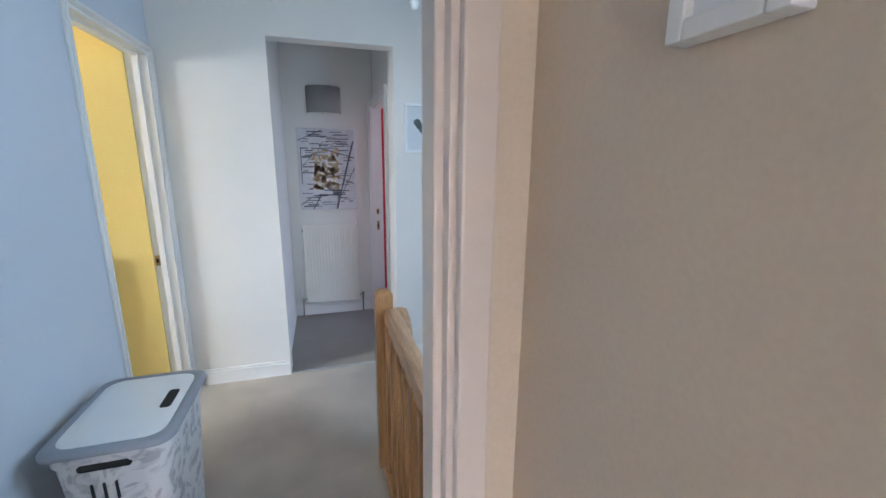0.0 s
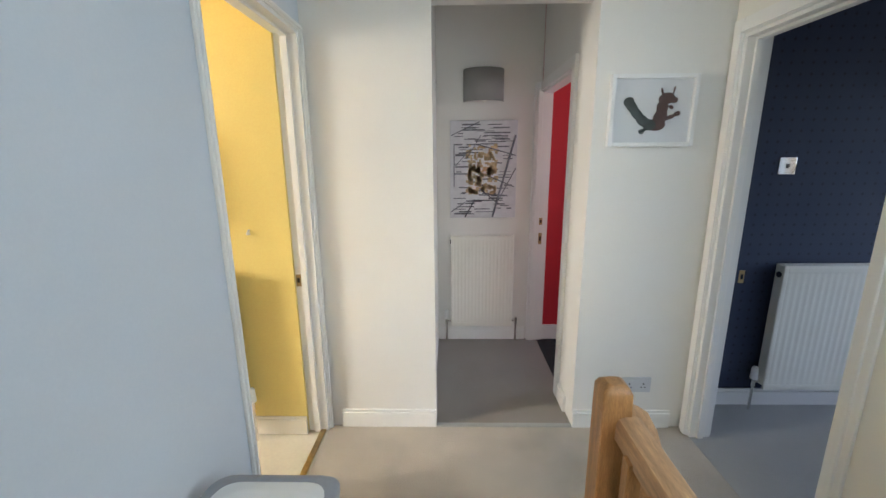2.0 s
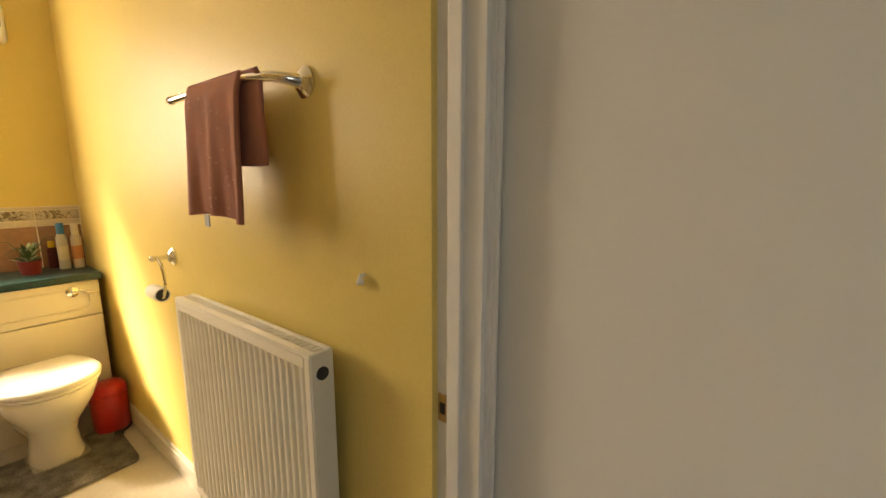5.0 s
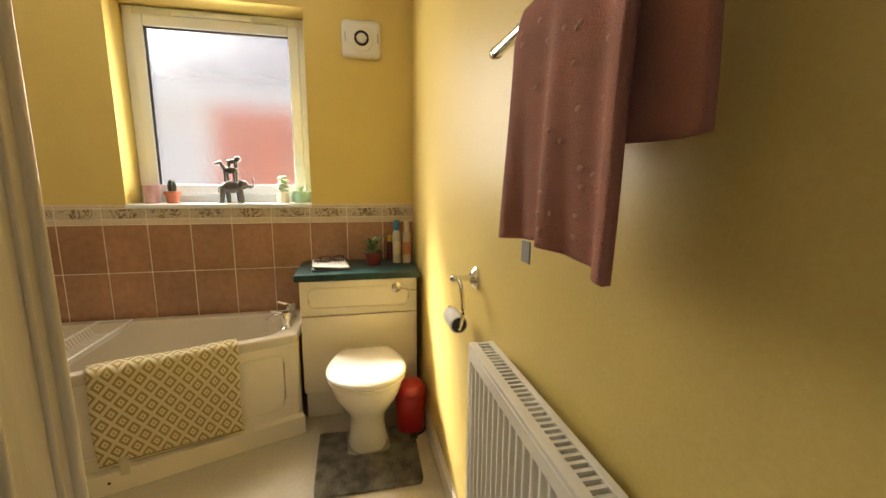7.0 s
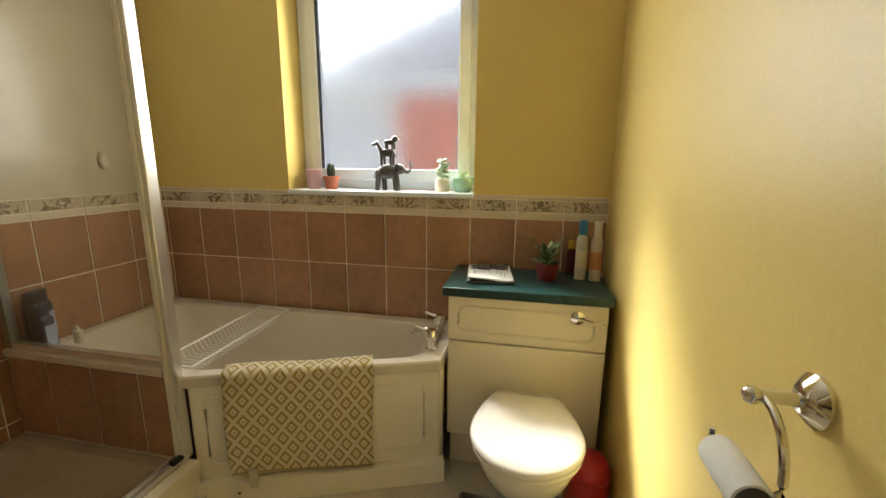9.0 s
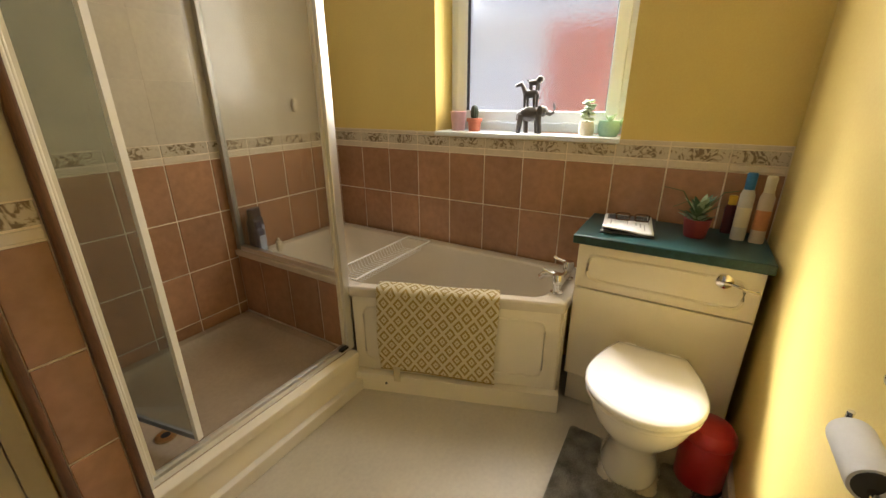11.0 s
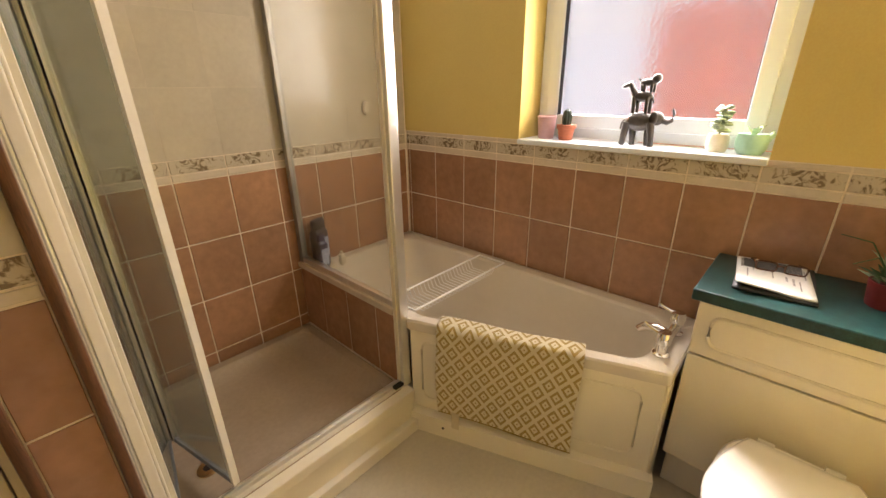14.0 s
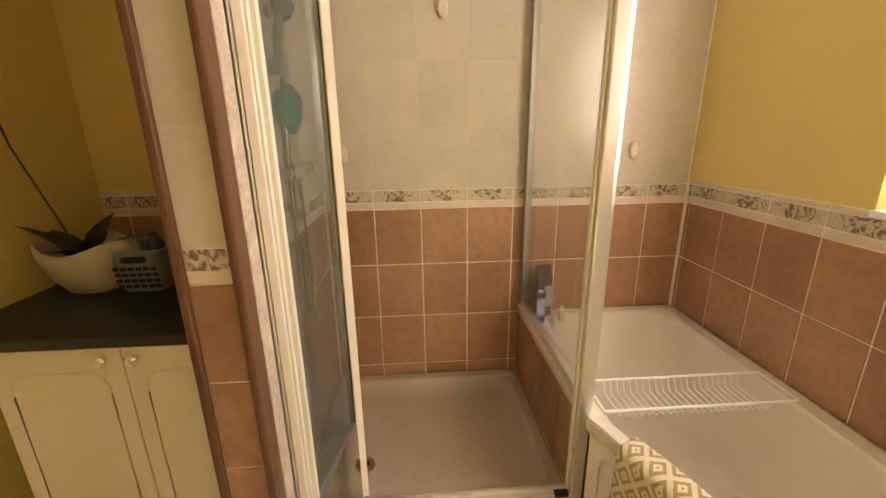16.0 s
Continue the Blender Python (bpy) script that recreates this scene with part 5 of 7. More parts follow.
wc_unit = thing("toilet_cabinet", (-3.08, 2.4, 0), "ivory cabinet boxing in the cistern", "cabinet")
part("body", box(WIN + 0.012, CY0, 0.16, CX0 - 0.018, CY1, CTOP, 0.002), CABINET, wc_unit)
part("plinth", box(WIN + 0.012, CY0 + 0.01, 0.0, CX0 - 0.045, CY1, 0.16), CABINET, wc_unit, "recessed ivory plinth")
fp = part("flush_panel", box(CX0 - 0.018, CY0 + 0.002, 0.592, CX0, CY1 - 0.002, CTOP - 0.003, 0.004), CABINET, wc_unit)
part("moulding", raised_frame(CY0 + 0.045, CY1 - 0.05, 0.63, 0.735, CX0), CABINET, fp)
part("lower_panel", box(CX0 - 0.018, CY0 + 0.002, 0.165, CX0, CY1 - 0.002, 0.586, 0.004), CABINET, wc_unit)
part("cistern_lever", join(move(lathe([(0.001, 0), (0.026, 0), (0.026, 0.008), (0.012, 0.016), (0.001, 0.016)], 24), Matrix.Translation((CX0, 2.60, 0.727)) @ pose(0, 0, 0, 0, 90, 0)),
     tube([(CX0 + 0.014, 2.60, 0.727), (CX0 + 0.024, 2.62, 0.727), (CX0 + 0.024, 2.665, 0.716), (CX0 + 0.020, 2.70, 0.711)], [0.005, 0.0045, 0.004, 0.0045], 8)), CHROME, wc_unit, "chrome flush lever")
top = tagged(new("worktop_green", to_mesh("worktop_green", box(WIN + 0.012, CY0 - 0.02, CTOP, CX0 + 0.018, 2.726, CTOP + 0.036, 0.005, 3), WORKTOP_GREEN, 40)),
             "dark green laminate top on the toilet cabinet", "worktop")

wc = thing("toilet", (-2.66, 2.425, 0), "white ceramic toilet with the lid closed", "toilet")
TY = 2.428


def pan_loop(x0, x1, w, z, n=36, square=0.35):
    """An egg-shaped outline: squarer towards the wall at x0, round towards the front at x1."""
    out = []
    for k in range(n):
        a = k * math.tau / n
        c, s = math.cos(a), math.sin(a)
        e = 1.0 if c > 0 else 1 - square
        xx = (x0 + x1) / 2 + (x1 - x0) / 2 * math.copysign(abs(c) ** e, c)
        out.append((xx, TY + w / 2 * math.copysign(abs(s) ** (0.86 if c > 0 else 0.6), s), z))
    return out


XB = CX0 + 0.004
part("pan", loft([pan_loop(XB + 0.06, -2.575, 0.195, 0.001), pan_loop(XB + 0.055, -2.57, 0.20, 0.015), pan_loop(XB + 0.07, -2.585, 0.175, 0.06), pan_loop(XB + 0.07, -2.58, 0.17, 0.13), pan_loop(XB + 0.04, -2.55, 0.20, 0.19),
     pan_loop(XB + 0.02, -2.50, 0.27, 0.25), pan_loop(XB + 0.005, -2.455, 0.325, 0.31), pan_loop(XB, -2.435, 0.345, 0.355), pan_loop(XB, -2.43, 0.35, 0.385), pan_loop(XB + 0.01, -2.44, 0.335, 0.392)], True), CERAMIC, wc, "", 60)
def lid_loop(d, z, n=44):
    """The lid's outline drawn in by d: straight and narrow at the hinges, widest forward of the middle, round in front."""
    xb, xm, xf, wb, wm = XB + 0.070 + d, -2.60, -2.408 - d, 0.118 - d, 0.183 - d
    out = [(xm + (xf - xm) * math.cos(a), TY + wm * math.sin(a)) for a in [math.pi * (k / (n // 2) - 0.5) for k in range(n // 2 + 1)]]
    m = n - n // 2 - 1
    side = []
    for k in range(1, m // 2 + 1):
        q = k / (m // 2)
        side.append((xm + (xb - xm) * q, wm + (wb - wm) * (q ** 1.7)))
    out += [(x, TY + w) for x, w in side] + [(x, TY - w) for x, w in side[::-1]]
    return [(x, y, z) for x, y in out]


part("seat", loft([lid_loop(0.012, 0.392), lid_loop(0.004, 0.397), lid_loop(0.004, 0.406), lid_loop(0.01, 0.411)], True), CERAMIC, wc, "white plastic seat", 60)

part("lid", loft([lid_loop(0.006, 0.412), lid_loop(0.0, 0.418), lid_loop(0.0, 0.430), lid_loop(0.008, 0.437), lid_loop(0.035, 0.441), lid_loop(0.09, 0.443)], True), CERAMIC, wc, "closed white lid", 60)
for yy in (-0.075, 0.075):
    part("hinge", join(rod((XB + 0.03, TY + yy - 0.02, 0.404), (XB + 0.03, TY + yy + 0.02, 0.404), 0.009), rod((XB + 0.03, TY + yy, 0.386), (XB + 0.03, TY + yy, 0.404), 0.007)), CERAMIC, wc)
part("soil_pipe", rod((-2.94, TY - 0.06, 0.10), (XB + 0.09, TY - 0.03, 0.10), 0.05), CERAMIC, wc)

# pedestal mat, cut out round the pan
mat_q = [(-2.33, 2.195), (-2.33, 2.655), (-2.755, 2.665), (-2.755, 2.535), (-2.56, 2.535), (-2.555, 2.325), (-2.755, 2.32), (-2.765, 2.19)]


def bath_mat():
    pts = rounded([Vector(p) for p in mat_q], [0.04, 0.04, 0.02, 0.02, 0.06, 0.06, 0.02, 0.02], 4)
    bm = bmesh.new()
    f = bm.faces.new([bm.verts.new((p.x, p.y, 0.002)) for p in pts])
    r = bmesh.ops.extrude_face_region(bm, geom=[f])
    for v in r["geom"]:
        if isinstance(v, bmesh.types.BMVert):
            v.co.z = 0.016
    bmesh.ops.recalc_face_normals(bm, faces=bm.faces)
    t = tagged(new("pedestal_mat", to_mesh("pedestal_mat", bm, RUG, 30)), "grey shaggy pedestal mat round the toilet foot", "mat")
    rnd = random.Random(4)
    tufts = bmesh.new()
    n = 0
    inside = lambda x, y: (-2.75 < x < -2.34 and 2.205 < y < 2.65) and not (x < -2.56 and 2.33 < y < 2.53)
    while n < 5200:
        x, y = rnd.uniform(-2.76, -2.335), rnd.uniform(2.2, 2.655)
        if not inside(x, y):
            continue
        a, ln, w = rnd.uniform(0, math.tau), rnd.uniform(0.008, 0.016), 0.0022
        dx, dy = math.cos(a), math.sin(a)
        b0 = tufts.verts.new((x - dy * w, y + dx * w, 0.015))
        b1 = tufts.verts.new((x + dy * w, y - dx * w, 0.015))
        tp = tufts.verts.new((x + dx * ln * 0.7, y + dy * ln * 0.7, 0.015 + ln * 0.75))
        tufts.faces.new((b0, b1, tp))
        n += 1
    tu = new("shag", to_mesh("shag", tufts, RUG))
    tu.parent = t
    tu["kind"] = "stuff"


bath_mat()


def pedal_bin():
    x, y = -2.745, 2.652
    t = thing("pedal_bin", (x, y, 0), "small red enamelled pedal bin beside the toilet", "bin")
    part("body", lathe([(0.001, 0.012), (0.074, 0.012), (0.078, 0.02), (0.080, 0.205), (0.076, 0.212), (0.001, 0.212)], 30, x, y), RED_METAL, t)
    part("lid", lathe([(0.081, 0.206), (0.083, 0.214), (0.081, 0.232), (0.066, 0.256), (0.035, 0.268), (0.001, 0.271)], 30, x, y), RED_METAL, t, "domed red lid")
    part("base_ring", lathe([(0.001, 0.0), (0.080, 0.0), (0.082, 0.006), (0.078, 0.014), (0.001, 0.014)], 30, x, y), PLASTIC_DARK, t, "black base ring")
    part("pedal", box(x + 0.07, y - 0.02, 0.008, x + 0.112, y + 0.02, 0.018, 0.004), PLASTIC_DARK, t, "black foot pedal")


pedal_bin()
ZT = CTOP + 0.036


def magazine(x, y, z, w, d, h, turn, name, label, cover, ink, curl=0.0):
    """A limp stack of pages, its free corner lifting by curl, with printed columns on its face."""
    t = thing(name, (x, y, z), label, "magazine")
    m = Matrix.Translation((x, y, z)) @ pose(0, 0, 0, 0, 0, turn)

    def f(u, v, lift=0.0):
        rise = curl * max(0.0, u - 0.35) ** 2 * max(0.0, 0.75 - v) * 3
        return (m @ Vector(((u - 0.5) * w, (v - 0.5) * d, 0.002 + h * 0.5 + rise + lift + 0.0008 * math.sin(9 * v + 4 * u))))[:]

    thicken(part("cover", sheet(f, 12, 10), cover, t, "", 60), h)
    rnd = random.Random(int(w * 1000) + int(turn))
    for i in range(11):
        u, v = rnd.uniform(0.05, 0.6), 0.06 + 0.085 * i
        du, dv = rnd.uniform(0.1, 0.32), rnd.uniform(0.015, 0.05)
        part("printing", sheet(lambda a, b: f(min(0.97, u + a * du), min(0.97, v + b * dv), h * 0.5 + 0.0012), 4, 2), ink, t, "grey printed block")
    part("photograph", sheet(lambda a, b: f(0.05 + 0.30 * a, 0.10 + 0.8 * b, h * 0.5 + 0.0014), 5, 5), PAPER_INK, t, "dark printed photograph")
    return t


INK_GREY = material("grey_printing", (0.30, 0.29, 0.28), 0.7, vary=0.4, scale=60, fine=200)
GLASSES_BROWN = material("brown_tortoiseshell", (0.10, 0.045, 0.025), 0.25, vary=0.4, scale=60, fine=120, bump=0.0)
magazine(-3.105, 2.255, ZT, 0.275, 0.195, 0.007, 4, "magazine", "dark glossy magazine lying on the green worktop", PAPER_INK, INK_GREY)
magazine(-3.10, 2.250, ZT + 0.009, 0.262, 0.186, 0.005, 7, "newspaper", "curling white newspaper on top of the magazine", PAPER, INK_GREY, 0.017)


def reading_glasses():
    x, y, z = -3.125, 2.262, ZT + 0.020
    t = thing("reading_glasses", (x, y, z), "brown framed reading glasses lying on the newspaper", "glasses")
    m = Matrix.Translation((x, y, z)) @ pose(0, 0, 0, 0, 0, 8)
    for s_ in (-1, 1):
        q = rounded([Vector(p) for p in ((s_ * 0.036 - 0.026, 0.003), (s_ * 0.036 + 0.026, 0.003), (s_ * 0.036 + 0.026, 0.034), (s_ * 0.036 - 0.026, 0.034))], 0.010, 5)
        rim = part("rim", move(tube([(0.010 * (p.y / 0.034), p.x, p.y) for p in q], 0.0026, 6, True), m), GLASSES_BROWN, t)
        part("lens", move(loft([[(0.010 * (p.y / 0.034) - 0.0008, p.x, p.y) for p in q], [(0.010 * (p.y / 0.034) + 0.0008, p.x, p.y) for p in q]], True), m), GLASS_PICTURE, rim, "clear lens")
        part("temple", move(tube([(0.008, s_ * 0.064, 0.026), (-0.02, s_ * 0.066, 0.022), (-0.075, s_ * (0.058 if s_ > 0 else 0.070), 0.008), (-0.095, s_ * 0.056, 0.003)], [0.0026, 0.0024, 0.0022, 0.003], 6), m), GLASSES_BROWN, t)
    part("bridge", move(tube([(0.006, -0.010, 0.022), (0.008, 0.0, 0.026), (0.006, 0.010, 0.022)], 0.0024, 6), m), GLASSES_BROWN, t)


reading_glasses()


def potted_plant():
    x, y, z = -3.10, 2.49, ZT
    t = thing("potted_plant", (x, y, z), "bushy variegated plant in a dark red pot", "plant")
    part("pot", lathe(pot_profile(0.036, 0.047, 0.072, z), 24, x, y), material("dark_red_pot", (0.20, 0.02, 0.02), 0.5, fine=80), t, "dark red pot")
    rnd = random.Random(11)
    for i in range(46):
        a, r, h = rnd.uniform(0, math.tau), rnd.uniform(0.02, 0.078), rnd.uniform(0.09, 0.175)
        b = (x + 0.3 * r * math.cos(a), y + 0.3 * r * math.sin(a), z + h * 0.65)
        part("leaf", leaf(b, (x + r * math.cos(a), y + r * math.sin(a), z + h), rnd.uniform(0.008, 0.015), 0.01), LEAF_PALE if i % 3 == 0 else LEAF, t)
    for i in range(7):
        a = i * 0.9
        part("stalk", tube([(x, y, z + 0.06), (x + 0.012 * math.cos(a), y + 0.012 * math.sin(a), z + 0.10), (x + 0.03 * math.cos(a), y + 0.03 * math.sin(a), z + 0.14)], 0.002, 5), LEAF, t)
    for tip in ((-3.07, 2.36, 1.00), (-3.14, 2.62, 1.00), (-3.05, 2.40, 0.93)):
        part("tendril", tube([(x, y, z + 0.07), ((x + tip[0]) / 2, (y + tip[1]) / 2, (z + 0.1 + tip[2]) / 2 + 0.03), tip], [0.002, 0.0018, 0.0012], 5), LEAF, t)


potted_plant()


TUBE_LILAC = material("lilac_grey_plastic", (0.50, 0.47, 0.43), 0.4, vary=0.05, bump=0.0)
MAROON = material("maroon_plastic", (0.10, 0.012, 0.014), 0.4, vary=0.05, bump=0.0)
TUBE_BEIGE = material("pinkish_beige_plastic", (0.56, 0.46, 0.36), 0.4, vary=0.05, bump=0.0)


def squeezy_tube(name, x, y, h, body, cap, band, label, r=0.024):
    t = thing(name, (x, y, ZT), label, "toiletry bottle")
    part("body", lathe([(0.001, ZT), (r, ZT), (r * 1.02, ZT + 0.01), (r, ZT + h * 0.68), (r * 0.72, ZT + h * 0.76), (0.001, ZT + h * 0.76)], 22, x, y, 0.8, 1.0), body, t)
    part("cap", lathe([(r * 0.7, ZT + h * 0.755), (r * 0.72, ZT + h * 0.98), (r * 0.6, ZT + h), (0.001, ZT + h)], 20, x, y, 0.8, 1.0), cap, t)
    part("label_band", lathe([(r * 1.03, ZT + h * 0.2), (r * 1.035, ZT + h * 0.5)], 22, x, y, 0.8, 1.0), band, t)


squeezy_tube("toothpaste", -3.14, 2.628, 0.25, TUBE_LILAC, BLUE_CAP, COTTON, "pale grey standing tube with a blue cap", 0.023)
squeezy_tube("cleaner_bottle", -3.13, 2.685, 0.245, TUBE_BEIGE, COTTON, ORANGE, "beige bottle with a cream cap and orange label", 0.023)
squeezy_tube("lotion_bottle", -3.215, 2.595, 0.15, MAROON, YELLOW_CAP, MAROON, "dark red bottle with a yellow cap", 0.020)

# ---------------------------------------------------------------- radiator wall fittings
RZ = 1.512
RY0 = RAD - 0.085


def flange(x, z, r=0.03):
    return move(lathe([(0.001, 0), (r, 0), (r, 0.006), (r * 0.72, 0.014), (r * 0.42, 0.02), (0.001, 0.02)], 26), Matrix.Translation((x, RAD, z)) @ pose(0, 0, 0, 90, 0, 0))


rail = thing("towel_rail", (-1.3, RAD, RZ), "chrome towel rail on the yellow wall", "towel rail")
part("rose", flange(-1.03, RZ, 0.036), CHROME, rail)
part("rose", flange(-1.50, RZ + 0.01, 0.036), CHROME, rail)
part("bar", tube([(-1.03, RAD - 0.01, RZ), (-1.035, RAD - 0.035, RZ + 0.002), (-1.06, RAD - 0.062, RZ + 0.006), (-1.11, RAD - 0.078, RZ + 0.010), (-1.18, RY0, RZ + 0.012), (-1.40, RY0, RZ + 0.010), (-1.56, RY0, RZ + 0.008)],
     [0.017, 0.014, 0.012, 0.0105, 0.010, 0.010, 0.010], 14), CHROME, rail)
part("bar_tip", tube([(-1.56, RY0, RZ + 0.008), (-1.57, RY0, RZ + 0.008), (-1.578, RY0, RZ + 0.008)], [0.012, 0.012, 0.009], 14), CHROME, rail)
part("arm", tube([(-1.50, RAD - 0.01, RZ + 0.01), (-1.50, RY0, RZ + 0.012)], 0.009, 12), CHROME, rail)


def hanging_towel():
    """A folded bath towel over the rail: a long front fall, a shorter back fall set further along, soft folds."""
    t = thing("bath_towel", (-1.32, RY0, RZ + 0.02), "dusky pink towel with pale tufts hanging on the rail", "towel")

    def fall(x0, x1, low, ph, sgn, flare):
        def f(u, v):
            x = x0 + (x1 - x0) * u
            z = RZ + 0.026 - v * (RZ + 0.026 - low - 0.012 * math.sin(3.1 * u + ph))
            a = min(1.0, v * 6)
            wave = 0.011 * math.sin(13.0 * u + ph + 0.9 * v) * a * (0.25 + 0.75 * v) + 0.004 * math.sin(27 * u + 2 * ph) * v
            out = 0.011 * (1 - (1 - a) ** 2) + 0.004 * v * (1 if sgn < 0 else 0.2)
            x += flare * v * (u - 0.5) + 0.003 * math.sin(5 * v + 3 * u)
            return (x, RY0 + sgn * (out + max(-0.01, wave * (1 if sgn < 0 else 0.4))), z)
        return f

    fr = part("front_fall", sheet(fall(-1.428, -1.150, 1.190, 0.4, -1, 0.0), 44, 40), TOWEL_PINK, t, "", 80)
    thicken(fr, 0.012)
    bk = part("back_fall", sheet(fall(-1.445, -1.09, 1.336, 2.1, 1, 0.0), 40, 24), TOWEL_PINK, t, "", 80)
    thicken(bk, 0.010)
    part("hanging_tag", box(-1.370, RY0 - 0.020, 1.167, -1.342, RY0 - 0.017, 1.20, 0.001), PLASTIC_GREY, t, "small grey care tag")
    rnd = random.Random(2)
    g = fall(-1.428, -1.150, 1.190, 0.4, -1, 0.0)
    for i in range(34):
        u, v = rnd.uniform(0.06, 0.94), rnd.uniform(0.1, 0.93)
        p = g(u, v)
        part("tuft", egg((p[0], p[1] - 0.0058, p[2]), 0.0062, 0.0014, 0.0036, 8), TOWEL_SPOT, t, data=None)


hanging_towel()


def wall_peg():
    t = thing("cord_pull", (-0.855, RAD, 1.08), "small white cone-shaped wall peg", "hook")
    part("base", move(lathe([(0.001, 0), (0.005, 0), (0.0035, 0.009), (0.001, 0.009)], 16), Matrix.Translation((-0.852, RAD, 1.086)) @ pose(0, 0, 0, 90, 0, 0)), PLASTIC_WHITE, t)
    part("peg", lathe([(0.001, 1.066), (0.0082, 1.067), (0.0088, 1.070), (0.0080, 1.075), (0.004, 1.083), (0.0026, 1.087), (0.0028, 1.089), (0.001, 1.090)], 20, -0.852, RAD - 0.011), PLASTIC_WHITE, t)


wall_peg()


def roll_holder():
    x, z = -1.93, 1.004
    t = thing("toilet_roll_holder", (x, RAD, z), "chrome ring toilet roll holder with a nearly used roll", "roll holder")
    part("rose", flange(x, z, 0.034), CHROME, t)
    part("post", join(rod((x, RAD - 0.015, z), (x, RAD - 0.065, z), 0.009, 0.008), egg((x, RAD - 0.07, z), 0.012, 0.012, 0.012)), CHROME, t)
    pts = [(x + 0.062 * math.sin(a), RAD - 0.058, z - 0.075 + 0.075 * math.cos(a)) for a in [i * math.pi * 1.12 / 18 for i in range(19)]]
    part("ring_arm", tube(pts, 0.0055, 10), CHROME, t)
    part("bar", rod((x + 0.03, RAD - 0.058, z - 0.145), (x - 0.09, RAD - 0.058, z - 0.145), 0.0055), CHROME, t)
    part("end_stop", tube([(x - 0.09, RAD - 0.058, z - 0.145), (x - 0.10, RAD - 0.058, z - 0.135), (x - 0.10, RAD - 0.058, z - 0.115)], 0.005, 8), CHROME, t)
    roll = tagged(new("toilet_roll", to_mesh("toilet_roll", move(lathe([(0.02, -0.05), (0.026, -0.05), (0.027, -0.045), (0.027, 0.045), (0.026, 0.05), (0.02, 0.05)], 28), Matrix.Translation((x - 0.03, RAD - 0.058, z - 0.138)) @ pose(0, 0, 0, 0, 90, 0)), PAPER, 40)),
                  "thin white toilet roll on its chrome bar", "toilet roll")
    core = new("core", to_mesh("core", move(lathe([(0.019, -0.051), (0.022, -0.051), (0.022, 0.051), (0.019, 0.051)], 24), Matrix.Translation((x - 0.03, RAD - 0.058, z - 0.138)) @ pose(0, 0, 0, 0, 90, 0)), PLASTIC_DARK, 40))
    core.parent = roll
    core["label"] = "dark cardboard core"


roll_holder()

# ---------------------------------------------------------------- bath
BF0, BF1 = Vector((-2.515, 1.215)), Vector((-2.843, 2.094))     # front edge of the bath, tapering towards the taps
RIM = 0.525
bath_out = [Vector((WIN + 0.012, 0.432)), Vector((-2.515, 0.432)), BF0, BF1, Vector((WIN + 0.012, 2.094))]
bath = thing("bath", (-2.95, 1.2, 0), "ivory acrylic bath tapering towards the taps", "bath")


def bath_loop(ins, z, rad):
    return at_z(rounded(inset(bath_out, ins), rad, 8), z)


part("rim", loft([bath_loop(0.0, RIM - 0.045, 0.02), bath_loop(0.0, RIM - 0.008, 0.02), bath_loop(0.006, RIM, 0.02), bath_loop([0.055, 0.055, 0.045, 0.085, 0.06], RIM + 0.001, 0.12),
     bath_loop([0.065, 0.065, 0.055, 0.095, 0.07], RIM - 0.008, 0.12)], False, False), ACRYLIC, bath, "", 50)
part("basin", loft([bath_loop([0.065, 0.065, 0.055, 0.095, 0.07], RIM - 0.008, 0.12), bath_loop([0.085, 0.07, 0.065, 0.105, 0.08], RIM - 0.05, 0.13), bath_loop([0.17, 0.10, 0.10, 0.13, 0.10], RIM - 0.22, 0.15),
     bath_loop([0.27, 0.13, 0.13, 0.155, 0.12], 0.14, 0.16), bath_loop([0.31, 0.16, 0.16, 0.19, 0.15], 0.12, 0.15)], False, True), ACRYLIC, bath, "", 60)
part("waste", lathe([(0.001, 0.121), (0.032, 0.121), (0.030, 0.125), (0.001, 0.126)], 24, -3.06, 1.86), CHROME, bath, "chrome waste")
dirv = (BF1 - BF0).normalized()
outv = Vector((-dirv.y, dirv.x))
if outv.x < 0:
    outv = -outv
L = (BF1 - BF0).length


def on_panel(s, d, z):
    p = BF0 + dirv * s + outv * d
    return (p.x, p.y, z)


def panel_box(s0, s1, d0, d1, z0, z1):
    lo = [on_panel(s0, d0, z0), on_panel(s1, d0, z0), on_panel(s1, d1, z0), on_panel(s0, d1, z0)]
    return loft([lo, [(p[0], p[1], z1) for p in lo]], True)


panel = thing("panelled_front", (-2.66, 1.65, 0), "ivory bath panel with raised mouldings and proud plinth", "bath panel")
part("board", panel_box(0.006, L - 0.004, -0.028, -0.008, 0.02, RIM - 0.046), BATH_PANEL, panel)
for s0, s1 in ((0.055, L * 0.5 - 0.02), (L * 0.5 + 0.02, L - 0.07)):
    q = [Vector(p) for p in ((s0, 0.15), (s1, 0.15), (s1, 0.43), (s0, 0.43))]
    part("moulding", tube([on_panel(p.x, -0.008, p.y) for p in rounded(q, 0.04, 6)], 0.005, 6, True), BATH_PANEL, panel)
part("plinth", panel_box(0.0, L + 0.010, -0.03, 0.034, 0.0, 0.092), BATH_PANEL, panel, "ivory plinth board")
part("return_panel", box(-2.90, 2.079, 0.0, BF1.x - 0.004, 2.093, RIM - 0.046), CABINET, panel)
part("screw_cap", move(egg((0, 0, 0), 0.006, 0.006, 0.006, 8), Matrix.Translation(on_panel(0.16, 0.034, 0.05))), BLACK, panel, "dark screw hole")


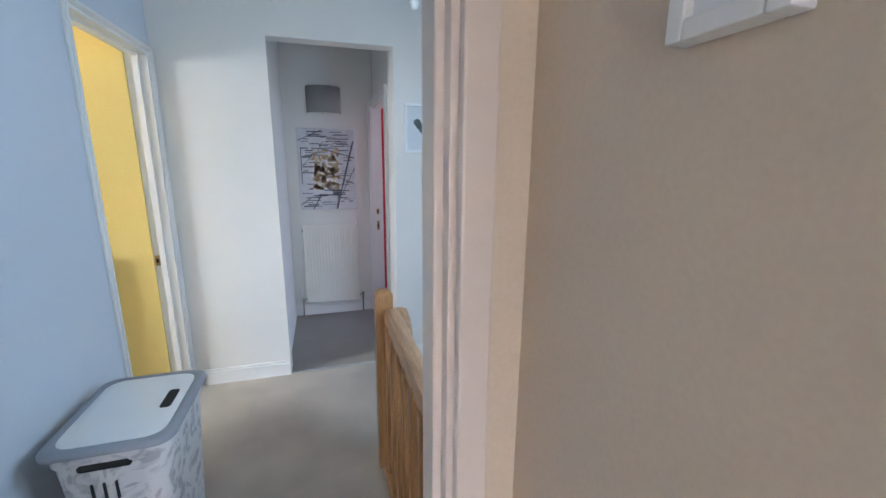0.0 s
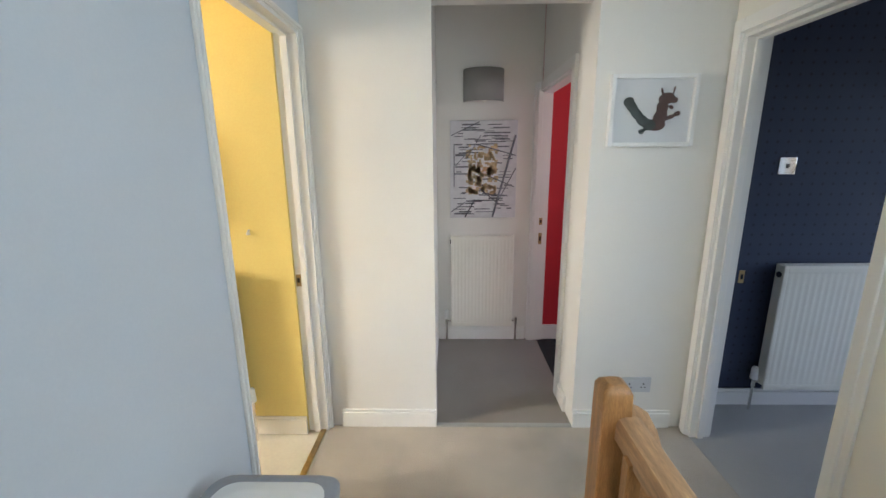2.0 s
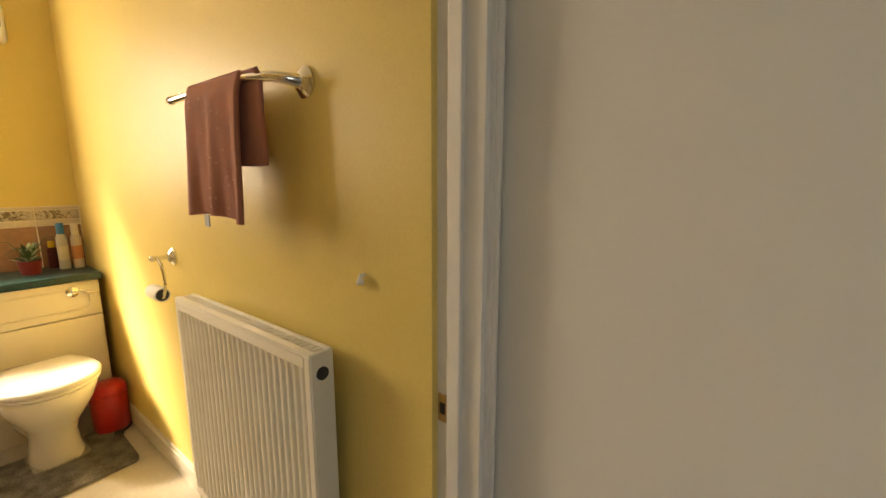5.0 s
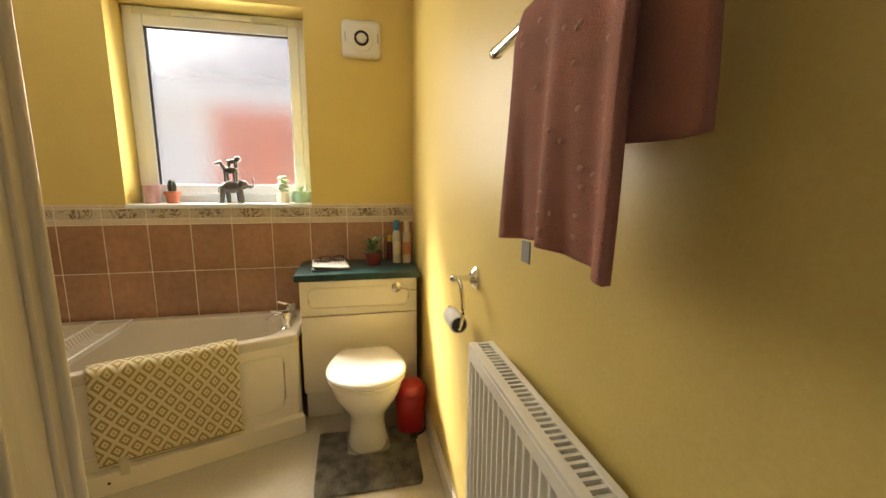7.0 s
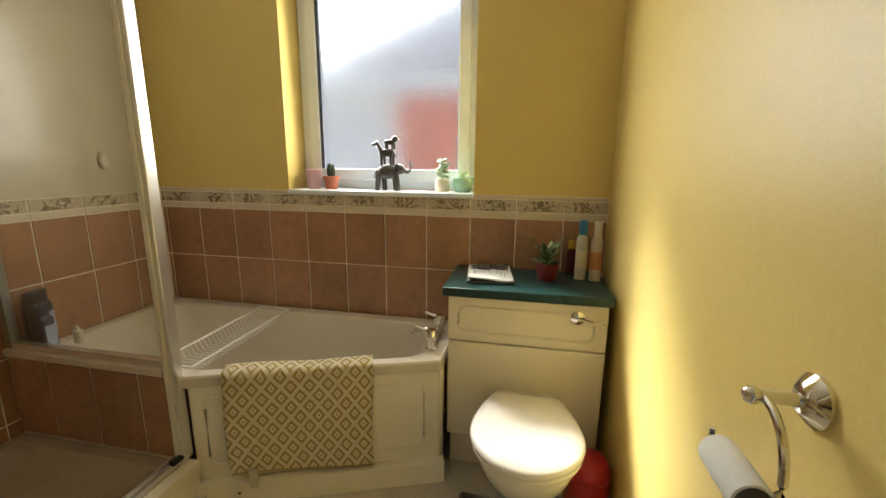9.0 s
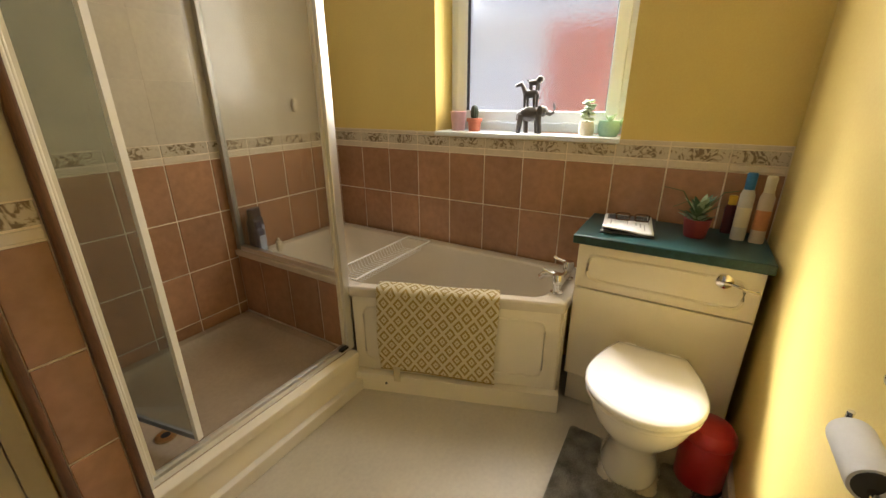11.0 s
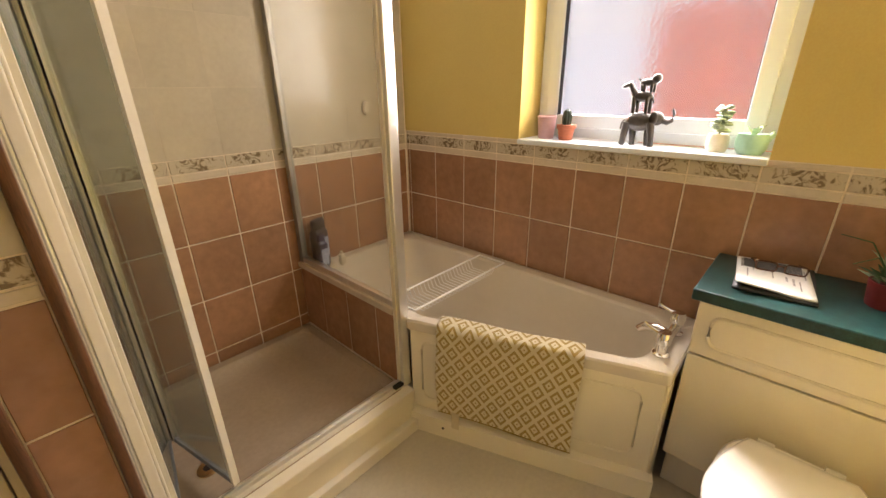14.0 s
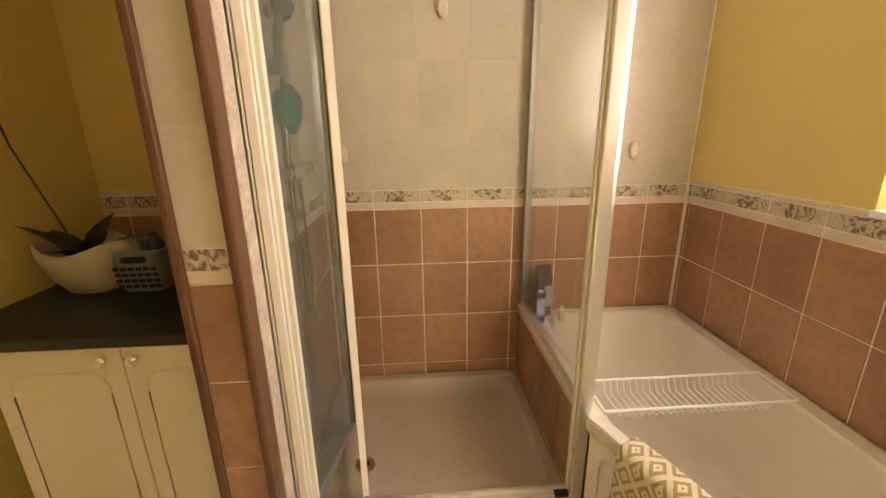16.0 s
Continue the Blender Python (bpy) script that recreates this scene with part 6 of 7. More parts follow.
def bath_taps():
    y, z = 2.018, RIM
    t = thing("bath_mixer_tap", (-3.02, y, z), "chrome lever bath mixer at the narrow end", "tap")
    for x in (-2.935, -3.105):
        part("pillar", lathe([(0.027, z), (0.027, z + 0.005), (0.018, z + 0.010), (0.017, z + 0.040), (0.024, z + 0.046), (0.025, z + 0.078), (0.020, z + 0.088), (0.001, z + 0.090)], 22, x, y + 0.012), CHROME, t)
        part("lever", tube([(x, y + 0.008, z + 0.078), (x, y - 0.016, z + 0.083), (x - 0.002, y - 0.042, z + 0.091), (x - 0.003, y - 0.056, z + 0.097)], [0.012, 0.007, 0.0065, 0.0085], 10), CHROME, t, "chrome lever")
    part("bridge", tube([(-2.935, y + 0.012, z + 0.030), (-3.105, y + 0.012, z + 0.030)], 0.017, 14), CHROME, t)
    part("spout", tube([(-3.02, y + 0.01, z + 0.032), (-3.02, y - 0.03, z + 0.046), (-3.02, y - 0.075, z + 0.036), (-3.02, y - 0.09, z + 0.018)], [0.019, 0.016, 0.014, 0.014], 14), CHROME, t)


bath_taps()


def bath_rack():
    t = thing("bath_rack", (-2.9, 1.12, RIM), "white coated wire rack lying across the bath", "bath rack")
    xa, xb = -2.575, -3.215
    for y in (1.035, 1.195):
        part("side_wire", rod((xa, y, RIM + 0.006), (xb, y, RIM + 0.006), 0.0045, seg=8), PLASTIC_WHITE, t)
    for k, x in enumerate((xa, xb)):
        part("end_wire", rod((x, 1.035, RIM + 0.006), (x, 1.195, RIM + 0.006), 0.004, seg=8), PLASTIC_WHITE, t)
    for i in range(22):
        x = xa - 0.07 - i * 0.0232
        part("cross_wire", tube([(x, 1.035, RIM + 0.006), (x, 1.055, RIM - 0.035), (x, 1.175, RIM - 0.035), (x, 1.195, RIM + 0.006)], 0.0022, 5), PLASTIC_WHITE, t, smooth=None)


bath_rack()


def bath_towel_mat():
    """A woven towel folded over the front rim, hanging down the panel."""
    t = thing("diamond_towel", (-2.7, 1.6, RIM), "mustard and cream diamond-weave towel over the bath edge", "towel")
    s0, s1 = 0.128, 0.668

    def f(u, v):
        s = s0 + (s1 - s0) * u
        total = 0.47
        d = v * total
        if d < 0.055:
            p, z = -0.055 + d, RIM + 0.010 + 0.003 * math.sin(8 * u)
        elif d < 0.075:
            a = (d - 0.055) / 0.020 * math.pi / 2
            p, z = 0.0 + 0.014 * math.sin(a), RIM - 0.004 + 0.014 * math.cos(a)
        else:
            p, z = 0.014 + 0.005 * math.sin(5 * u + 3 * v) + 0.006 * v, RIM - 0.004 - (d - 0.075)
        s += 0.012 * (v - 0.3) * (0.5 - u) + 0.004 * math.sin(7 * v)
        return on_panel(s, p, z - 0.014 * u * v)

    ob = part("cloth", sheet(f, 40, 48, (8.0, 5.6)), DIAMOND, t, "", 80)
    thicken(ob, 0.007)
    part("hem", tube([f(i / 20, 1.0) for i in range(21)], 0.005, 6), material("mustard_hem", (0.40, 0.27, 0.04), 0.95, fine=300, bump=0.5), t, "mustard hem")
    part("care_tag", panel_box(0.20, 0.232, 0.036, 0.039, 0.070, 0.150), COTTON, t, "white care label")


bath_towel_mat()

# ---------------------------------------------------------------- shower
TX0, TX1, TY0, TY1, TZ = -2.488, PX0 - 0.008, 0.432, 1.205, 0.200
tray = thing("shower_tray", (-2.0, 0.8, 0), "ivory shower tray, browned for shade, raised on a boxed plinth", "shower tray")
tq = [Vector(p) for p in ((TX0, TY0), (TX1, TY0), (TX1, TY1), (TX0, TY1))]
tl = lambda d, z, r=0.03: at_z(rounded(inset(tq, d), r, 6), z)
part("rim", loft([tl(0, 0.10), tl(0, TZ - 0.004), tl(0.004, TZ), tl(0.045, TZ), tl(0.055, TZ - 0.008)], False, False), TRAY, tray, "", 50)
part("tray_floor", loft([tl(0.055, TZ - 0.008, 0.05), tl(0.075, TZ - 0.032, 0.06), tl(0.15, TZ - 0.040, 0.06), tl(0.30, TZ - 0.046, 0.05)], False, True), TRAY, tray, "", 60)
part("drain", join(lathe([(0.001, TZ - 0.040), (0.036, TZ - 0.040), (0.034, TZ - 0.033), (0.020, TZ - 0.031), (0.001, TZ - 0.034)], 26, -1.785, 0.965)), BRASS, tray, "tarnished round drain")
part("drain_hole", lathe([(0.001, TZ - 0.032), (0.016, TZ - 0.0315), (0.001, TZ - 0.0305)], 18, -1.785, 0.965), BLACK, tray)
part("plinth_board", box(BF0.x + 0.006, TY1 - 0.005, 0.0, PX0 + 0.01, 1.238, TZ - 0.045, 0.002), CABINET, tray, "ivory plinth board")
part("plinth_cap", box(BF0.x + 0.006, TY1 - 0.02, TZ - 0.043, PX0 + 0.004, 1.246, TZ - 0.002, 0.005), CABINET, tray)
part("quadrant", box(BF0.x + 0.012, 1.238, 0.0, PX0 + 0.01, 1.268, 0.058, 0.004, 2), TRIM_WARM, tray, "ivory quadrant strip on the floor")

SH = 1.93
enc = thing("shower_enclosure", (-2.0, 1.18, TZ), "framed shower enclosure with its folding glass door open", "shower")
gx = -2.508
part("corner_post", join(box(gx - 0.020, 1.165, TZ + 0.0, gx + 0.022, 1.205, SH, 0.004), box(gx - 0.028, 1.172, RIM + 0.002, gx - 0.018, 1.196, SH, 0.002)), ALUMINIUM, enc, "bright aluminium corner post")
part("post_insert", box(gx + 0.0225, 1.172, TZ + 0.03, gx + 0.030, 1.190, SH, 0.002), FRAME_WHITE, enc, "off-white strip of the post")
part("wall_post", box(gx - 0.015, SHB + 0.012, 0.565, gx + 0.015, SHB + 0.045, SH, 0.003), ALU_DULL, enc, "aluminium wall channel")
part("bottom_rail", box(gx - 0.015, SHB + 0.045, 0.565, gx + 0.015, 1.165, 0.592, 0.003), ALUMINIUM, enc)
part("top_rail", boxes((gx - 0.015, SHB + 0.012, SH, gx + 0.022, 1.205, SH + 0.04), (gx + 0.022, 1.165, SH, PX0 - 0.004, 1.205, SH + 0.04), bevel=0.003), FRAME_WHITE, enc)
part("side_pane", box(gx - 0.003, SHB + 0.04, 0.585, gx + 0.003, 1.168, SH), GLASS_SHOWER, enc, "clear side glass with limescale haze")
part("threshold_track", join(box(gx + 0.02, 1.150, TZ, PX0 - 0.004, 1.200, TZ + 0.012, 0.002), box(gx + 0.02, 1.168, TZ + 0.011, PX0 - 0.004, 1.174, TZ + 0.026, 0.001), box(gx + 0.02, 1.188, TZ + 0.011, PX0 - 0.004, 1.200, TZ + 0.022, 0.001)), ALUMINIUM, enc, "aluminium threshold track")
part("door_stop", box(gx + 0.03, 1.192, TZ + 0.022, gx + 0.075, 1.214, TZ + 0.034, 0.002), BLACK, enc, "black rubber door stop")
jx = PX0 - 0.004
part("hinge_post", boxes((jx - 0.046, 1.178, TZ, jx - 0.020, 1.208, SH), (jx - 0.054, 1.183, TZ, jx - 0.046, 1.200, SH), bevel=0.004), FRAME_WHITE, enc, "off-white hinge jamb")
part("wall_channel", box(jx - 0.020, 1.165, TZ, jx, 1.196, SH, 0.003), ALUMINIUM, enc, "aluminium wall channel")
part("hinge_post_cover", box(jx - 0.019, 1.196, TZ - 0.02, jx - 0.013, 1.212, SH, 0.002), ALUMINIUM, enc, "aluminium cover strip")


def door_leaf(a, b, edge_first, edge_last, nm):
    """One glass leaf of the folding door between two plan points, with slim edge profiles."""
    a, b = Vector(a), Vector(b)
    d = (b - a).normalized()
    nrm = Vector((-d.y, d.x))

    def slab(s0, s1, t, z0, z1):
        p, q = a + d * s0, a + d * s1
        lo = [p - nrm * t, q - nrm * t, q + nrm * t, p + nrm * t]
        return loft([[(v.x, v.y, z0) for v in lo], [(v.x, v.y, z1) for v in lo]], True)

    ln = (b - a).length
    leaf_ob = part(nm, slab(0.014, ln - 0.014, 0.0025, TZ + 0.04, SH - 0.01), GLASS_SHOWER_GREEN, enc, "etched glass folding door leaf", None)
    part("leaf_profile", slab(0.0, 0.016, edge_first[1], TZ + 0.028, SH), edge_first[0], leaf_ob)
    part("leaf_profile", slab(ln - 0.016, ln, edge_last[1], TZ + 0.028, SH), edge_last[0], leaf_ob)
    part("leaf_bottom_seal", slab(0.01, ln - 0.01, 0.006, TZ + 0.022, TZ + 0.042), PLASTIC_GREY, leaf_ob, "grey bottom seal")


door_leaf((jx - 0.056, 1.184), (-1.722, 0.81), (FRAME_WHITE, 0.010), (ALUMINIUM, 0.008), "door_leaf")
door_leaf((-1.738, 0.81), (-1.815, 1.165), (ALUMINIUM, 0.009), (FRAME_WHITE, 0.010), "door_leaf")


def shower_riser():
    x, y = PX0 - 0.004, 0.97
    t = thing("shower_mixer", (x, y, 1.1), "shower riser rail with mixer valve on the partition", "shower")
    part("riser_rail", rod((x - 0.035, y, 1.14), (x - 0.035, y, 1.88), 0.009), CHROME, t)
    for z in (1.16, 1.86):
        part("rail_bracket", join(rod((x, y, z), (x - 0.042, y, z), 0.011), rod((x, y, z), (x - 0.008, y, z), 0.020)), CHROME, t)
    part("mixer_body", join(box(x - 0.048, y - 0.21, 1.235, x - 0.006, y + 0.01, 1.285, 0.012), rod((x - 0.028, y - 0.245, 1.26), (x - 0.028, y - 0.21, 1.26), 0.022), rod((x - 0.028, y + 0.01, 1.26), (x - 0.028, y + 0.045, 1.26), 0.022)), CHROME, t)
    part("slider", box(x - 0.055, y - 0.035, 1.53, x - 0.020, y + 0.045, 1.575, 0.008), PLASTIC_GREY, t, "grey handset slider")
    part("handset", join(tube([(x - 0.045, y + 0.03, 1.55), (x - 0.046, y + 0.01, 1.63), (x - 0.046, y - 0.02, 1.69)], [0.012, 0.013, 0.016], 10),
         move(lathe([(0.001, 0), (0.040, 0.004), (0.043, 0.016), (0.026, 0.026), (0.001, 0.028)], 22), Matrix.Translation((x - 0.046, y - 0.045, 1.70)) @ pose(0, 0, 0, -50, 0, 0))), PLASTIC_GREY, t, "grey and chrome handset")
    part("hose", tube([(x - 0.028, y - 0.10, 1.235), (x - 0.03, y - 0.13, 0.92), (x - 0.032, y - 0.08, 0.74), (x - 0.032, y - 0.01, 0.86), (x - 0.034, y + 0.03, 1.3), (x - 0.045, y + 0.035, 1.54)], 0.0075, 8), CHROME, t, "flexible chrome hose")
    c = Vector((x - 0.046, y - 0.012, 1.445))
    s = thing("bath_puff", c, "teal net bath puff hanging from the riser rail", "bath puff")
    bm = egg(c, 0.040, 0.068, 0.066, 26)
    for v in bm.verts:
        v.co = c + (v.co - c) * (1 + 0.16 * noise.noise(v.co * 38))
    part("netting", bm, TEAL, s, "", 80)
    part("cord", tube([c + Vector((0, 0, 0.06)), c + Vector((0.002, -0.005, 0.10)), c + Vector((0.002, -0.01, 0.125))], 0.002, 5), TEAL, s)


shower_riser()


def soap_dish(x, z, name, label, hang=True):
    t = thing(name, (x, SHB + 0.012, z), label, "soap holder")
    y0 = SHB + 0.011
    part("back_plate", move(lathe([(0.001, 0), (0.030, 0), (0.030, 0.006), (0.022, 0.014), (0.001, 0.016)], 26, sx=0.72, sy=1.25), Matrix.Translation((x, y0, z)) @ pose(0, 0, 0, -90, 0, 0)), TILE_TRIM, t)
    if hang:
        part("hook", tube([(x, y0 + 0.014, z - 0.01), (x, y0 + 0.034, z - 0.022), (x, y0 + 0.036, z - 0.045), (x, y0 + 0.022, z - 0.052)], [0.006, 0.006, 0.005, 0.004], 8), CHROME, t)


soap_dish(-1.70, 1.29, "robe_hook", "oval ivory and chrome hook on the shower tiles")
soap_dish(-2.985, 1.285, "ivory_fitting", "oval ivory fitting on the tiles over the bath", False)
soap_dish(-2.135, 1.845, "tile_fitting", "oval ivory fitting high on the shower tiles", False)


def bottle(name, x, y, z, w, d, h, mat, label, turn=0.0, lab=LABEL_BLUE):
    t = thing(name, (x, y, z), label, "toiletry bottle")
    m = Matrix.Translation((x, y, z)) @ pose(0, 0, 0, 0, 0, turn)
    q = [Vector(p) for p in ((-w / 2, -d / 2), (w / 2, -d / 2), (w / 2, d / 2), (-w / 2, d / 2))]
    lp = lambda e, zz: at_z(rounded(inset(q, e), d * 0.4, 5), zz)
    part("body", move(loft([lp(0.004, 0), lp(0, 0.006), lp(0, h * 0.74), lp(0.008, h * 0.80), lp(d * 0.28, h * 0.82)], True), m), mat, t)
    part("cap", move(loft([lp(0.008, h * 0.815), lp(0.008, h * 0.98), lp(0.012, h)], True), m), mat, t)
    part("label", move(box(-w * 0.36, d / 2 - 0.001, h * 0.2, w * 0.36, d / 2 + 0.001, h * 0.62), m), lab, t, "pale printed label")
    return t


bottle("shampoo_bottle", -2.585, 0.49, RIM + 0.002, 0.095, 0.055, 0.25, PLASTIC_DARK, "dark shampoo bottle on the bath corner", 20)
bottle("shower_gel", -2.55, 0.565, RIM + 0.002, 0.055, 0.038, 0.20, material("navy_plastic", (0.02, 0.025, 0.07), 0.3, fine=60, bump=0.0), "navy shower gel bottle with a pale label", 10)
bottle("small_bottle", -2.66, 0.56, RIM + 0.002, 0.03, 0.03, 0.075, COTTON, "small cream bottle on the bath corner", 0, COTTON)
solid("bath_ledge", boxes((-2.512, 0.432, 0.535, -2.478, 1.165, 0.566), bevel=0.006), TILE_TRIM, "ivory tile trim capping the low wall beside the bath", "tile trim", smooth=40)

# ---------------------------------------------------------------- alcove cabinet
AX0, AX1, AYF, ATOP = PX1 + 0.004, -0.80, 1.165, 0.816
vanity = thing("alcove_cabinet", (-1.1, 0.9, 0), "ivory two-door cabinet in the alcove beside the shower", "cabinet")
part("body", box(AX0, SHB + 0.012, 0.09, AX1, AYF - 0.02, ATOP, 0.002), CABINET, vanity)
part("plinth", box(AX0, SHB + 0.012, 0, AX1, AYF - 0.06, 0.09), CABINET, vanity)
gap_x = -1.168
for x0, x1, knob_x in ((AX0, gap_x - 0.0015, gap_x - 0.04), (gap_x + 0.0015, AX1 - 0.002, gap_x + 0.045)):
    dr = part("cabinet_door", box(x0, AYF - 0.02, 0.095, x1, AYF, ATOP - 0.006, 0.004), CABINET, vanity)
    q = [Vector(p) for p in ((x0 + 0.05, 0.15), (x1 - 0.05, 0.15), (x1 - 0.05, 0.735), (x0 + 0.05, 0.735))]
    part("moulding", tube([(p.x, AYF, p.y) for p in rounded(q, 0.07, 8)], 0.0035, 6, True), CABINET, dr)
    part("knob", move(lathe([(0.001, 0), (0.008, 0), (0.007, 0.012), (0.016, 0.018), (0.018, 0.026), (0.012, 0.032), (0.001, 0.033)], 22), Matrix.Translation((knob_x, AYF, 0.778)) @ pose(0, 0, 0, -90, 0, 0)), CHROME, dr, "round chrome knob")
tagged(new("worktop_black", to_mesh("worktop_black", box(AX0, SHB + 0.012, ATOP, BX - 0.004, AYF + 0.02, ATOP + 0.034, 0.006, 3), WORKTOP_BLACK, 40)), "black laminate worktop in the alcove", "worktop")
AZ = ATOP + 0.034


def crumpled_bag():
    cx_, cy_ = -0.86, 0.80
    t = thing("fabric_bowl", (cx_, cy_, AZ), "cream crumpled fabric basket on the black worktop", "basket")
    loops = []
    for r, z in ((0.06, 0.0), (0.085, 0.008), (0.115, 0.06), (0.145, 0.12), (0.155, 0.165), (0.148, 0.172), (0.138, 0.15), (0.09, 0.09)):
        lp = []
        for k in range(32):
            a = k * math.tau / 32
            kk = 1 + 0.09 * noise.noise(Vector((math.cos(a) * 2.2, math.sin(a) * 2.2, z * 9)))
            lp.append((cx_ + r * kk * math.cos(a), cy_ + 0.75 * r * kk * math.sin(a), AZ + z + (0.018 * math.sin(3 * a) if z > 0.1 else 0)))
        loops.append(lp)
    part("cloth", loft(loops, True, True), COTTON, t, "", 80)


crumpled_bag()


def orchid():
    cx_, cy_ = -0.845, 0.80
    t = thing("orchid", (cx_, cy_, AZ + 0.09), "orchid with dark strap leaves and one dark flower", "plant")
    part("pot", lathe(pot_profile(0.045, 0.055, 0.05, AZ + 0.088), 24, cx_, cy_), TERRACOTTA, t)
    for ang, ln, rise in ((200, 0.20, 0.05), (330, 0.24, 0.06), (150, 0.20, 0.09), (20, 0.16, 0.10), (260, 0.15, 0.10), (95, 0.18, 0.05)):
        a = radians(ang)
        part("leaf", leaf((cx_, cy_, AZ + 0.11), (cx_ + ln * math.cos(a), cy_ + ln * math.sin(a), AZ + 0.17 + rise * 1.3), 0.038, 0.05), LEAF_DARK, t, "", 80)
    part("flower_stem", tube([(cx_, cy_, AZ + 0.1), (cx_ + 0.05, cy_ + 0.02, AZ + 0.3), (cx_ + 0.11, cy_ + 0.03, AZ + 0.5), (cx_ + 0.12, cy_ + 0.04, AZ + 0.62)], 0.003, 6), LEAF_DARK, t)
    for i in range(5):
        a = i * math.tau / 5
        part("petal", egg((cx_ + 0.12 + 0.018 * math.cos(a), cy_ + 0.05, AZ + 0.63 + 0.018 * math.sin(a)), 0.018, 0.005, 0.015, 10), material("dark_maroon_petal", (0.05, 0.008, 0.012), 0.6), t)


orchid()


def grey_basket():
    x0, x1, y0, y1 = -1.13, -0.955, 0.66, 0.86
    t = thing("storage_basket", (-1.04, 0.76, AZ), "grey slotted plastic basket with dark bottles", "basket")
    q = [Vector(p) for p in ((x0, y0), (x1, y0), (x1, y1), (x0, y1))]
    lp = lambda d, z: at_z(rounded(inset(q, d), 0.025, 4), AZ + z)
    part("body", loft([lp(0.02, 0), lp(0.016, 0.01), lp(0.0, 0.145), lp(-0.006, 0.15), lp(-0.004, 0.155), lp(0.008, 0.15), lp(0.022, 0.02)], True, True), BASKET_GREY, t, "", 50)
    part("handle_slot", box(-1.085, y1 - 0.003, AZ + 0.112, -1.005, y1 + 0.006, AZ + 0.132, 0.008), BLACK, t)
    for r_ in range(4):
        for i in range(6):
            part("slot", box(-1.112 + i * 0.025, y1 - 0.014 + r_ * 0.0035, AZ + 0.018 + r_ * 0.022, -1.096 + i * 0.025, y1 - 0.008 + r_ * 0.0035, AZ + 0.028 + r_ * 0.022), BLACK, t)
    b = thing("dark_bottle", (-1.05, 0.74, AZ + 0.025), "dark bottle standing in the grey basket", "toiletry bottle")
    part("body", lathe([(0.001, AZ + 0.026), (0.028, AZ + 0.026), (0.03, AZ + 0.15), (0.015, AZ + 0.175), (0.001, AZ + 0.175)], 20, -1.05, 0.74), PLASTIC_DARK, b)
    part("cap", lathe([(0.013, AZ + 0.172), (0.014, AZ + 0.195), (0.001, AZ + 0.196)], 16, -1.05, 0.74), PLASTIC_DARK, b)


grey_basket()

# ---------------------------------------------------------------- outside the window
# ground out of view, kept pale to throw sunlight onto the house
solid("ground", box(-60, -40, -3.2, -3.75, 45, -3.0), GROUND_PALE, "unseen ground below the window, pale to bounce sunlight", "ground")
sky_glow = bpy.data.materials.new("bright_hazy_sky")
sky_glow.use_nodes = True
sky_glow.node_tree.nodes["Principled BSDF"].inputs["Emission Color"].default_value = (0.93, 0.96, 1.0, 1)
sky_glow.node_tree.nodes["Principled BSDF"].inputs["Emission Strength"].default_value = 2.5
solid("backdrop", box(-66, -70, -3.0, -65.5, 75, 60), sky_glow, "bright hazy white sky", "sky")
house = thing("neighbour_house", (-12, 2, -3), "neighbouring house with slate roof, white eaves and red brick", "house")
part("wall", boxes((-14.0, -9.0, -3.0, -9.5, -0.15, 2.62)), RENDER_WHITE, house, "white rendered wall")
part("wall", boxes((-14.0, -0.15, -3.0, -9.3, 12.0, 2.62)), BRICK_RED, house, "red brick wall")
part("fascia", box(-9.6, -9.2, 2.62, -9.1, 12.2, 3.1, 0.02), RENDER_WHITE, house, "white fascia board")
rf = bmesh.new()
vs = [rf.verts.new(p) for p in ((-9.1, -2.3, 3.05), (-9.1, 12.2, 3.05), (-13.0, 12.2, 6.9), (-13.0, 2.9, 6.9))]
rf.faces.new(vs)
thicken(part("roof", rf, ROOF_SLATE, house, "grey slate roof", None), 0.12)
part("chimney", box(-12.6, 6.0, 4.5, -12.0, 6.8, 7.0, 0.02), BRICK_RED, house, "brick chimney")

# ---------------------------------------------------------------- wall tiles, one by one
TW, THH, GAP = 0.2105, 0.263, 0.0062


def tile_mesh(w, h, mat, t=0.009, axis="x"):
    """A ceramic tile with eased edges, centred, facing +X or +Y."""
    e = min(0.0016, abs(t) * 0.4) * (1 if t > 0 else -1)
    bm = bmesh.new()
    ring = lambda d, o: [((o, a, b) if axis == "x" else (a, o, b)) for a, b in ((-w / 2 + d, -h / 2 + d), (w / 2 - d, -h / 2 + d), (w / 2 - d, h / 2 - d), (-w / 2 + d, h / 2 - d))]
    lo = [[bm.verts.new(p) for p in ring(d, o)] for d, o in ((0, 0), (0, t - e), (abs(e), t))]
    for a, b in zip(lo, lo[1:]):
        for k in range(4):
            bm.faces.new((a[k], a[(k + 1) % 4], b[(k + 1) % 4], b[k]))
    bm.faces.new(lo[-1])
    bmesh.ops.recalc_face_normals(bm, faces=bm.faces)
    return to_mesh("tile", bm, mat)


MESHES = {}


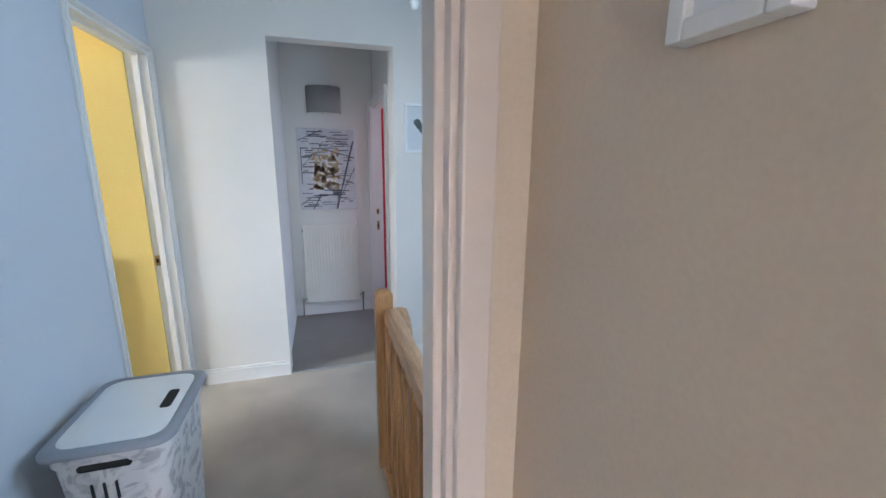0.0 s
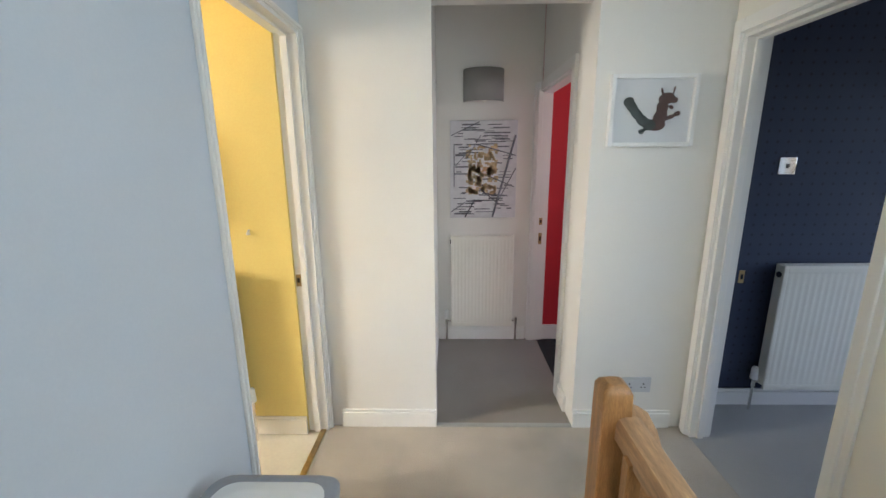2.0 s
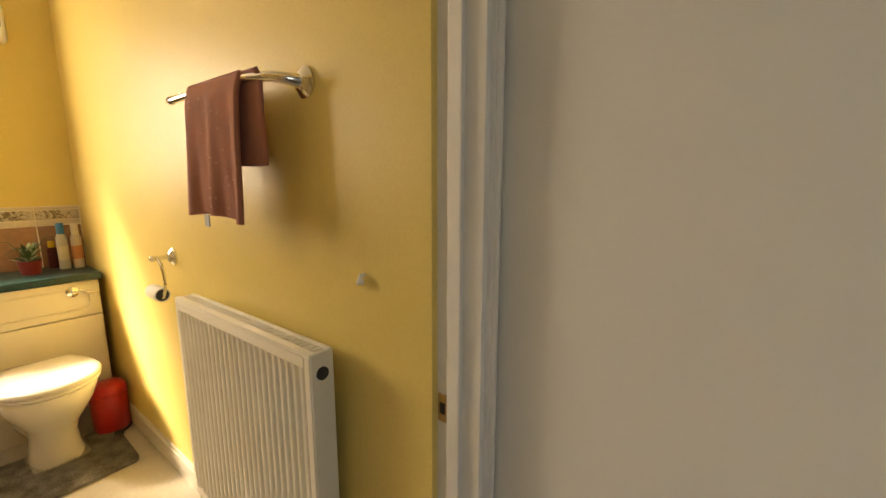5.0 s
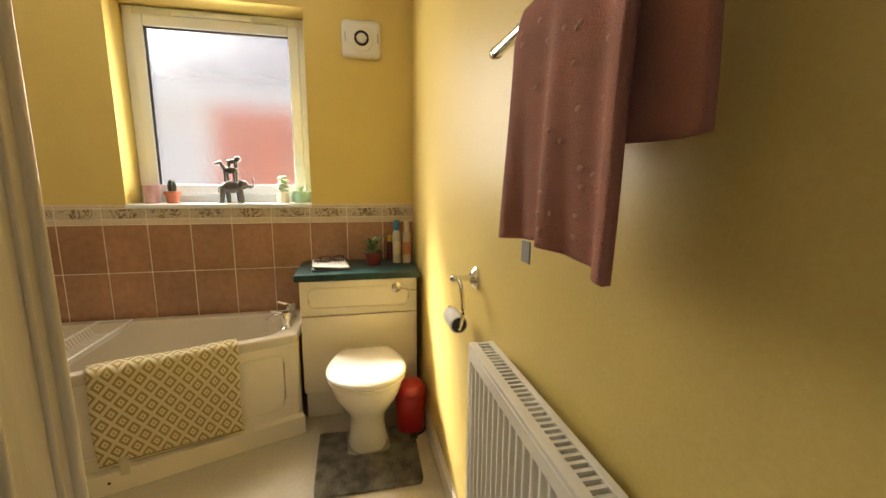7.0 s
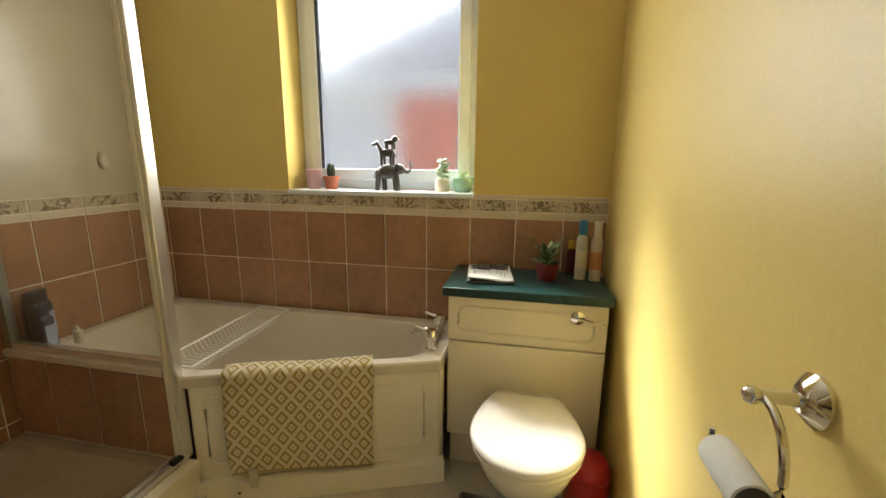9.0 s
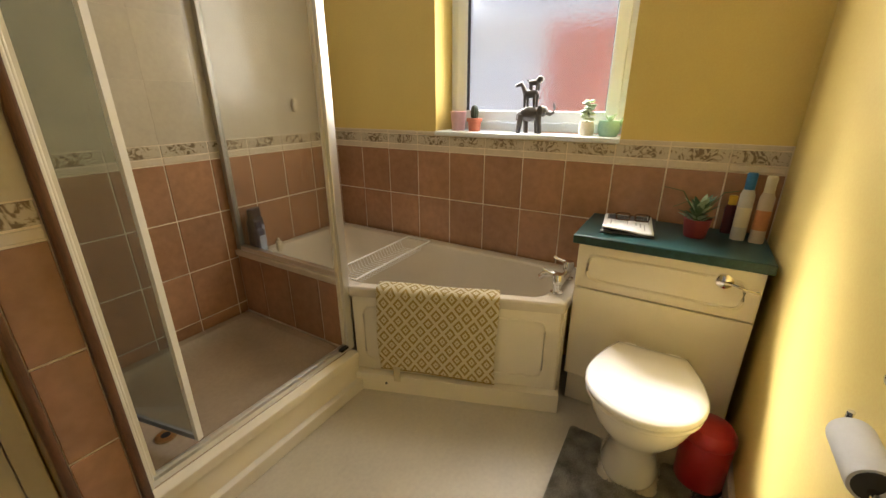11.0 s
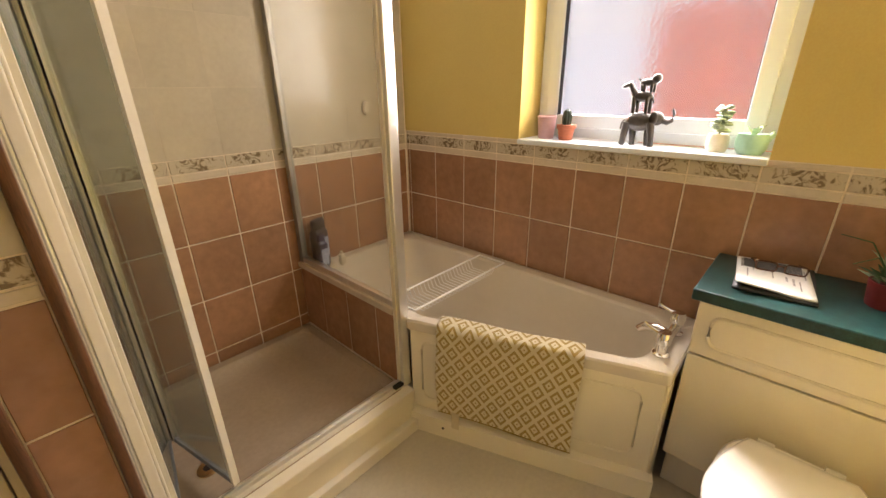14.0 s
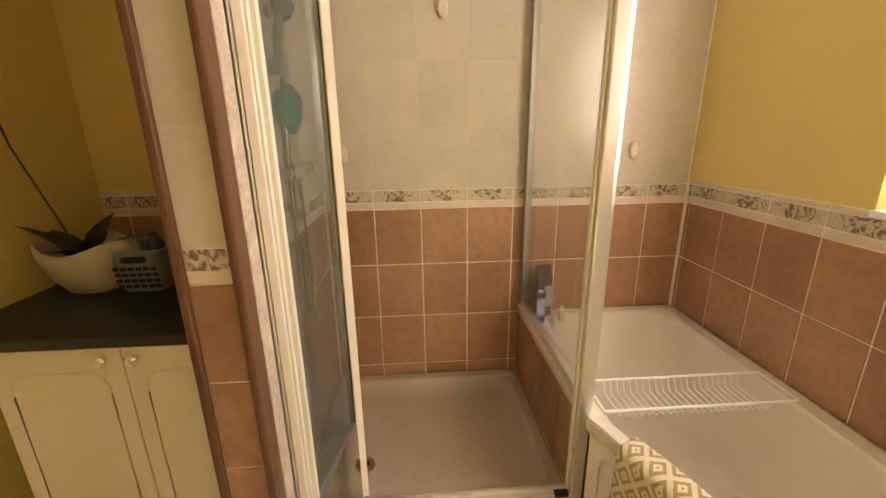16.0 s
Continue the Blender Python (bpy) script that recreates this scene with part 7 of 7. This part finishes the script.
def lay(parent, axis, face, sign, a0, a1, z0, z1, mat, name="tile", origin=None, pitch=TW, zorigin=None, zpitch=THH):
    """Lays tiles on a wall between a0..a1 and z0..z1, on a running grid, cut at the edges."""
    origin = a0 if origin is None else origin
    zorigin = z0 if zorigin is None else zorigin
    i = math.floor((a0 - origin) / pitch + 1e-6)
    while origin + i * pitch < a1 - 1e-4:
        u0, u1 = max(a0, origin + i * pitch), min(a1, origin + (i + 1) * pitch)
        j = math.floor((z0 - zorigin) / zpitch + 1e-6)
        while zorigin + j * zpitch < z1 - 1e-4:
            v0, v1 = max(z0, zorigin + j * zpitch), min(z1, zorigin + (j + 1) * zpitch)
            g = 0.0006 if mat is TILE_CREAM else GAP
            w, h = u1 - u0 - g, v1 - v0 - g
            if w > 0.006 and h > 0.006:
                key = (round(w, 4), round(h, 4), mat.name, axis, sign)
                if key not in MESHES:
                    MESHES[key] = tile_mesh(w, h, mat, (0.0007 if mat is TILE_CREAM else 0.0034) * sign, axis)
                ob = new(name, MESHES[key])
                ob.parent = parent
                ca, cz = (u0 + u1) / 2, (v0 + v1) / 2
                ob.location = (face, ca, cz) if axis == "x" else (ca, face, cz)
            j += 1
        i += 1


ZB = 1.044            # top of the brown tiles
S0, S1, B1, C1 = ZB, ZB + 0.030, ZB + 0.086, ZB + 0.106


def dado(parent, axis, face, sign, a0, a1, origin, z0, cream_to=None, ledge=True):
    lay(parent, axis, face, sign, a0, a1, z0, ZB, TILE_BROWN, "tile", origin, TW, ZB - 6 * THH)
    lay(parent, axis, face, sign, a0, a1, S0, S1, TILE_TRIM, "trim_tile", origin, TW, S0, S1 - S0)
    lay(parent, axis, face, sign, a0, a1, S1, B1, BORDER, "border_tile", origin, TW, S1, B1 - S1)
    if ledge:
        lay(parent, axis, face, sign, a0, a1, B1, C1, TILE_TRIM, "trim_tile", origin, TW, B1, C1 - B1)
    if cream_to:
        lay(parent, axis, face, sign, a0, a1, B1, cream_to, TILE_CREAM, "tile", origin, TW, B1, THH)


bed_w = solid("tile_bed_window", box(WIN, SHB, 0.48, WIN + 0.003, RAD, C1), GROUT, "terracotta tile dado with scroll border under the window", "wall tiles")
dado(bed_w, "x", WIN + 0.003, 1, SHB + 0.012, RAD - 0.002, 1.295, RIM - 0.02)
bed_s = solid("tile_bed_shower", boxes((WIN + 0.003, SHB, 0.12, PX0, SHB + 0.003, TOP - 0.002)), GROUT, "cream and terracotta shower wall tiles with scroll border", "wall tiles")
dado(bed_s, "y", SHB + 0.003, 1, WIN + 0.012, PX0, -2.238, TZ - 0.01, TOP - 0.004, False)
bed_a = solid("tile_bed_alcove", boxes((PX1, SHB, ATOP, BX, SHB + 0.003, C1)), GROUT, "terracotta splashback tiles with scroll border", "wall tiles")
dado(bed_a, "y", SHB + 0.003, 1, PX1, BX, -2.238, AZ)
knee = solid("wall_shower_knee", boxes((-2.510, 0.432, 0.0, -2.492, 1.165, 0.534)), GROUT, "low tiled wall between shower and bath", "wall tiles")
lay(knee, "x", -2.492, 1, 0.436, 1.160, TZ + 0.004, 0.532, TILE_BROWN, "tile", 0.62, 0.2105, TZ + 0.004, 0.40)
bed_p = solid("tile_bed_partition", boxes((PX0 - 0.003, SHB + 0.012, 0.12, PX0, PY - 0.11, TOP - 0.002)), GROUT, "cream and terracotta tiles on the shower side of the partition", "wall tiles")
dado(bed_p, "x", PX0 - 0.003, -1, SHB + 0.014, PY - 0.115, 0.5, TZ - 0.01, TOP - 0.004, False)
bed_e = solid("tile_bed_pillar", boxes((PX0 + 0.008, PY, 0.0, PX1 - 0.008, PY + 0.003, TOP - 0.002)), GROUT, "narrow column of tiles on the partition's end", "wall tiles")
dado(bed_e, "y", PY + 0.003, 1, PX0 + 0.010, PX1 - 0.010, PX0 + 0.010, 0.002, TOP - 0.004, False)
for i, (x0, x1) in enumerate(((PX0 - 0.012, PX0 + 0.010), (PX1 - 0.010, PX1 + 0.012))):
    solid("trim_pillar_%d" % (i + 1), boxes((x0, PY - 0.045, 0, x1, PY + 0.020, TOP - 0.001), bevel=0.006), WOOD_BROWN, "dark brown wooden corner trim of the partition", "trim", smooth=40)

solid("trim_shower_jamb", boxes((PX0 - 0.014, 1.212, 0.0, PX0 - 0.001, 1.272, TOP - 0.001), bevel=0.004), JAMB_BEIGE, "grubby beige jamb strip between the trim and the shower post", "trim", smooth=40)
